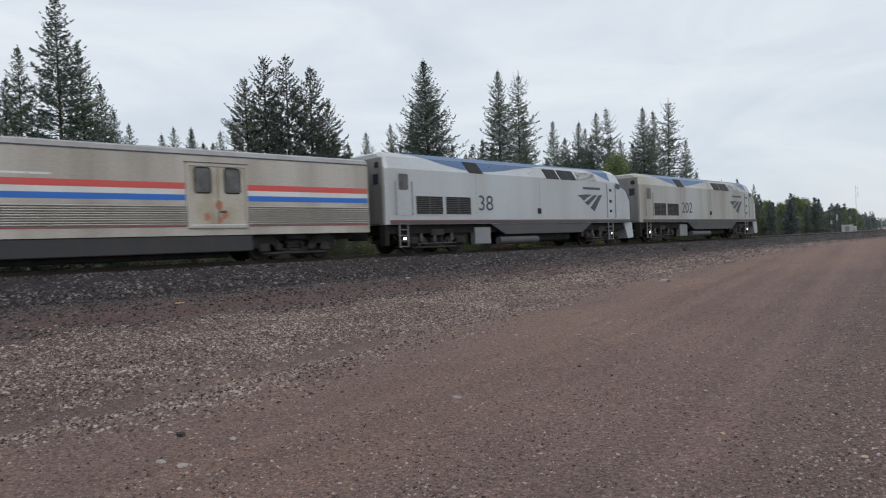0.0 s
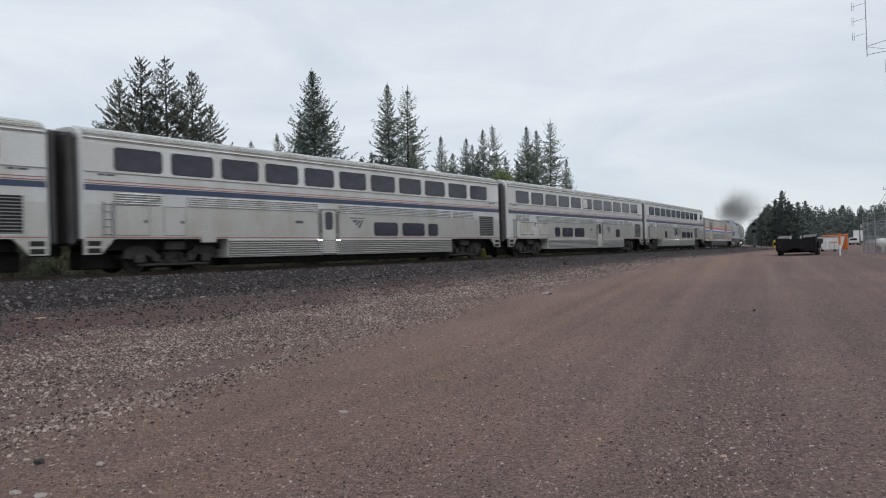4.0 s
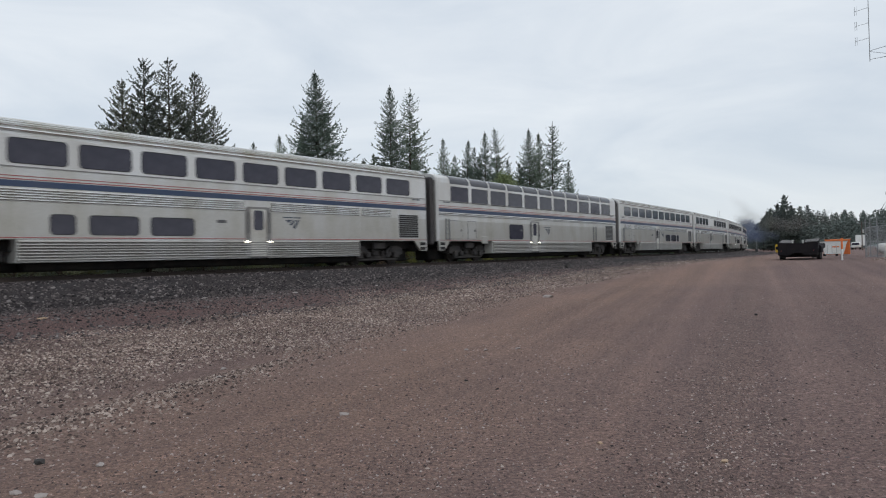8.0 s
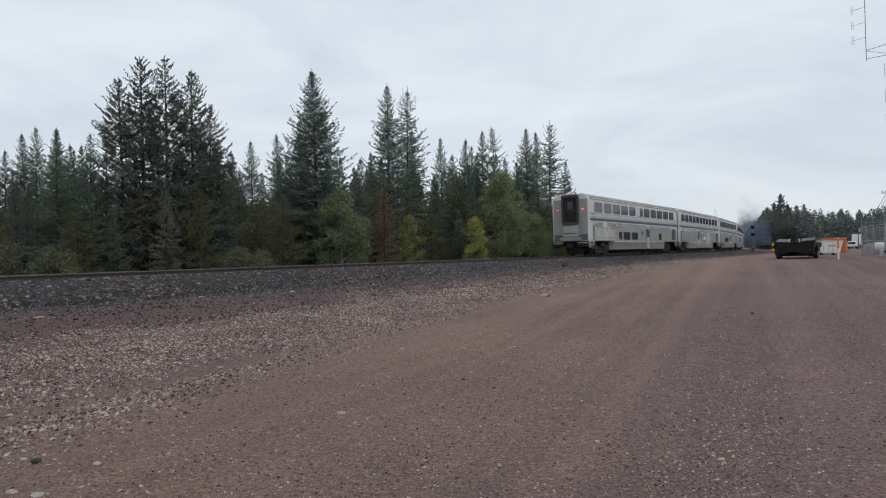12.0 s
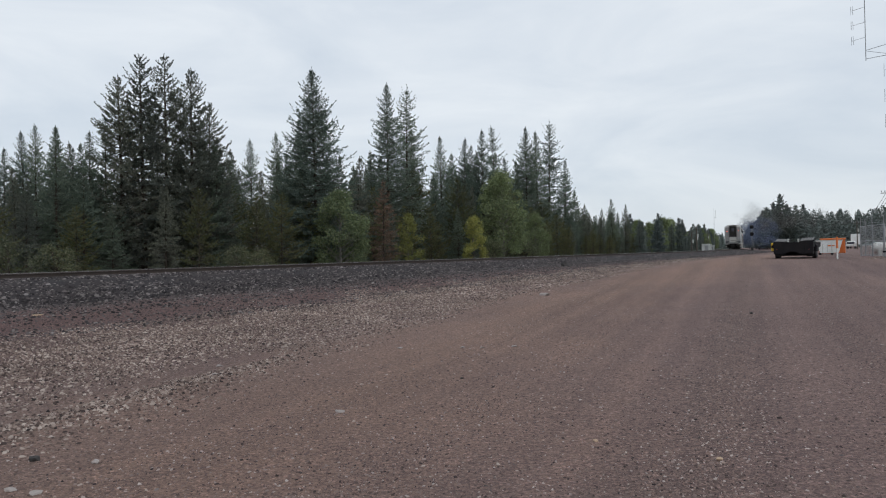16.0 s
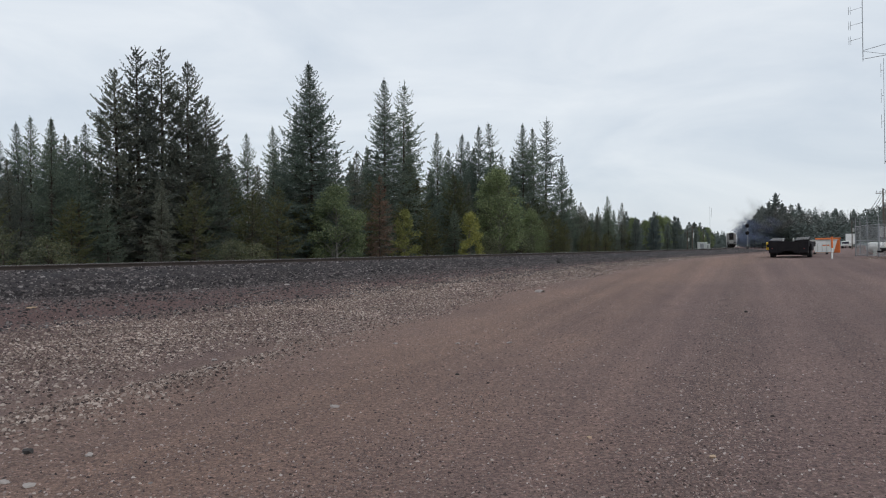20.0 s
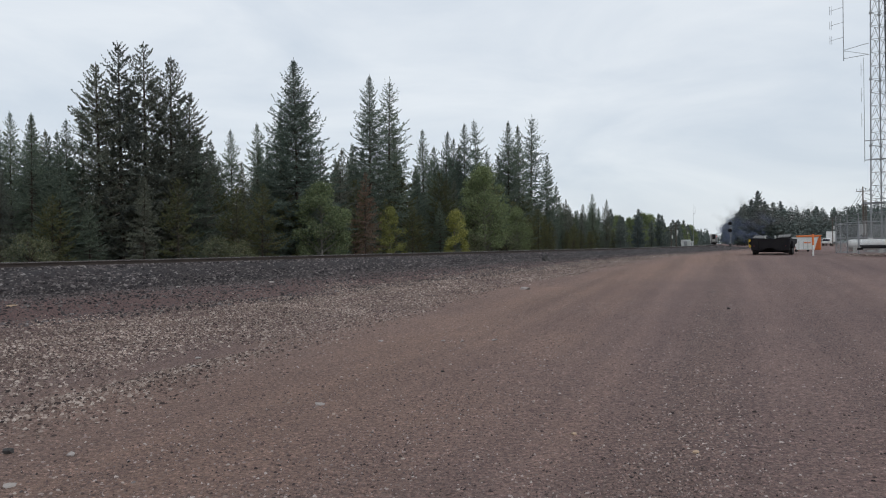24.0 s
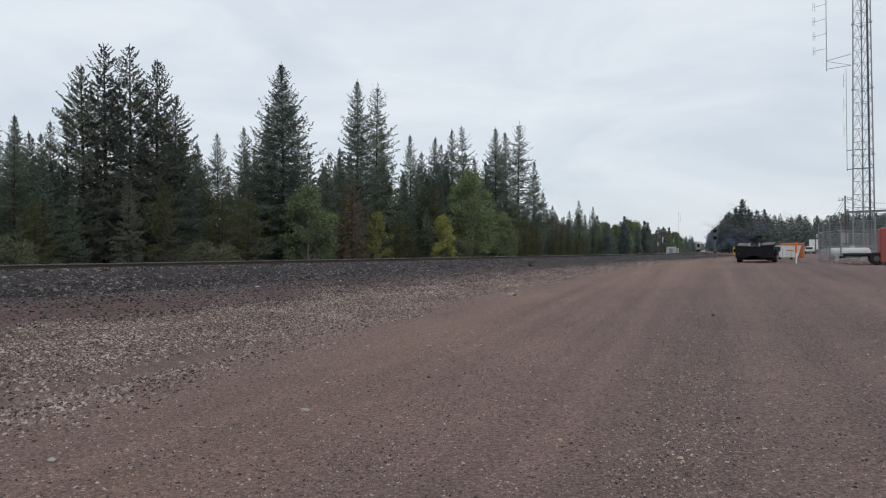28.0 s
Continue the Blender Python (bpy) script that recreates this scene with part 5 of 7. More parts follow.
    # underside: tank, skirts, equipment
    part("side_skirt", Shape().plate([(E(6.9), 1.27), (E(15.6), 1.27), (E(14.6), .74), (E(8.0), .74)], -w + .02, -w + .14), M_SKIRT, c, "dark grey side skirt")
    part("fuel_tank", Shape().box(E(8.0), -1.25, .28, E(13.8), 1.25, .98, .12), M_DARK, c)
    part("air_reservoir", Shape().tube((E(7.6), -1.35, .42), (E(10.6), -1.35, .42), .20, 12), M_SKIRT, c)
    part("sand_box", Shape().box(E(5.9), -1.42, .28, E(7.0), -1.05, 1.10, .04), M_GALV, c, "pale grey equipment box")
    part("underframe", Shape().box(E(.6), -1.3, .86, E(19.9), 1.3, 1.265), M_DARK, c)
    for x in (3.55, 16.9):
        b = bogie(c, E(x), 2.84, .51, "dark locomotive bogie with pale brake rods")
        for xx in (-1.0, -.2, .9):
            part("brake_cylinder", Shape().tube((xx, -1.24, .5), (xx, -1.24, .86), .08, 10), M_SKIRT, b)
        part("brake_rod", Shape().tube((-1.5, -1.24, .40), (1.4, -1.24, .42), .028, 6), M_SKIRT, b)
        for xx in (-1.66, 1.18):
            part("journal_box", Shape().box(xx, -1.34, .34, xx + .48, -1.1, .70, .08), M_WHEEL, b)
    for x in (1.35, 17.5):
        sh = Shape()
        for k in range(5):
            sh.box(E(x) - .22, -w - .03, .30 + k * .24, E(x) + .22, -w + .16, .325 + k * .24)
        for sx in (-.24, .24):
            sh.box(E(x) + sx - .02, -w - .02, .26, E(x) + sx + .02, -w + .04, 1.30)
        part("boarding_steps", sh, M_GALV, c)
        part("step_lamp", Shape().box(E(x) - .05, -w - .06, .60, E(x) + .05, -w - .03, .70, .01), M_LAMP_WARM, c, "lit step lamp")
    part("pilot", Shape().plate([(E(19.2), 1.26), (E(20.1), 1.26), (E(20.25), .35), (E(19.6), .30)], -w + .15, w - .15), paint, c)
    for xx in (0, 20.1):
        part("coupler", Shape().box(E(xx), -.15, .62, E(xx) + .45, .15, .95, .04), M_DARK, c)
    part("corner_steps", Shape().box(E(.4), -w + .1, .35, E(.62), -w + .5, 1.26, .02), M_DARK, c)
    # roof gear
    part("exhaust_stack", Shape().box(E(8.4), -.35, 4.36, E(9.4), .35, 4.54, .04), M_DARK, c)
    part("roof_fan", Shape().tube((E(3.6), 0, 4.38), (E(3.6), 0, 4.48), .62, 18).tube((E(5.3), 0, 4.38), (E(5.3), 0, 4.48), .62, 18), M_SKIRT, c)
    part("horn", Shape().box(E(16.9), -.3, 4.36, E(17.3), .3, 4.50, .03), M_SKIRT, c)
    part("antenna", Shape().tube((E(17.0), .2, 4.38), (E(17.0), .2, 4.78), .02, 6).tube((E(16.6), -.2, 4.38), (E(16.6), -.2, 4.54), .08, 8), M_SKIRT, c)
    return c


ALL, BIG = tuple(range(11)), "two-storey stainless passenger car, blue stripe"
coach_low = ((7.3, 8.05), (8.5, 10.2), (10.6, 12.3), (18.9, 19.72))
sleeper_low = ((14.4, 16.1), (16.5, 18.25), (18.6, 19.4))
CARS = [  # from the rear of the train
    superliner(BIG + ", red tail lamps lit", ALL, coach_low, 15.3, 13.0, blind=5, panels=True, rear=True),
    superliner(BIG + ", pale service door", ALL, ((14.1, 15.8, 1), (18.3, 19.1, 1)), 11.25, 12.6, extra_door=(16.3, 17.85)),
    superliner(BIG + ", lit step lamps", ALL, ((7.1, 7.85), (8.3, 9.95), (10.4, 12.05)), 14.9, 16.2, lights=True),
    superliner("two-storey stainless lounge car with tall windows and curved skylights", ALL, ((8.2, 9.9),), 11.45, 12.9, lounge=True, fluted=False, lights=True, louvre=True),
    superliner(BIG + ", grey-white panels", ALL, sleeper_low, 11.5, 12.9),
    superliner(BIG + ", blank upper centre", (0, 1, 2, 3, 6, 7, 8, 9, 10), (), 11.45, 12.6, louvre=True),
    superliner(BIG + ", step lamps lit", ALL, sleeper_low, 11.4, 12.8, lights=True),
    superliner(BIG + ", one blind drawn", ALL, coach_low, 15.3, 16.8, blind=5, panels=True),
    superliner(BIG + ", small end window", tuple(range(10)), ((7.3, 8.05), *sleeper_low), 11.75, 13.0, grill=(20.5, 22.05), lights=True, small=((23.6, 24.4),)),
]
TRAIN = [(car_ob, CAR_L, 3.75, 22.15) for car_ob in CARS]
TRAIN += [(baggage_car(), CAR_L, 3.75, 22.15),
          (locomotive("38", M_SILVER, "silver-grey and blue diesel locomotive numbered 38"), LOCO_L, 3.55, 16.9),
          (locomotive("202", M_DIRTY, "grimy silver-grey and blue diesel locomotive numbered 202"), LOCO_L, 3.55, 16.9)]


def rear_s(t):
    """Arc length of the train's rear coupling."""
    surge = np.interp(t, (0, 2, 3, 6, 8, 9, 10, 11, 12, 12.6, 14), (0.1, 0.0, 0.15, 0.0, -0.2, -0.1, -0.28, 0.28, 0.45, 0.1, 0.0))
    return 20.0 + 24.295 * (t - 11) + 0.016 * (t - 11) ** 2 + float(surge)


# ---- trees ----
def twigs(P, D, L, W, rng, up=0.0):
    """Tapering sprays at P along D (arrays), of length L and half-width W."""
    n = len(P)
    D = D + np.array((0, 0, 1.0)) * up
    D /= np.linalg.norm(D, axis=1)[:, None]
    R = rng.normal(size=(n, 3))
    N = np.cross(D, R)
    N /= np.linalg.norm(N, axis=1)[:, None] + 1e-9
    V = np.stack([P + N * W[:, None], P + D * L[:, None], P - N * W[:, None]], 1).reshape(-1, 3)
    F = (np.array((0, 1, 2))[None] + 3 * np.arange(n)[:, None])
    return V, F


def conifer_meshes(h, r, seed, boughs=150, base=0.05, shape=0.8, round_=0.0, rise=(-0.15, 0.6), droop=0.25, tip=0.2, twig=5.0, needles=8, length=0.13, width=0.022, tuft=0.0, ragged=0.3, mat=None, dead=0, crook=0.0, open_=0.0, wood=1.0):
    """Trunk, limbs and crown of a conifer: boughs all round the stem, side twigs on them, needles on the twigs."""
    rng = np.random.default_rng(seed)
    tr = Shape()
    bend = rng.normal(0, 0.010 + crook, 2)
    sway = rng.uniform(0, 6.28)
    axis = lambda z: np.stack([bend[0] * z * z / h + crook * 3 * np.sin(z * 0.9 + sway), bend[1] * z * z / h, z], -1)
    rings = []
    for k in range(11):
        z = h * k / 10
        rad = max(0.012, wood * 0.0105 * h * (1 - k / 10) ** 0.9)
        c = axis(np.array(z))
        rings.append([(c[0] + rad * math.cos(a), c[1] + rad * math.sin(a), z - (0.25 if k == 0 else 0)) for a in np.linspace(0, 2 * math.pi, 8)[:-1]])
    tr.loft(rings)
    P, D, L = [], [], []
    turn = rng.uniform(0, 6.28)
    for b in range(boughs):
        q = min(0.99, (b + rng.random()) / boughs) ** 0.92
        z = h * (base + (0.985 - base) * q)
        if open_ and noise.noise((z * 0.55, turn, seed)) > 0.75 - open_ * (0.4 + 0.6 * q):          # whole tiers that have thinned out
            continue
        turn += 2.4 + rng.normal(0, 0.35)
        cone = (1 - q) ** shape * min(1.0, 0.70 + q * 1.6)
        dome = math.sqrt(max(0.0, 1 - (max(0.0, q - 0.25) / 0.75) ** 2.4)) * min(1.0, 0.55 + q * 1.8)
        ln = r * (cone * (1 - round_) + dome * round_) * rng.uniform(1 - ragged * 1.5, 1 + ragged * 0.5) + 0.03 + 0.09 * (1 - q)
        el = rise[0] + (rise[1] - rise[0]) * q ** 1.4 + rng.normal(0, 0.10 + 0.15 * ragged)
        hd = np.array((math.cos(turn), math.sin(turn), 0.0))
        sd = np.array((-hd[1], hd[0], 0.0))
        root = axis(np.array(z))
        kink = rng.normal(0, 0.08 + 0.12 * ragged)
        sag, lift = droop * (1 - q), tip * rng.uniform(0.5, 1.5)
        at = lambda t: root + hd * (ln * t)[:, None] + sd * (ln * kink * t * t)[:, None] + np.array((0, 0, 1.0)) * (ln * (math.tan(el) * t - sag * t ** 2 + lift * t ** 3))[:, None]
        wr = 0.006 + 0.011 * ln
        pts = at(np.array((0.0, 0.35, 0.7)))
        tr.tube(pts[0], pts[1], wr, 3, wr * 0.7, False).tube(pts[1], pts[2], wr * 0.7, 3, 0.004, False)
        m = max(4, int(twig * ln * rng.uniform(0.75, 1.25)) + 3)
        t = 0.12 + 0.88 * (np.arange(m) + rng.random(m)) / m
        t = t if not tuft else 1 - (1 - t) * (1 - 0.35 * tuft)
        p0 = at(t)
        tang = at(np.minimum(t + 0.05, 1.05)) - p0
        tang /= np.linalg.norm(tang, axis=1)[:, None]
        flip = np.where(np.arange(m) % 2, 1.0, -1.0) * rng.uniform(0.35, 1.25, m)
        flip[-2:] *= 0.15
        dd = tang * np.cos(flip)[:, None] + sd * np.sin(flip)[:, None] + np.array((0, 0, 1.0)) * (rng.normal(0, 0.22, m) + 0.55 * tuft - 0.10)[:, None]
        dd /= np.linalg.norm(dd, axis=1)[:, None]
        P.append(p0)
        D.append(dd)
        L.append((0.03 + 0.09 * min(1.0, 3 * (1 - q)) + (0.30 * ln + 0.08 * min(1.0, 3 * (1 - q))) * (1.02 - t) ** 0.8) * rng.uniform(0.6, 1.3, m) * (1.0 - 0.3 * tuft))
    P.append(np.repeat(axis(np.array(h * 0.97))[None], 5, 0) + np.c_[rng.normal(0, 0.02, (5, 2)), np.linspace(-0.35, h * 0.015, 5)])
    D.append(np.c_[rng.normal(0, 0.12, (5, 2)), np.full(5, 1.0)])
    L.append(np.full(5, 0.25))
    crown_q = np.concatenate([p[:, 2] for p in P]) / h
    P, D, L = np.concatenate(P), np.concatenate(D), np.concatenate(L)
    n = len(P)
    along = rng.random((n, needles))
    if tuft:
        along = 1 - (1 - along) * (1 - 0.55 * tuft)
    NP = (P[:, None] + D[:, None] * (L[:, None] * along)[..., None]).reshape(-1, 3)
    ND = np.repeat(D[:, None], needles, 1).reshape(-1, 3) * 0.75 + rng.normal(0, 0.55, (n * needles, 3)) + np.array((0, 0, 0.25 * tuft))
    fine = np.repeat(np.clip(3.2 * (1.03 - crown_q), 0.45, 1.0), needles)          # shorter needles on the leader
    V, F = twigs(NP, ND, length * fine * rng.uniform(0.6, 1.3, len(NP)), width * rng.uniform(0.6, 1.4, len(NP)), rng)
    out = (tr.mesh("trunk", M_BARK), array_mesh("crown", V, F, mat or M_NEEDLE))
    if dead:          # bare twigs round the lower trunk
        zz = rng.uniform(0.02, 0.42, dead) * h
        aa = rng.uniform(0, 6.283, dead)
        rr = rng.uniform(0.0, 0.55, dead) * r
        P = np.c_[rr * np.cos(aa), rr * np.sin(aa), zz]
        a2 = aa + rng.normal(0, 0.5, dead)
        D = np.c_[np.cos(a2), np.sin(a2), rng.normal(0.0, 0.3, dead)]
        V, F = twigs(P, D, r * rng.uniform(0.2, 0.6, dead), rng.uniform(0.008, 0.018, dead), rng)
        out += (array_mesh("dead_twigs", V, F, M_DEADTWIG),)
    return out


def broadleaf_meshes(h, r, seed, n=2600, leaf=0.16, mat=None, bark=None, clump=26, conical=0.0):
    """A small broad-leaved tree: forked stems and leaf clumps with gaps between them."""
    rng = np.random.default_rng(seed)
    tr = Shape()
    tr.tube((0, 0, -.2), (0.05, 0.02, h * .55), .012 * h + .02, 8, .006 * h)
    tr.tube((0.05, 0.02, h * .55), (0.0, 0.06, h * .95), .006 * h, 6, .006)
    C = []
    for k in range(clump):
        q = (k + rng.random()) / clump
        z = h * (0.12 + 0.84 * q)
        env = r * ((math.sin(math.pi * min(1, 0.22 + 0.78 * q)) ** 0.7) * (1 - conical) + conical * (1.05 - q))
        a, rr = rng.uniform(0, 6.28), env * math.sqrt(rng.uniform(0.15, 1))
        c = np.array((rr * math.cos(a), rr * math.sin(a), z))
        C.append((c, r * rng.uniform(0.20, 0.36)))
        tr.tube((0.04, 0.02, max(0.1, z - rr * .7 - .1)), tuple(c), .014 + .002 * h, 5, .006)
    pick = rng.integers(0, clump, n)
    cs, rs = np.array([c for c, _ in C])[pick], np.array([s for _, s in C])[pick]
    v = rng.normal(size=(n, 3))
    v /= np.linalg.norm(v, axis=1)[:, None]
    P = cs + v * (rs * rng.random(n) ** 0.45)[:, None] * np.array((1.15, 1.15, 0.8))
    V, F = twigs(P, rng.normal(size=(n, 3)), leaf * rng.uniform(0.6, 1.3, n), leaf * 0.42 * rng.uniform(0.6, 1.3, n), rng)
    return tr.mesh("trunk", bark or M_PALEBARK), array_mesh("crown", V, F, mat or M_BIRCH)


KINDS = {
    "spruce": (15.0, [conifer_meshes(15, 4.8, sd, 520, 0.05, 0.88, 0.0, (-0.14, 0.62), 0.42, 0.30, 7.5, 13, 0.13, 0.022, 0.0, 0.32, dead=160) for sd in (1,)], "tall dark green spruce with drooping upturned boughs"),
    "larch": (15.0, [conifer_meshes(15, 3.4, sd, 430, 0.05, 0.82, 0.0, (-0.15, 0.60), 0.42, 0.30, 7.0, 13, 0.13, 0.021, 0.0, 0.40, dead=120) for sd in (2, 29)], "tall narrow larch with fine drooping boughs"),
    "slim": (15.0, [conifer_meshes(15, 3.1, sd, 340, 0.04, 0.80, 0.0, (-0.05, 0.65), 0.32, 0.24, 5.5, 11, 0.15, 0.027, 0.1, 0.36, dead=120) for sd in (3, 4, 5)], "slim dark green fir with a pointed top"),
    "ragged": (15.0, [conifer_meshes(15, 3.1, sd, 340, 0.05, 0.68, 0.0, (-0.20, 0.40), 0.42, 0.36, 6.5, 13, 0.13, 0.021, 0.1, 0.58, dead=120, open_=0.30) for sd in (6, 26)], "thin ragged larch with sparse upper branches"),
    "pine": (13.0, [conifer_meshes(13, 2.45, sd, 280, 0.06, 0.66, 0.26, (-0.15, 0.50), 0.14, 0.30, 7.5, 17, 0.14, 0.024, 0.5, 0.45, M_PINE, 220, 0.003, 0.16, 1.4) for sd in (7, 8, 9)], "tall lodgepole pine with upturned tufted branches"),
    "young": (7.0, [conifer_meshes(7, 1.9, sd, 120, 0.02, 0.66, 0.25, (0.0, 0.6), 0.12, 0.25, 7.0, 11, 0.14, 0.027, 0.4, 0.40, M_OLIVE, 120) for sd in (10, 11)], "bushy olive-green young pine"),
    "fill": (10.0, [conifer_meshes(10, 2.1, sd, 210, 0.03, 0.78, 0.0, (-0.05, 0.6), 0.26, 0.22, 6.0, 10, 0.15, 0.029, 0.15, 0.38, mt, 120) for sd, mt in ((12, M_NEEDLE), (13, M_PINE), (14, M_NEEDLE))], "dark green conifer in the dense wood"),
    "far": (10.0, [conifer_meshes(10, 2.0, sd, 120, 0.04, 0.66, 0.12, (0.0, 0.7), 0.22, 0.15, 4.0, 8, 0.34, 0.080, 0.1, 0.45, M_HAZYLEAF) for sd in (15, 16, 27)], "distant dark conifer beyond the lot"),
    "rust": (6.8, [conifer_meshes(6.8, 1.45, 17, 150, 0.04, 0.70, 0.0, (-0.1, 0.6), 0.25, 0.1, 7.0, 9, 0.11, 0.018, 0, 0.35, M_RUSTLEAF, 160)], "dead conifer with rust-brown needles"),
    "birch": (8.0, [broadleaf_meshes(8.0, 2.3, 18, 16000, 0.13, M_BIRCH, clump=110)], "light green broad-leaved tree at the wood's edge"),
    "bush": (5.5, [broadleaf_meshes(5.5, 1.9, 19, 12000, 0.11, M_BIRCH, clump=80)], "pale green leafy bush beside the track"),
    "yellow": (4.8, [broadleaf_meshes(4.8, 1.5, 20, 5200, 0.12, M_YELLOWLEAF, clump=40, conical=0.6), broadleaf_meshes(5.2, 1.5, 24, 4200, 0.12, M_YELLOWLEAF, clump=34, conical=0.45)], "yellowing autumn sapling at the wood's edge"),
    "shrub": (2.2, [broadleaf_meshes(2.2, 1.3, sd, 2600, 0.08, M_SHRUB, M_BARK, 30) for sd in (21, 22)], "grey-green shrub beside the track bed"),
}


def plant(kind, x, y, h, seed, spread=1.0, group="trees of the wood"):
    """A tree of that kind scaled to height h; its trunk and crown are parts."""
    h0, meshes, label = KINDS[kind]
    rng = random.Random(seed)
    tm, cm, *twig = meshes[seed % len(meshes)]
    k = h / h0
    t = thing("shrub" if kind in ("shrub", "bush") else "tree", label, "shrub" if kind in ("shrub", "bush") else "tree", None, group)
    t.matrix_world = pose(x, y, ground_z(x, y), 0, 0, rng.uniform(0, 360)) @ Matrix.Diagonal((k * spread, k * spread, k * 1.03, 1))
    part("trunk", tm, None, t)
    part("crown", cm, None, t)
    if twig:
        tagged(part("dead_wood", twig[0], None, t, "bare grey-brown lower branches"), kind="stuff")
    return t


count = 0
for kind, rows in (
    ("pine", ((-17.87, 38.38, 11.3), (-17.13, 39.35, 12.8), (-16.25, 40.61, 13.1), (-15.06, 41.37, 12.4), (-14.33, 42.33, 10.6), (-13.75, 41.9, 8.2))),
    ("slim", ((-21.46, 36.21, 8.4), (-19.81, 35.16, 8.1), (-19.26, 37.53, 8.3), (-22.97, 35.91, 7.2), (-20.88, 38.63, 7.6), (-13.42, 48.56, 9.5), (-12.37, 51.61, 10.4), (-10.20, 49.55, 10.9), (-7.3, 57.6, 8.2))),
    ("fill", ((-21.61, 39.40, 8.0), (-20.04, 38.15, 7.7), (-13.63, 41.62, 8.0), (-14.23, 47.40, 8.5), (-7.17, 58.79, 8.4))),
    ("ragged", ((-18.71, 38.21, 9.1), (-2.91, 58.75, 15.4), (6.21, 75.54, 14.8), (13.71, 86.22, 17.3))),
    ("spruce", ((-8.91, 48.72, 14.3),)),
    ("slim", ((-22.46, 28.41, 13.8), (-21.79, 29.27, 11.3), (-23.77, 27.56, 10.8), (-24.19, 27.01, 9.4), (-21.64, 30.28, 9.7), (-26.37, 38.04, 10.0), (-25.84, 38.74, 9.3), (-24.59, 40.37, 8.9), (-23.52, 41.76, 9.2))),
    ("larch", ((-4.34, 56.71, 15.1), (10.19, 80.67, 15.6))),
    ("slim", ((-2.57, 61.82, 12.2), (0.10, 65.60, 12.2), (2.26, 68.71, 12.5), (4.41, 71.92, 13.8), (3.2, 72.6, 12.4), (7.6, 76.6, 11.6), (11.65, 82.01, 15.3), (16.07, 88.12, 12.6))),
    ("fill", ((18.62, 94.20, 9.2), (19.89, 94.35, 7.4), (6.35, 78.4, 12.4), (8.9, 80.2, 11.6), (3.7, 74.6, 11.8), (1.3, 70.2, 11.2))),
    ("fill", ((24.73, 98.62, 8.4), (28.25, 104.72, 7.9), (33.06, 113.36, 6.1), (26.3, 101.5, 6.6), (22.0, 94.5, 5.6))),
    ("birch", ((5.66, 63.09, 8.5), (9.48, 68.70, 5.0), (33.8, 117.0, 6.0), (38.0, 124.5, 6.0), (43.2, 133.0, 7.2))),
    ("bush", ((-6.76, 45.77, 5.5),)),
    ("rust", ((-4.18, 49.28, 6.4),)),
    ("yellow", ((-2.43, 50.83, 3.9), (2.75, 58.05, 4.2))),
    ("shrub", ((-18.0, 28.45, 2.2), (-16.96, 29.78, 2.0), (-11.24, 37.26, 1.9), (-10.3, 38.6, 1.7), (4.5, 60.3, 2.2), (8.0, 66.0, 2.4))),
):
    for x, y, h in rows:
        count += 1
        plant(kind, x, y, h, count, 1.0)
# the wood's dense edge and depth behind it, along the track
rng = random.Random(5)
for row, (u0, step, kinds, h0, h1) in enumerate(((-11.3, 2.2, ("young", "fill", "young"), 3.8, 6.0), (-13.6, 2.5, ("fill", "young", "fill"), 5.0, 7.2), (-16.5, 2.6, ("fill",), 6.2, 8.4), (-21.0, 3.0, ("slim", "fill"), 7.0, 9.6))):
    s = -26.0 - row * 4
    while s < 96 + row * 6:
        x, y, _ = track(s, u0 + rng.uniform(-1.4, 1.4))
        count += 1
        plant(rng.choice(kinds), float(x), float(y), rng.uniform(h0, h1) * (0.86 + 0.34 * float(smooth(s, 14, 26)) * (row > 0)) * (1 - 0.25 * float(smooth(s, 66, 84))), count, rng.uniform(0.95, 1.25))
        s += step * rng.uniform(0.7, 1.3)
s = 96.0
while s < 330:
    for u0 in (-11, -17):
        x, y, _ = track(s, u0 + rng.uniform(-2, 2))
        count += 1
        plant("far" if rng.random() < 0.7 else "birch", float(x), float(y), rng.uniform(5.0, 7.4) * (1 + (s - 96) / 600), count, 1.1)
    s += rng.uniform(5, 8)
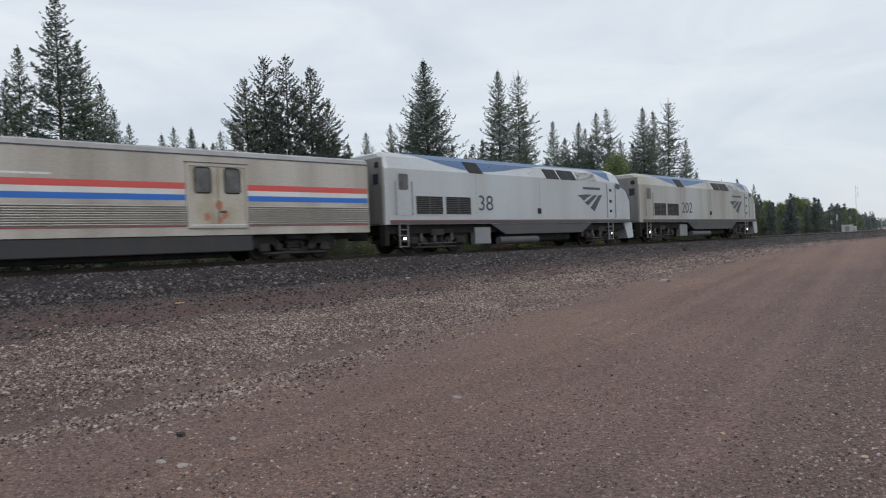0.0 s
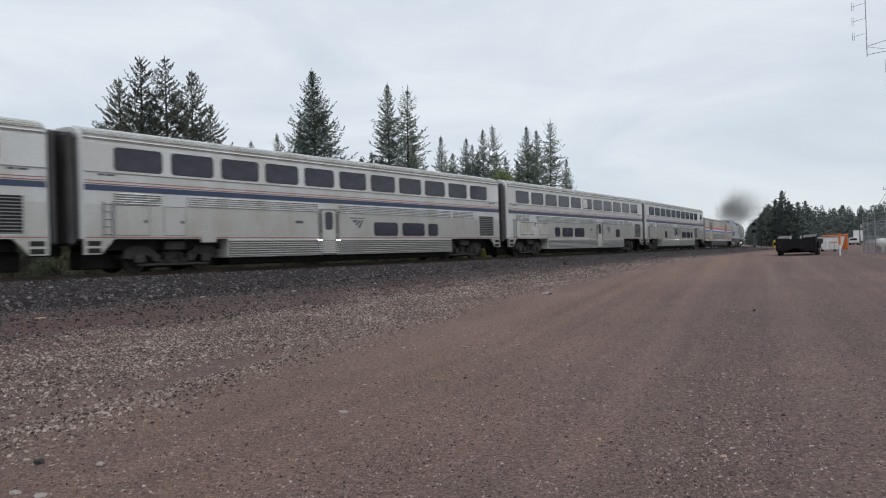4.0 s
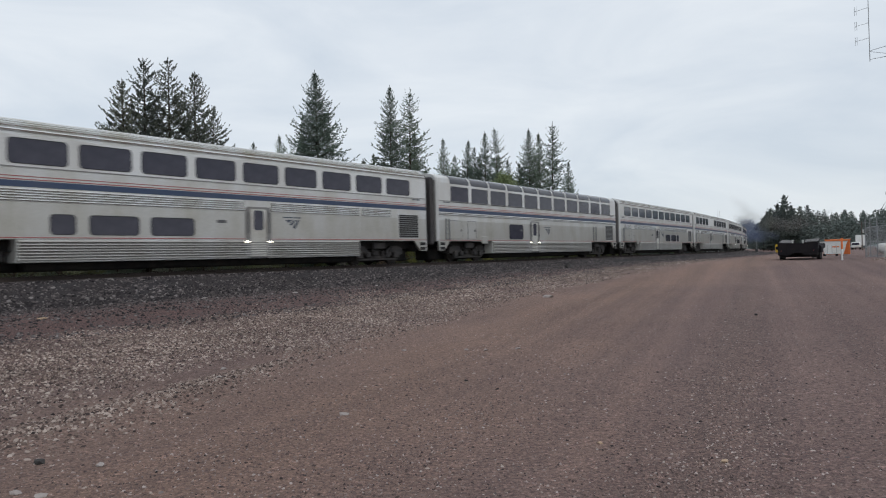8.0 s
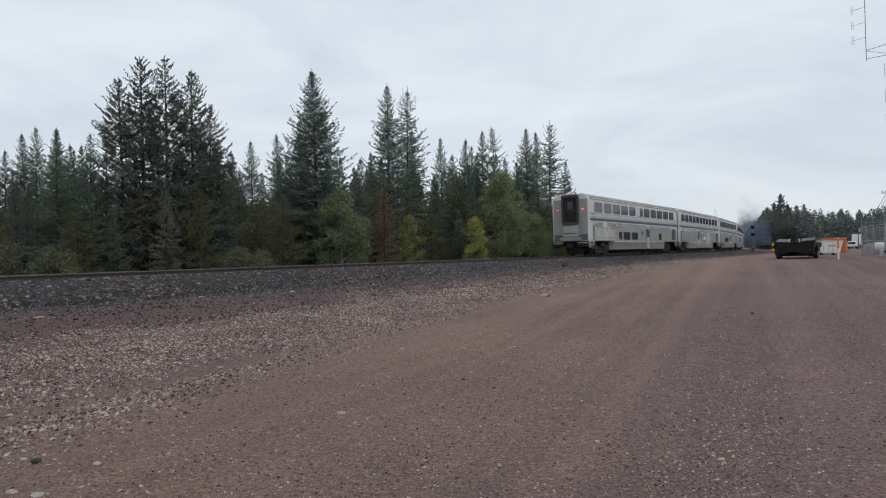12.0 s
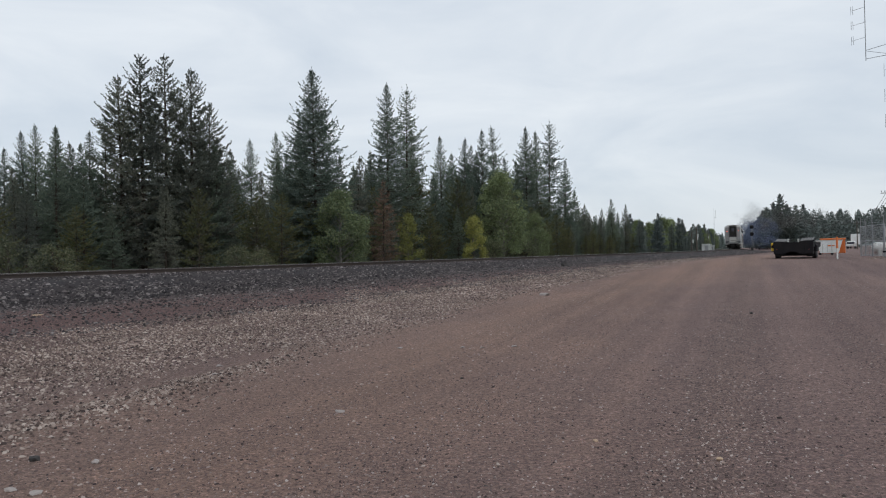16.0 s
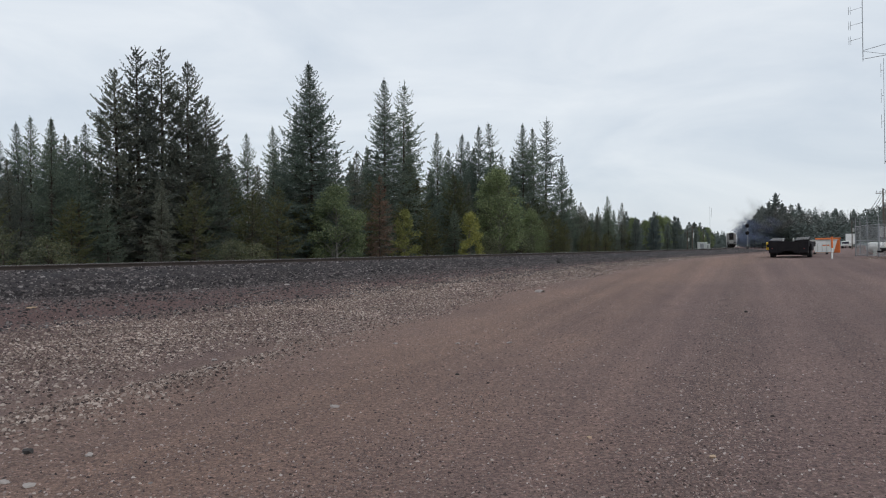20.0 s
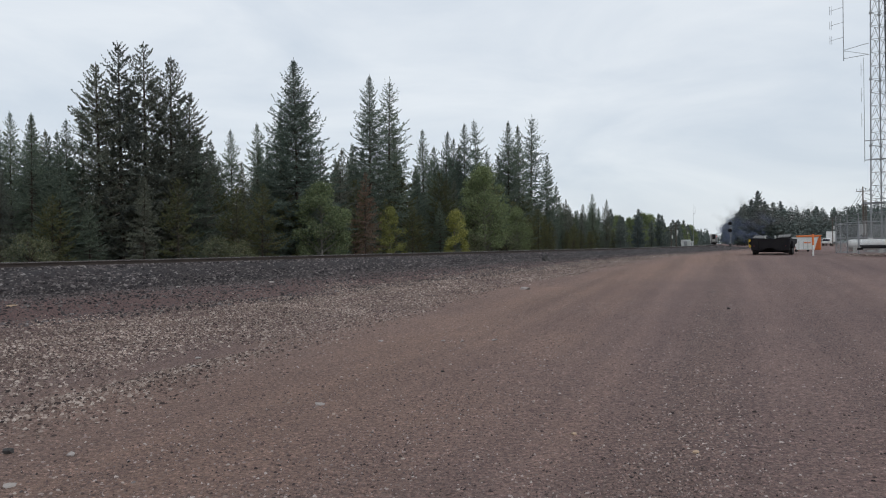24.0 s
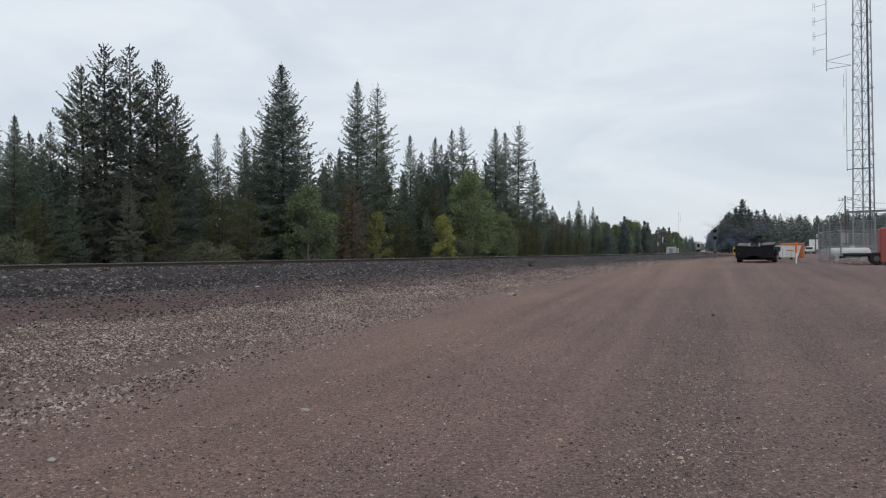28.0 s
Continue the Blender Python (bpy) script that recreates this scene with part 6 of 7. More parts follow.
# stand along the right side of the line, far on
for s, u0, h, wide in ((216, 12.2, 15.6, 1.25), (214, 10.0, 13.2, 1.2), (217, 14.2, 12.8, 1.2), (215, 16.0, 12.2, 1.2), (219, 18.2, 12.6, 1.3), (213, 8.2, 11.4, 1.2), (218, 6.4, 9.4, 1.2), (222, 19.6, 8.4, 1.2), (212, 13.2, 9.0, 1.4), (212, 17.0, 8.0, 1.4),
                 (210, 15.0, 6.5, 1.5), (211, 10.8, 7.0, 1.5), (226, 9.0, 12.6, 1.3), (232, 12.0, 13.2, 1.3), (240, 8.5, 12.4, 1.3), (246, 11.5, 12.6, 1.3), (258, 9.0, 12.2, 1.3), (270, 11.5, 13.0, 1.4), (288, 9.5, 13.0, 1.4), (306, 11.5, 13.4, 1.4),
                 (326, 9.5, 13.8, 1.4), (350, 11.0, 14.2, 1.5), (380, 10.0, 14.2, 1.5), (415, 10.5, 14.7, 1.6), (455, 10.0, 15.0, 1.7), (500, 10.5, 15.0, 1.8), (550, 10.0, 16.0, 1.8), (610, 11.0, 16.0, 1.8), (670, 11.0, 17.0, 1.8)):
    x, y, _ = track(s, u0)
    count += 1
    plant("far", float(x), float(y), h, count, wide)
    if s > 224:
        x, y, _ = track(s + 7, u0 + 4.5)
        count += 1
        plant("far", float(x), float(y), h * 0.84, count, wide)


# ---- far woods: joined crowns on rising ground ----
def far_woods(name, label, n, dist, angle, height, base, seed):
    rng = np.random.default_rng(seed)
    PV, PF, k = [], [], 0
    for i in range(n):
        a, d = math.radians(rng.uniform(*angle)), rng.uniform(*dist)
        q = (d - dist[0]) / (dist[1] - dist[0])
        x, y, z0 = d * math.sin(a), d * math.cos(a), base[0] + (base[1] - base[0]) * q
        h = rng.uniform(*height)
        m = 170
        q2 = rng.random(m) ** 0.8
        rr = 0.20 * h * (1 - q2) ** 0.8 + 0.1
        aa = rng.uniform(0, 6.28, m)
        P = np.c_[x + rr * np.cos(aa) * 0.5, y + rr * np.sin(aa) * 0.5, z0 + h * (0.05 + 0.92 * q2)]
        D = np.c_[np.cos(aa), np.sin(aa), rng.normal(0.15, 0.3, m)]
        V, F = twigs(P, D, rr * rng.uniform(0.5, 0.9, m) + 0.25, 0.017 * h * rng.uniform(0.6, 1.3, m), rng)
        PV.append(V)
        PF.append(F + k)
        k += len(V)
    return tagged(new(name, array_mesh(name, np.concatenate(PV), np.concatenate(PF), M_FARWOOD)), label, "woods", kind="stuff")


# light grey-green in a narrow range: the haze is painted into this colour
M_FARWOOD = islands("haze_tinted_far_wood", ((0.0, (0.122, 0.148, 0.140)), (0.5, (0.134, 0.162, 0.150)), (1.0, (0.150, 0.176, 0.158))), 0.9)
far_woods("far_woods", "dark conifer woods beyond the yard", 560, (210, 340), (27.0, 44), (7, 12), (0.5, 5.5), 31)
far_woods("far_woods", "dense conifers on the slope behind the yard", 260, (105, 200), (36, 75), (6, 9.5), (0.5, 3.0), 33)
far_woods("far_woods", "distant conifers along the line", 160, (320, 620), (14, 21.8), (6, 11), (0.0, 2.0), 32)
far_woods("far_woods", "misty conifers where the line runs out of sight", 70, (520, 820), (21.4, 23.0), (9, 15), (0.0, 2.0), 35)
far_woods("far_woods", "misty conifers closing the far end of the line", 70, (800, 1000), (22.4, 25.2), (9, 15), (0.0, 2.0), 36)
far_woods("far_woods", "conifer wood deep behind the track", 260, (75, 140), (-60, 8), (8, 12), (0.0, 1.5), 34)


def hill(name, label, x0, y0, x1, y1, peak, depth, mat, seed):
    """A long wooded ridge far behind."""
    sh = Shape()
    n, rows = 60, []
    for j, (q, zf) in enumerate(((0, 0), (0.25, 0.55), (0.5, 1.0), (1.0, 0.0))):
        row = []
        for i in range(n + 1):
            t = i / n
            x, y = x0 + (x1 - x0) * t, y0 + (y1 - y0) * t
            dx, dy = -(y1 - y0), (x1 - x0)
            l_ = math.hypot(dx, dy)
            prof = math.sin(math.pi * t) ** 0.6 * (0.8 + 0.35 * noise.noise((t * 4, seed, j))) + 0.035 * noise.noise((t * 60, seed, j * 3))
            row.append((x + dx / l_ * depth * q, y + dy / l_ * depth * q, -1 + peak * zf * max(0, prof)))
        rows.append(row)
    sh.loft(rows, closed=False, caps=False)
    return solid(name, sh, mat, label, "hill", kind="structure")


# the ridge's mist is only its pale base colour
M_HILL = surface("mist_tinted_hill", (0.20, 0.25, 0.26), 1.0, 0, (0.12, 0.16, 0.16), 0.6, 0.02, 0.2, 0)
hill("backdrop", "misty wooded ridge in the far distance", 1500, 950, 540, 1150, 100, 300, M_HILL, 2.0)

# ---- lineside and yard ----
def on_ground(x, y, heading=0.0, dz=0.0):
    """A pose on the ground; heading in degrees clockwise from +y, local y ahead."""
    return pose(x, y, ground_z(x, y) + dz, 0, 0, -heading)


def wheel_pair(parent, y, half, r=0.5, wide=0.28, dual=False):
    for sx in (-1, 1):
        for k in range(2 if dual else 1):
            x0 = sx * (half - k * (wide + .06))
            tyre = part("wheel", Shape().tube((x0, y, r), (x0 - sx * wide, y, r), r, 20), M_RUBBER, parent)
            part("rim", Shape().tube((x0 + sx * .01, y, r), (x0 - sx * .08, y, r), r * .46, 14), M_SKIRT, tyre)


def flatbed_trailer():
    t = thing("flatbed_trailer", "low black flatbed trailer with weathered grey boards on its deck", "trailer", on_ground(21.35, 41.43, 33) @ Matrix.Diagonal((.87, 1, 1, 1)))
    part("deck", Shape().box(-1.22, 0, .66, 1.22, 5.6, .84, .03), M_BLACK, t, "black steel deck")
    part("tailboard", Shape().plate([(-1.22, 1.0), (1.26, 1.0), (1.26, .42), (.86, .40), (.8, .24), (.4, .30), (.2, .44), (-.2, .44), (-.5, .30), (-.85, .24), (-.9, .34), (-1.22, .30)], -.08, .03), M_BLACK, t, "black tail beam")
    for x in (-1.2, 1.2):
        part("side_rail", Shape().box(x - .06, 0, .70, x + .06, 5.6, 1.0, .02), M_BLACK, t)
        part("wheel_arch", Shape().box(x - .22, 1.0, .42, x + .18, 2.6, .86, .06), M_BLACK, t)
    for x0, tilt in ((-1.18, 2), (.42, -3)):
        ramp_ = part("loading_ramp", Shape().box(0, 0, -.06, .04, 1.5, 0, .01).box(.86, 0, -.06, .90, 1.5, 0, .01).box(0, .0, -.07, .90, .06, -.01, .01).box(0, 1.44, -.07, .90, 1.5, -.01, .01), M_BLACK, t, "folded loading ramp with grey planks", pose(x0, -.10, 1.05, 6.5, tilt, 0))
        for k in range(5):
            part("plank", Shape().box(.05 + k * .165, .02, 0, .185 + k * .165, 1.46 - .05 * (k % 2), .035, .008), M_BOARD, ramp_, "weathered grey plank")
    for x in (-.30, .34):
        part("ramp_stop", Shape().box(x - .05, .0, 1.0, x + .05, .08, 1.2, .015), M_CABINET, t, "pale bracket")
    for x0, x1 in ((-1.22, -.72), (.70, 1.24)):
        part("rear_box", Shape().box(x0, -.10, .28, x1, .5, 1.02, .03), M_BLACK, t)
    box = part("side_box", Shape().box(-1.42, .2, .48, -1.18, .9, .98, .03), M_YELLOW, t, "yellow box with a black ring")
    part("ring", Shape().tube((-1.30, .16, .75), (-1.30, .21, .75), .10, 16), M_BLACK, box)
    for x in (-1.0, 1.0):
        part("tail_lamp", Shape().box(x - .04, -.10, .54, x + .04, -.07, .60, .01), M_REDBOX, t)
        part("mud_flap", Shape().box(x - .2, .5, .12, x + .2, .53, .56), M_RUBBER, t)
    wheel_pair(t, 1.4, 1.3, .34, .24)
    wheel_pair(t, 2.2, 1.3, .34, .24)
    part("chassis", Shape().box(-.45, .1, .42, .45, 6.8, .66, .03), M_BLACK, t)
    for yy in (1.4, 2.2):
        part("axle", Shape().box(-1.0, yy - .12, .16, 1.0, yy + .12, .46, .03), M_BLACK, t)
    return t


flatbed_trailer()

# roll-off container with an orange frame, white panels
d = thing("container", "white open-topped container with an orange frame", "container", on_ground(30.9, 54.3, 30) @ Matrix.Scale(1.12, 4))
part("back_frame", Shape().box(-.55, .5, .10, .98, .9, 1.10, .03), M_ORANGE, d, "orange steel back frame")
part("top_frame", Shape().box(-.60, .42, 1.08, 1.02, .98, 1.17, .02), M_ORANGE, d, "orange top rail")
part("tub", Shape().plate([(-.85, 1.0), (.80, 1.0), (.56, .14), (-.56, .14)], -.9, .4), M_WHITE, d, "white tapered tub")
part("rim", Shape().box(-.88, -.94, .98, .83, .41, 1.03, .01), M_CABINET, d)
for k in range(4):
    part("rib", Shape().box(-.44 + k * .28, -.93, .18, -.39 + k * .28, -.895, .76), M_CABINET, d)
part("lettering", Shape().box(-.15, -.91, .60, .32, -.898, .68), M_ORANGE, d)
for x in (-.6, .15):
    part("skid", Shape().box(x - .08, -.85, 0, x + .08, .9, .15), M_BLACK, d)

# white utility truck and box trailer far across the yard
v = thing("utility_truck", "white utility truck parked across the yard", "truck", on_ground(93.2, 155.0, 215) @ Matrix.Scale(.9, 4))
part("cab", Shape().box(-.95, .2, .5, .95, 2.2, 1.85, .2), M_WHITE, v)
part("windscreen", Shape().box(-.8, 2.17, 1.15, .8, 2.22, 1.7, .03), M_GLASS, v)
part("bed", Shape().box(-.98, -3.0, .5, .98, .15, 1.15, .05), M_WHITE, v)
wheel_pair(v, 1.4, .95, .38, .24)
wheel_pair(v, -2.0, .95, .38, .24)
v = thing("box_trailer", "pale grey box trailer parked across the yard", "trailer", on_ground(95.2, 156.6, 31))
part("box", Shape().box(-1.0, -1.6, .9, 1.0, 3.6, 3.3, .06), M_WHITE, v)
part("roof_cap", Shape().box(-1.02, -1.62, 3.3, 1.02, 3.62, 3.36, .02), M_CABINET, v)
wheel_pair(v, -1.0, 1.15, .45, .26)
part("leg", Shape().box(-.1, 1.2, 0, .1, 1.3, .9), M_BLACK, v)

# marker post
p_ = thing("marker_post", "marker post, orange above and white below", "post", on_ground(22.4, 38.6))
part("shaft", Shape().box(-.035, -.035, -.1, .035, .035, .62, .01), M_WHITE, p_, "white lower half")
part("top", Shape().box(-.045, -.045, .62, .045, .045, 1.26, .015), M_ORANGE, p_, "orange upper half")

# gas tank
g_ = thing("gas_tank", "white horizontal gas storage tank on saddles", "tank", on_ground(30.9, 46.6, 122, -.03) @ Matrix.Scale(.86, 4))
rings = []
for k, (yy, rr) in enumerate(((-1.5, .02), (-1.48, .16), (-1.40, .30), (-1.26, .39), (-1.1, .42), (1.1, .42), (1.26, .39), (1.40, .30), (1.48, .16), (1.5, .02))):
    rings.append([(rr * math.cos(a), yy, .70 + rr * math.sin(a)) for a in np.linspace(0, 2 * math.pi, 21)[:-1]])
part("vessel", Shape().loft(rings), M_WHITE, g_, "white rounded steel vessel")
part("dome", Shape().tube((0, .2, 1.10), (0, .2, 1.30), .18, 14), M_WHITE, g_)
for yy in (-.9, .9):
    part("saddle", Shape().box(-.45, yy - .12, 0, .45, yy + .12, .5, .03), M_CABINET, g_)

# chain-link enclosure round the tower's foot
def chain_link(parent, a, b, h, pitch=0.14):
    """Woven wire between two points: two sets of slanting wires, each a thin strip."""
    a, b = np.array(a, float), np.array(b, float)
    n = int(np.linalg.norm(b - a) / pitch)
    sh = Shape()
    L_ = np.linalg.norm(b - a)
    d = (b - a) / L_
    w = 0.010
    for k in range(-int(h / pitch), n):
        for sg in (1, -1):
            t0, t1 = k * pitch, k * pitch + h
            z0, z1 = 0.05, 0.05 + h
            lo, hi = max(0, t0), min(L_, t1)
            if hi <= lo:
                continue
            za, zb = z0 + (lo - t0), z0 + (hi - t0)
            if sg < 0:
                za, zb = z1 - (lo - t0), z1 - (hi - t0)
            pa, pb = a + d * lo, a + d * hi
            sh.add([(pa[0], pa[1], za - w), (pb[0], pb[1], zb - w), (pb[0], pb[1], zb + w), (pa[0], pa[1], za + w)], [(0, 1, 2, 3)])
    m = sh.mesh("mesh_wire", M_GALV)
    ob = part("wire_mesh", m, None, parent, "woven galvanised wire")
    return tagged(ob, kind="stuff")


def fence():
    x0, y0 = 27.5, 44.7
    f = thing("chain_link_fence", "galvanised chain-link fence with outward barbed-wire arms", "fence", on_ground(x0, y0))
    pts = [(0, 0), (-.5, -2.0), (-1.0, -3.9), (1.1, -5.0), (3.6, -6.3), (6.4, -7.8)]
    back = [(0, 0), (1.3, 1.6), (3.6, 3.2), (6.4, 4.4), (9.5, 5.4)]
    h = 1.95
    for line in (pts, back):
        for i, (x, y) in enumerate(line):
            if line is back and i == 0:
                continue
            big = line is pts and i == 2
            post = part("post", Shape().tube((x, y, -.2), (x, y, h + .05), .055 if big else .035, 10), M_GALV, f)
            part("arm", Shape().tube((x, y, h), (x - .02, y - .04, h + .55), .026, 6), M_GALV, post)
        for (xa, ya), (xb, yb) in zip(line[:-1], line[1:]):
            part("rail", Shape().tube((xa, ya, h), (xb, yb, h), .022, 6), M_GALV, f)
            part("rail", Shape().tube((xa, ya, .06), (xb, yb, .06), .018, 6), M_GALV, f)
            part("rail", Shape().tube((xa, ya, 1.0), (xb, yb, 1.0), .020, 6), M_GALV, f)
            for k in range(3):
                part("barbed_wire", Shape().tube((xa - .01, ya - .02, h + .16 * (k + 1)), (xb - .01, yb - .02, h + .16 * (k + 1)), .006, 4), M_GALV, f)
            chain_link(f, (xa, ya), (xb, yb), h - .1)
    return f


fence()


def lattice_tower():
    x, y = 34.55, 50.4
    t = thing("lattice_tower", "galvanised three-legged lattice radio tower with side antennas", "tower", on_ground(x, y, 33))
    H, n = 33.0, 33
    leg = lambda k, z: Vector(((0.88 - 0.010 * z) * math.cos(radians(210 + 120 * k)) * 0.95, (0.88 - 0.010 * z) * math.sin(radians(210 + 120 * k)) * 0.95, z))
    for k in range(3):
        lg = part("leg", Shape().tube(leg(k, 0), leg(k, H), .055, 8, .04), M_GALV, t)
        for z in range(3, 33, 5):
            part("flange", Shape().tube(leg(k, z - .06), leg(k, z + .06), .11, 10), M_GALV, lg)
    for i in range(n):
        z0, z1 = i * H / n, (i + 1) * H / n
        for k in range(3):
            a, b = leg(k, z0), leg((k + 1) % 3, z0)
            c = (leg(k, z1) + leg((k + 1) % 3, z1)) / 2
            part("brace", Shape().tube(a, b, .018, 5, caps=False).tube(a, c, .016, 5, caps=False).tube(b, c, .016, 5, caps=False), M_GALV, t)
    part("cable_run", Shape().tube((.45, .1, 0), (.30, .08, H), .07, 8), M_SKIRT, t, "dark feeder cables")
    for k in range(3):
        part("footing", Shape().box(leg(k, 0).x - .25, leg(k, 0).y - .25, -.3, leg(k, 0).x + .25, leg(k, 0).y + .25, .15, .03), M_CABINET, t)
    ax, zz = -2.35, 15.75
    arm = part("antenna_arm", Shape().tube((-.7, -.35, zz), (ax, -.2, zz - .25), .02, 6).tube((-.7, -.35, zz - .85), (ax, -.2, zz - .9), .02, 6).tube((-.7, -.35, zz - .85), (ax, -.2, zz - .3), .015, 6), M_GALV, t)
    mast = part("dipole_mast", Shape().tube((ax, -.2, zz - 1.05), (ax, -.2, zz + 4.9), .028, 8), M_GALV, t)
    for k in range(4):
        z = zz + .75 + k * 1.15
        part("dipole", Shape().tube((ax, -.2, z), (ax - .9, -.25, z - .15), .014, 6).tube((ax - .9, -.25, z - .45), (ax - .9, -.25, z + .2), .015, 6).tube((ax - .78, -.25, z - .45), (ax - .78, -.25, z + .2), .012, 6), M_GALV, mast)
    whip = part("whip_antenna", Shape().tube((-1.05, -.3, 6.8), (-1.05, -.3, 14.7), .024, 8, .014), M_GALV, t)
    for z in (6.95, 8.4):
        part("bracket", Shape().tube((-1.05, -.3, z), (-.6, -.38, z), .035, 6).tube((-.6, -.38, z), (.6, -.38, z), .03, 6), M_GALV, whip)
    for z in (10.0, 11.9, 13.8):
        part("dipole", Shape().tube((-1.05, -.3, z), (-1.22, -.3, z), .014, 5).tube((-1.22, -.3, z - .5), (-1.22, -.3, z + .5), .014, 5), M_GALV, whip)
    return t


lattice_tower()


def cable_bridge():
    """A tray that carries the feeder cables from a post to the tower and on beyond it."""
    a, b = Vector((33.45, 51.0, 0)), Vector((38.6, 44.2, 0))
    z0 = ground_z(a.x, a.y)
    c = thing("cable_bridge", "galvanised cable bridge carrying feeder cables to the tower", "cable bridge", pose(0, 0, z0))
    d = (b - a).normalized()
    side = Vector((-d.y, d.x, 0)) * .22
    up = Vector((0, 0, 3.62))
    for sg in (-1, 1):
        part("side_rail", Shape().tube(a + up + side * sg, b + up + side * sg, .035, 6), M_GALV, c)
    for k in range(18):
        m = a.lerp(b, (k + .5) / 18) + up
        part("rung", Shape().tube(m - side, m + side, .018, 5), M_GALV, c)
    part("cables", Shape().tube(a + up + Vector((0, 0, .06)), b + up + Vector((0, 0, .06)), .06, 6), M_SKIRT, c, "dark bundled feeder cables")
    for q in (0.02, .96):
        m = a.lerp(b, q)
        for sg in (-1, 1):
            part("post", Shape().tube(m + side * sg - Vector((0, 0, .2)), m + side * sg + up, .045, 8), M_POLE, c, "brown support post")
    part("meter_box", Shape().box(a.x - .22, a.y - .12, 1.3, a.x + .22, a.y + .16, 2.1, .02), M_CABINET, c, "pale meter box")


cable_bridge()

# low utility trailer and a red box body at the lot's edge
v = thing("utility_trailer", "low dark utility trailer standing before the fence", "trailer", on_ground(25.3, 36.9, 122))
part("bed", Shape().box(-.8, -1.0, .44, .8, 1.2, .58, .03), M_BLACK, v)
part("edge_rail", Shape().box(-.84, -1.05, .54, -.76, 1.2, .62, .01), M_BLACK, v)
wheel_pair(v, .55, .95, .33, .22)
part("drawbar", Shape().box(-.06, -1.2, .36, .06, -.9, .46, .01), M_BLACK, v)
v = thing("red_container", "red painted steel box standing at the lot's edge", "container", on_ground(26.55, 36.15, 122))
part("box_body", Shape().box(-1.1, -.75, .12, 1.1, 5.0, 2.0, .05), M_REDBOX, v, "red painted box body")
for k in range(7):
    part("rib", Shape().box(-1.14, -.6 + k * .8, .2, -1.09, -.5 + k * .8, 1.92, .01), M_REDBOX, v)
for yy in (0.2, 4.0):
    part("bearer", Shape().box(-1.0, yy, 0, 1.0, yy + .2, .12), M_BLACK, v)


def utility_pole(x, y, h, arms=1, heading=30):
    p = thing("utility_pole", "weathered wooden utility pole with a crossarm", "utility pole", on_ground(x, y, heading), "utility poles")
    part("pole", Shape().tube((0, 0, -.4), (0, 0, h), .095, 10, .06), M_POLE, p)
    for k in range(arms):
        z = h - .5 - k * .9
        arm = part("crossarm", Shape().box(-.62, -.04, z, .62, .04, z + .07, .01), M_POLE, p)
        for q in (-.55, -.25, .25, .55):
            part("insulator", Shape().tube((q, 0, z + .12), (q, 0, z + .30), .05, 8, .03), M_GALV, arm)
    part("transformer", Shape().tube((.2, 0, h - 2.0), (.2, 0, h - 1.4), .14, 12), M_CABINET, p)
    return p


POLES = [(45.0, 68.5, 6.4), (72.0, 118.0, 5.0), (48.0, 58.0, 6.6)]
for x, y, h in POLES:
    utility_pole(x, y, h, 1)


def wire(a, b, sag, n=12):
    sh = Shape()
    pts = [Vector(a).lerp(Vector(b), k / n) - Vector((0, 0, sag * 4 * (k / n) * (1 - k / n))) for k in range(n + 1)]
    for p, q in zip(pts[:-1], pts[1:]):
        sh.tube(p, q, .018, 4, caps=False)
    return sh


for i, j in ((0, 1), (2, 0)):
    (xa, ya, ha), (xb, yb, hb) = POLES[i], POLES[j]
    for k, dz in enumerate((-.1, -.6, -1.1, -1.6)):
        solid("overhead_wire", wire((xa, ya, ground_z(xa, ya) + ha + dz), (xb, yb, ground_z(xb, yb) + hb + dz), 1.1), M_RUBBER, "sagging dark overhead wire between poles", "wire", group="overhead wires")


def signal_mast(s, u):
    x, y, a = track(s, u)
    m = thing("railway_signal", "railway signal mast with two black signal heads", "signal", on_ground(float(x), float(y), math.degrees(float(a))))
    part("mast", Shape().tube((0, 0, -.3), (0, 0, 6.1), .06, 10), M_GALV, m)
    for z in (3.9, 5.6):
        hd = part("signal_head", Shape().box(-.36, -.12, z - .42, .36, .1, z + .42, .1), M_BLACK, m, "black signal head")
        part("hood", Shape().tube((0, -.12, z), (0, -.36, z), .16, 12), M_BLACK, hd)
        part("backing", Shape().tube((0, .1, z), (0, .13, z), .46, 18), M_BLACK, hd)
    part("ladder", Shape().box(-.02, .2, 0, .02, .24, 5.2).box(.3, .2, 0, .34, .24, 5.2), M_GALV, m)
    part("base_box", Shape().box(-.3, -.25, 0, .3, .25, .7, .03), M_UNDER, m)
    return m


signal_mast(172.0, 3.5)
# relay huts and line poles beside the far track
for s, u, w, dpt, h in ((143.0, -5.0, 1.8, 1.6, 1.9), (151.0, -4.6, 1.2, 1.0, 1.6), (163.0, -5.2, .9, .8, 1.3)):
    x, y, a = track(s, u)
    b_ = thing("relay_hut", "pale grey lineside relay hut", "hut", on_ground(float(x), float(y), math.degrees(float(a))), "lineside huts")
    part("body", Shape().box(-w / 2, -dpt / 2, 0, w / 2, dpt / 2, h, .04), M_CABINET, b_)
    part("roof", Shape().box(-w / 2 - .08, -dpt / 2 - .08, h, w / 2 + .08, dpt / 2 + .08, h + .1, .03), M_WHITE, b_)
    part("door", Shape().box(-.35, -dpt / 2 - .03, .1, .35, -dpt / 2 + .01, min(h - .2, 2.0), .02), M_GALV, b_)
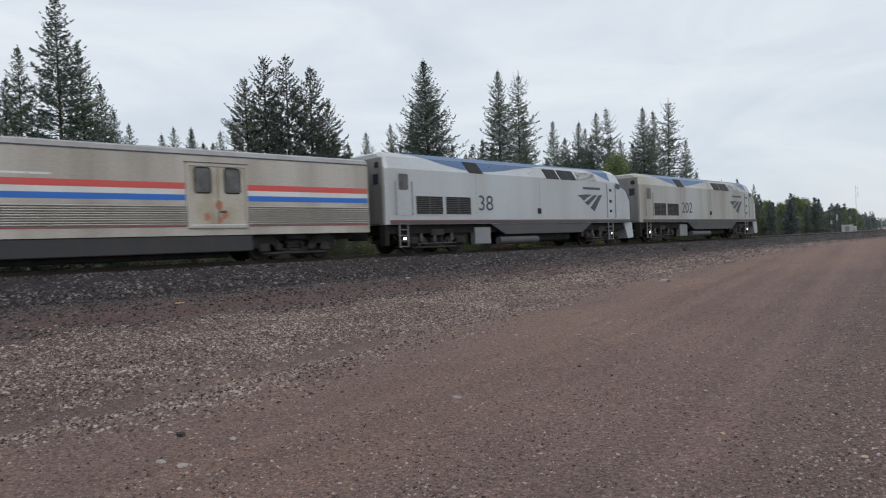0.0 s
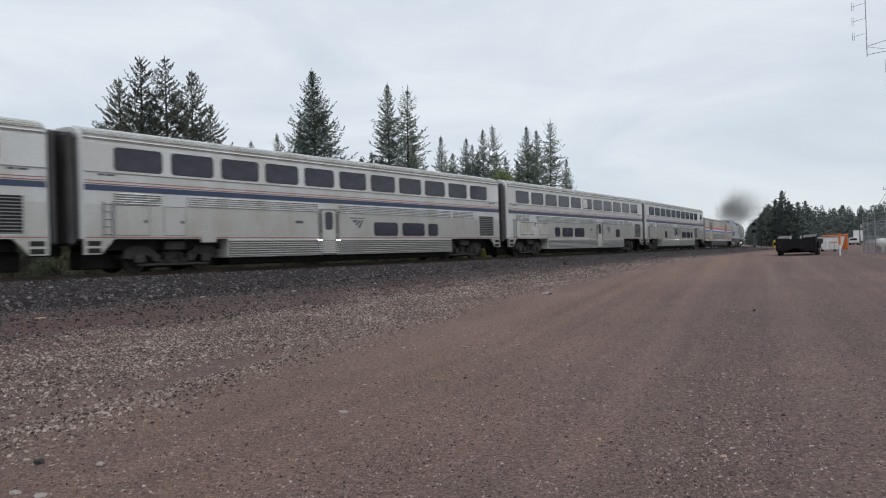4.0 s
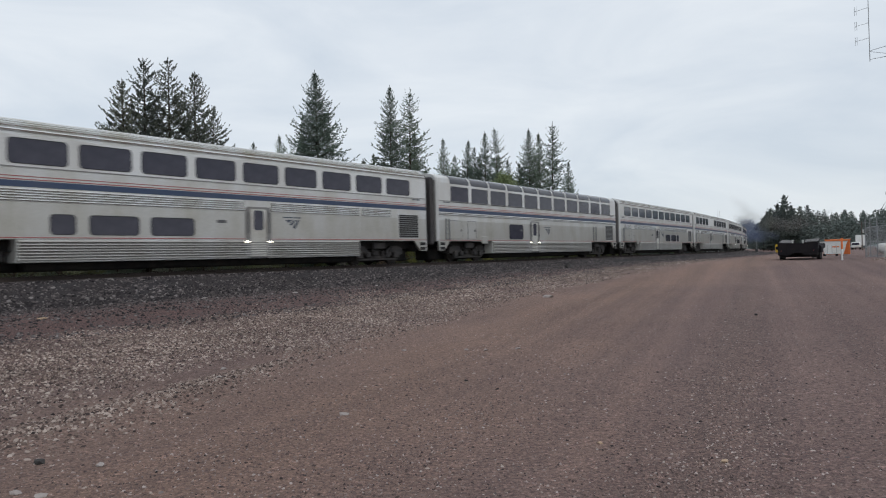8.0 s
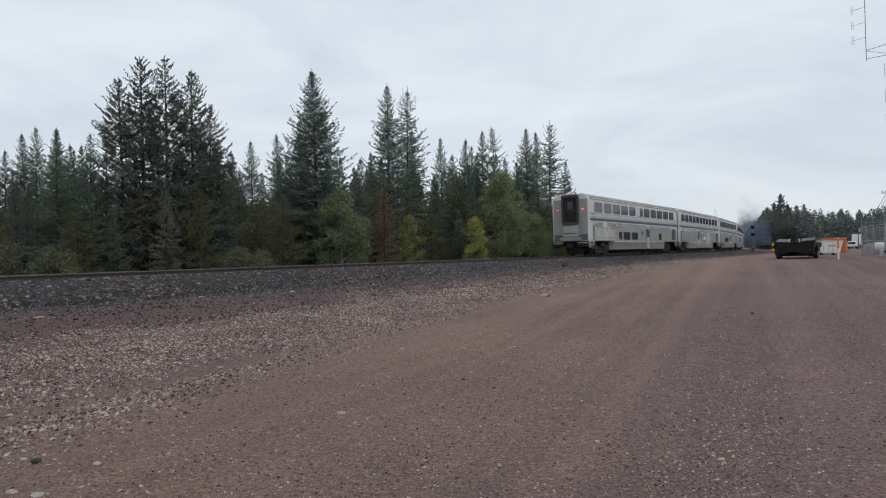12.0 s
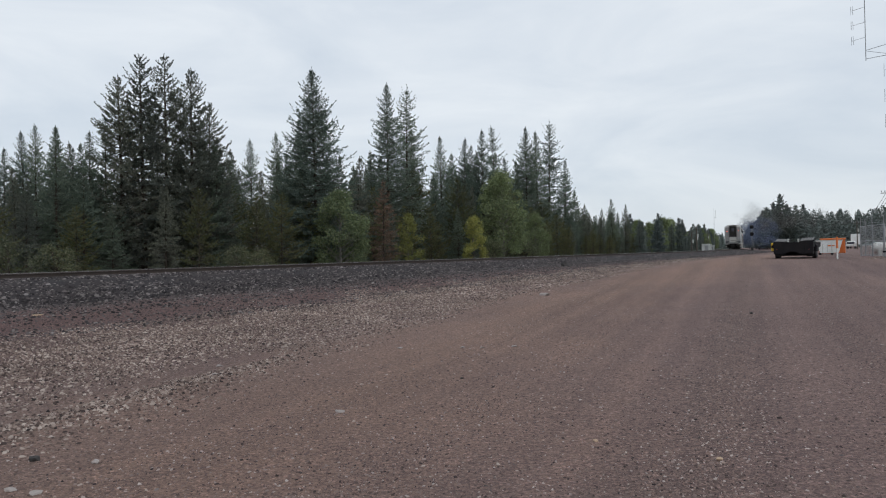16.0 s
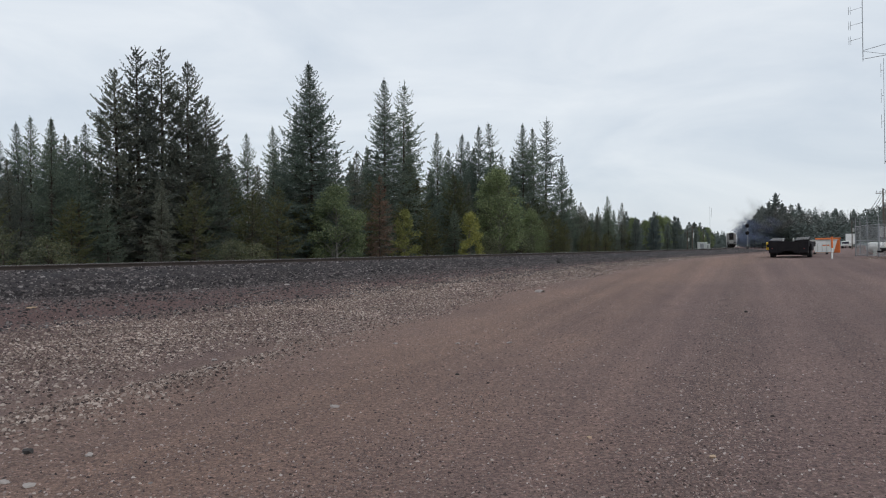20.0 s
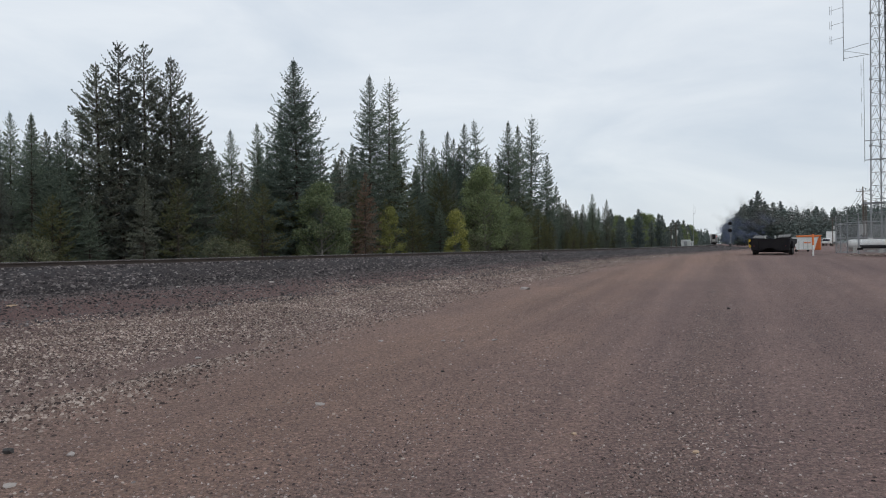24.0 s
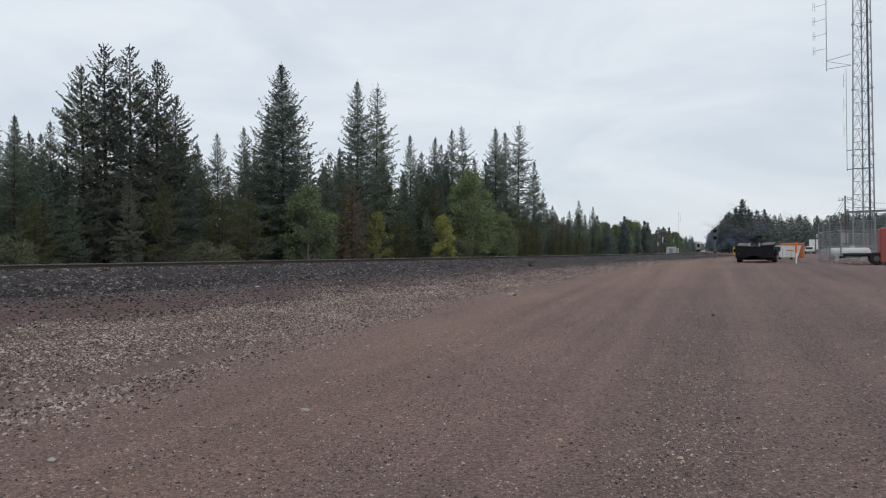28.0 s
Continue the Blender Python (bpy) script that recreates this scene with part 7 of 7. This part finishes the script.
for s, u, h in ((128.0, -6.4, 4.2), (129.0, -5.6, 5.2), (150.0, -7.5, 5.0), (205.0, -7.5, 6.0)):
    x, y, a = track(s, u)
    utility_pole(float(x), float(y), h, 1, math.degrees(float(a)))
x, y, a = track(200.0, -5.6)
m_ = thing("radio_mast", "thin guyed radio mast beyond the wood", "mast", on_ground(float(x), float(y)))
part("mast", Shape().tube((0, 0, 0), (0, 0, 12.5), .05, 6, .025), M_GALV, m_)
part("aerial", Shape().tube((.5, 0, 9.5), (.5, 0, 12.0), .03, 5).tube((0, 0, 9.8), (.5, 0, 9.8), .03, 5), M_GALV, m_)


# ---- diesel smoke: loose flecks in rigid puffs ----
def smoke_puff(seed, n, r, mat, fleck=.026):
    """Fine soot flecks, thick in the middle and thinning outwards."""
    rng = np.random.default_rng(seed)
    P = np.clip(rng.normal(0, 1, (n, 3)), -1.9, 1.9) * np.array((r * 2.6, r * .74, r * .74))
    V = (P[:, None, :] + rng.normal(0, fleck, (n, 3, 3))).reshape(-1, 3)
    return array_mesh("smoke_puff", V, np.arange(3 * n).reshape(-1, 3), mat)


plume = thing("smoke_plume", "thin grey-blue diesel exhaust drifting behind the locomotives", "smoke")
HAZE_MESHES = [smoke_puff(100 + k, 5200, .70, M_SMOKE) for k in range(4)]
SOOT_MESHES = [smoke_puff(110 + k, 12000, 1.0, M_SOOT, .017) for k in range(4)]
PUFFS = [tagged(part("puff", (SOOT_MESHES if k < 22 or k % 4 < 1 else HAZE_MESHES)[k % 4], None, plume), kind="stuff") for k in range(105)]

# ---- ties, last: the nearest singly, the rest joined ----
track_bed = thing("track_ties", "timber ties under the running rails", "ties", None, "", "structure")
tie_mesh = Shape().box(-1.3, -.115, -.2, 1.3, .115, 0, .015).mesh("tie", M_TIE)
for k in range(240):
    s = -20 + .53 * k
    x, y, a = track(s)
    part("tie", tie_mesh, None, track_bed, "", pose(float(x), float(y), RAIL_Z - .155, 0, random.uniform(-.3, .3), -math.degrees(float(a)) + random.uniform(-1, 1)))
rest = Shape()
for k in range(700):
    s = -20 + .53 * (240 + k)
    x, y, a = track(s)
    m = pose(float(x), float(y), RAIL_Z - .155, 0, 0, -math.degrees(float(a)))
    rest.add([m @ Vector(p) for p in ((-1.3, -.115, -.2), (1.3, -.115, -.2), (1.3, .115, -.2), (-1.3, .115, -.2), (-1.3, -.115, 0), (1.3, -.115, 0), (1.3, .115, 0), (-1.3, .115, 0))], ((4, 5, 6, 7), (0, 1, 5, 4), (1, 2, 6, 5), (2, 3, 7, 6), (3, 0, 4, 7)))
tagged(part("far_ties", rest, M_TIE, track_bed), kind="stuff")


def motions():
    """The train runs along its line; the puffs leave the stacks one by one and drift."""
    times = [0.5 * k for k in range(57)]
    ahead = 0.0
    for ob, length, b0, b1 in TRAIN:
        rows = []
        for t in times:
            s = rear_s(t) + ahead
            xa, ya, _ = track(s + b0)
            xb, yb, _ = track(s + b1)
            k = (length / 2 - b0) / (b1 - b0)
            x, y = xa + (xb - xa) * k, ya + (yb - ya) * k
            rows.append((t, pose(float(x), float(y), RAIL_Z, 0, 0, math.degrees(math.atan2(yb - ya, xb - xa)))))
        walk(ob, rows)
        ahead += length
    stack = 9 * CAR_L + CAR_L + LOCO_L * 0.45
    rng = random.Random(9)
    for k, puff in enumerate(PUFFS):
        leave = 1.1 + 0.12 * k
        loco = stack + (LOCO_L if k % 2 else 0.0)
        drift = (rng.uniform(0.35, 0.95), rng.uniform(0.3, 3.4) if k < 22 else rng.uniform(1.0, 8.0) if k % 4 < 1 else rng.uniform(-4.2, 3.2), rng.uniform(-0.6, 0.6))
        gone = rear_s(leave) + loco
        spin, tip = rng.uniform(20, 85), rng.uniform(10, 50) * rng.choice((-1, 1))
        rows = []
        for t in times:
            age = max(0.0, t - leave)
            if age == 0.0:          # still inside the engine
                x, y, a = track(rear_s(t) + loco)
                rows.append((t, pose(float(x), float(y), RAIL_Z + 2.75, 0, 0, 90 - math.degrees(float(a)))))
                continue
            x, y, a = track(gone)
            puffed = 1 - math.exp(-age / 3.0)
            # the first puffs trail close behind the stacks, the near end of the plume is drawn along after the train
            if leave < 4.0:
                carry = min(205.0, rear_s(t) + loco - 24.0 * (1 - math.exp(-age / 2.0))) - gone
            else:
                carry = max(0.0, 205.0 - gone) * float(smooth(age, 0.2, 15.0))
            side, up, along = drift[0] * age ** 0.9, 2.6 * min(1.0, age * 1.5) + drift[1] * puffed, drift[2] * age + 6 * puffed + carry
            rows.append((t, pose(float(x + side * math.cos(a) + along * math.sin(a)), float(y - side * math.sin(a) + along * math.cos(a)), RAIL_Z + 2.75 + up, 0, tip * puffed, 90 - math.degrees(float(a)) + spin * puffed)))
        walk(puff, rows)


motions()
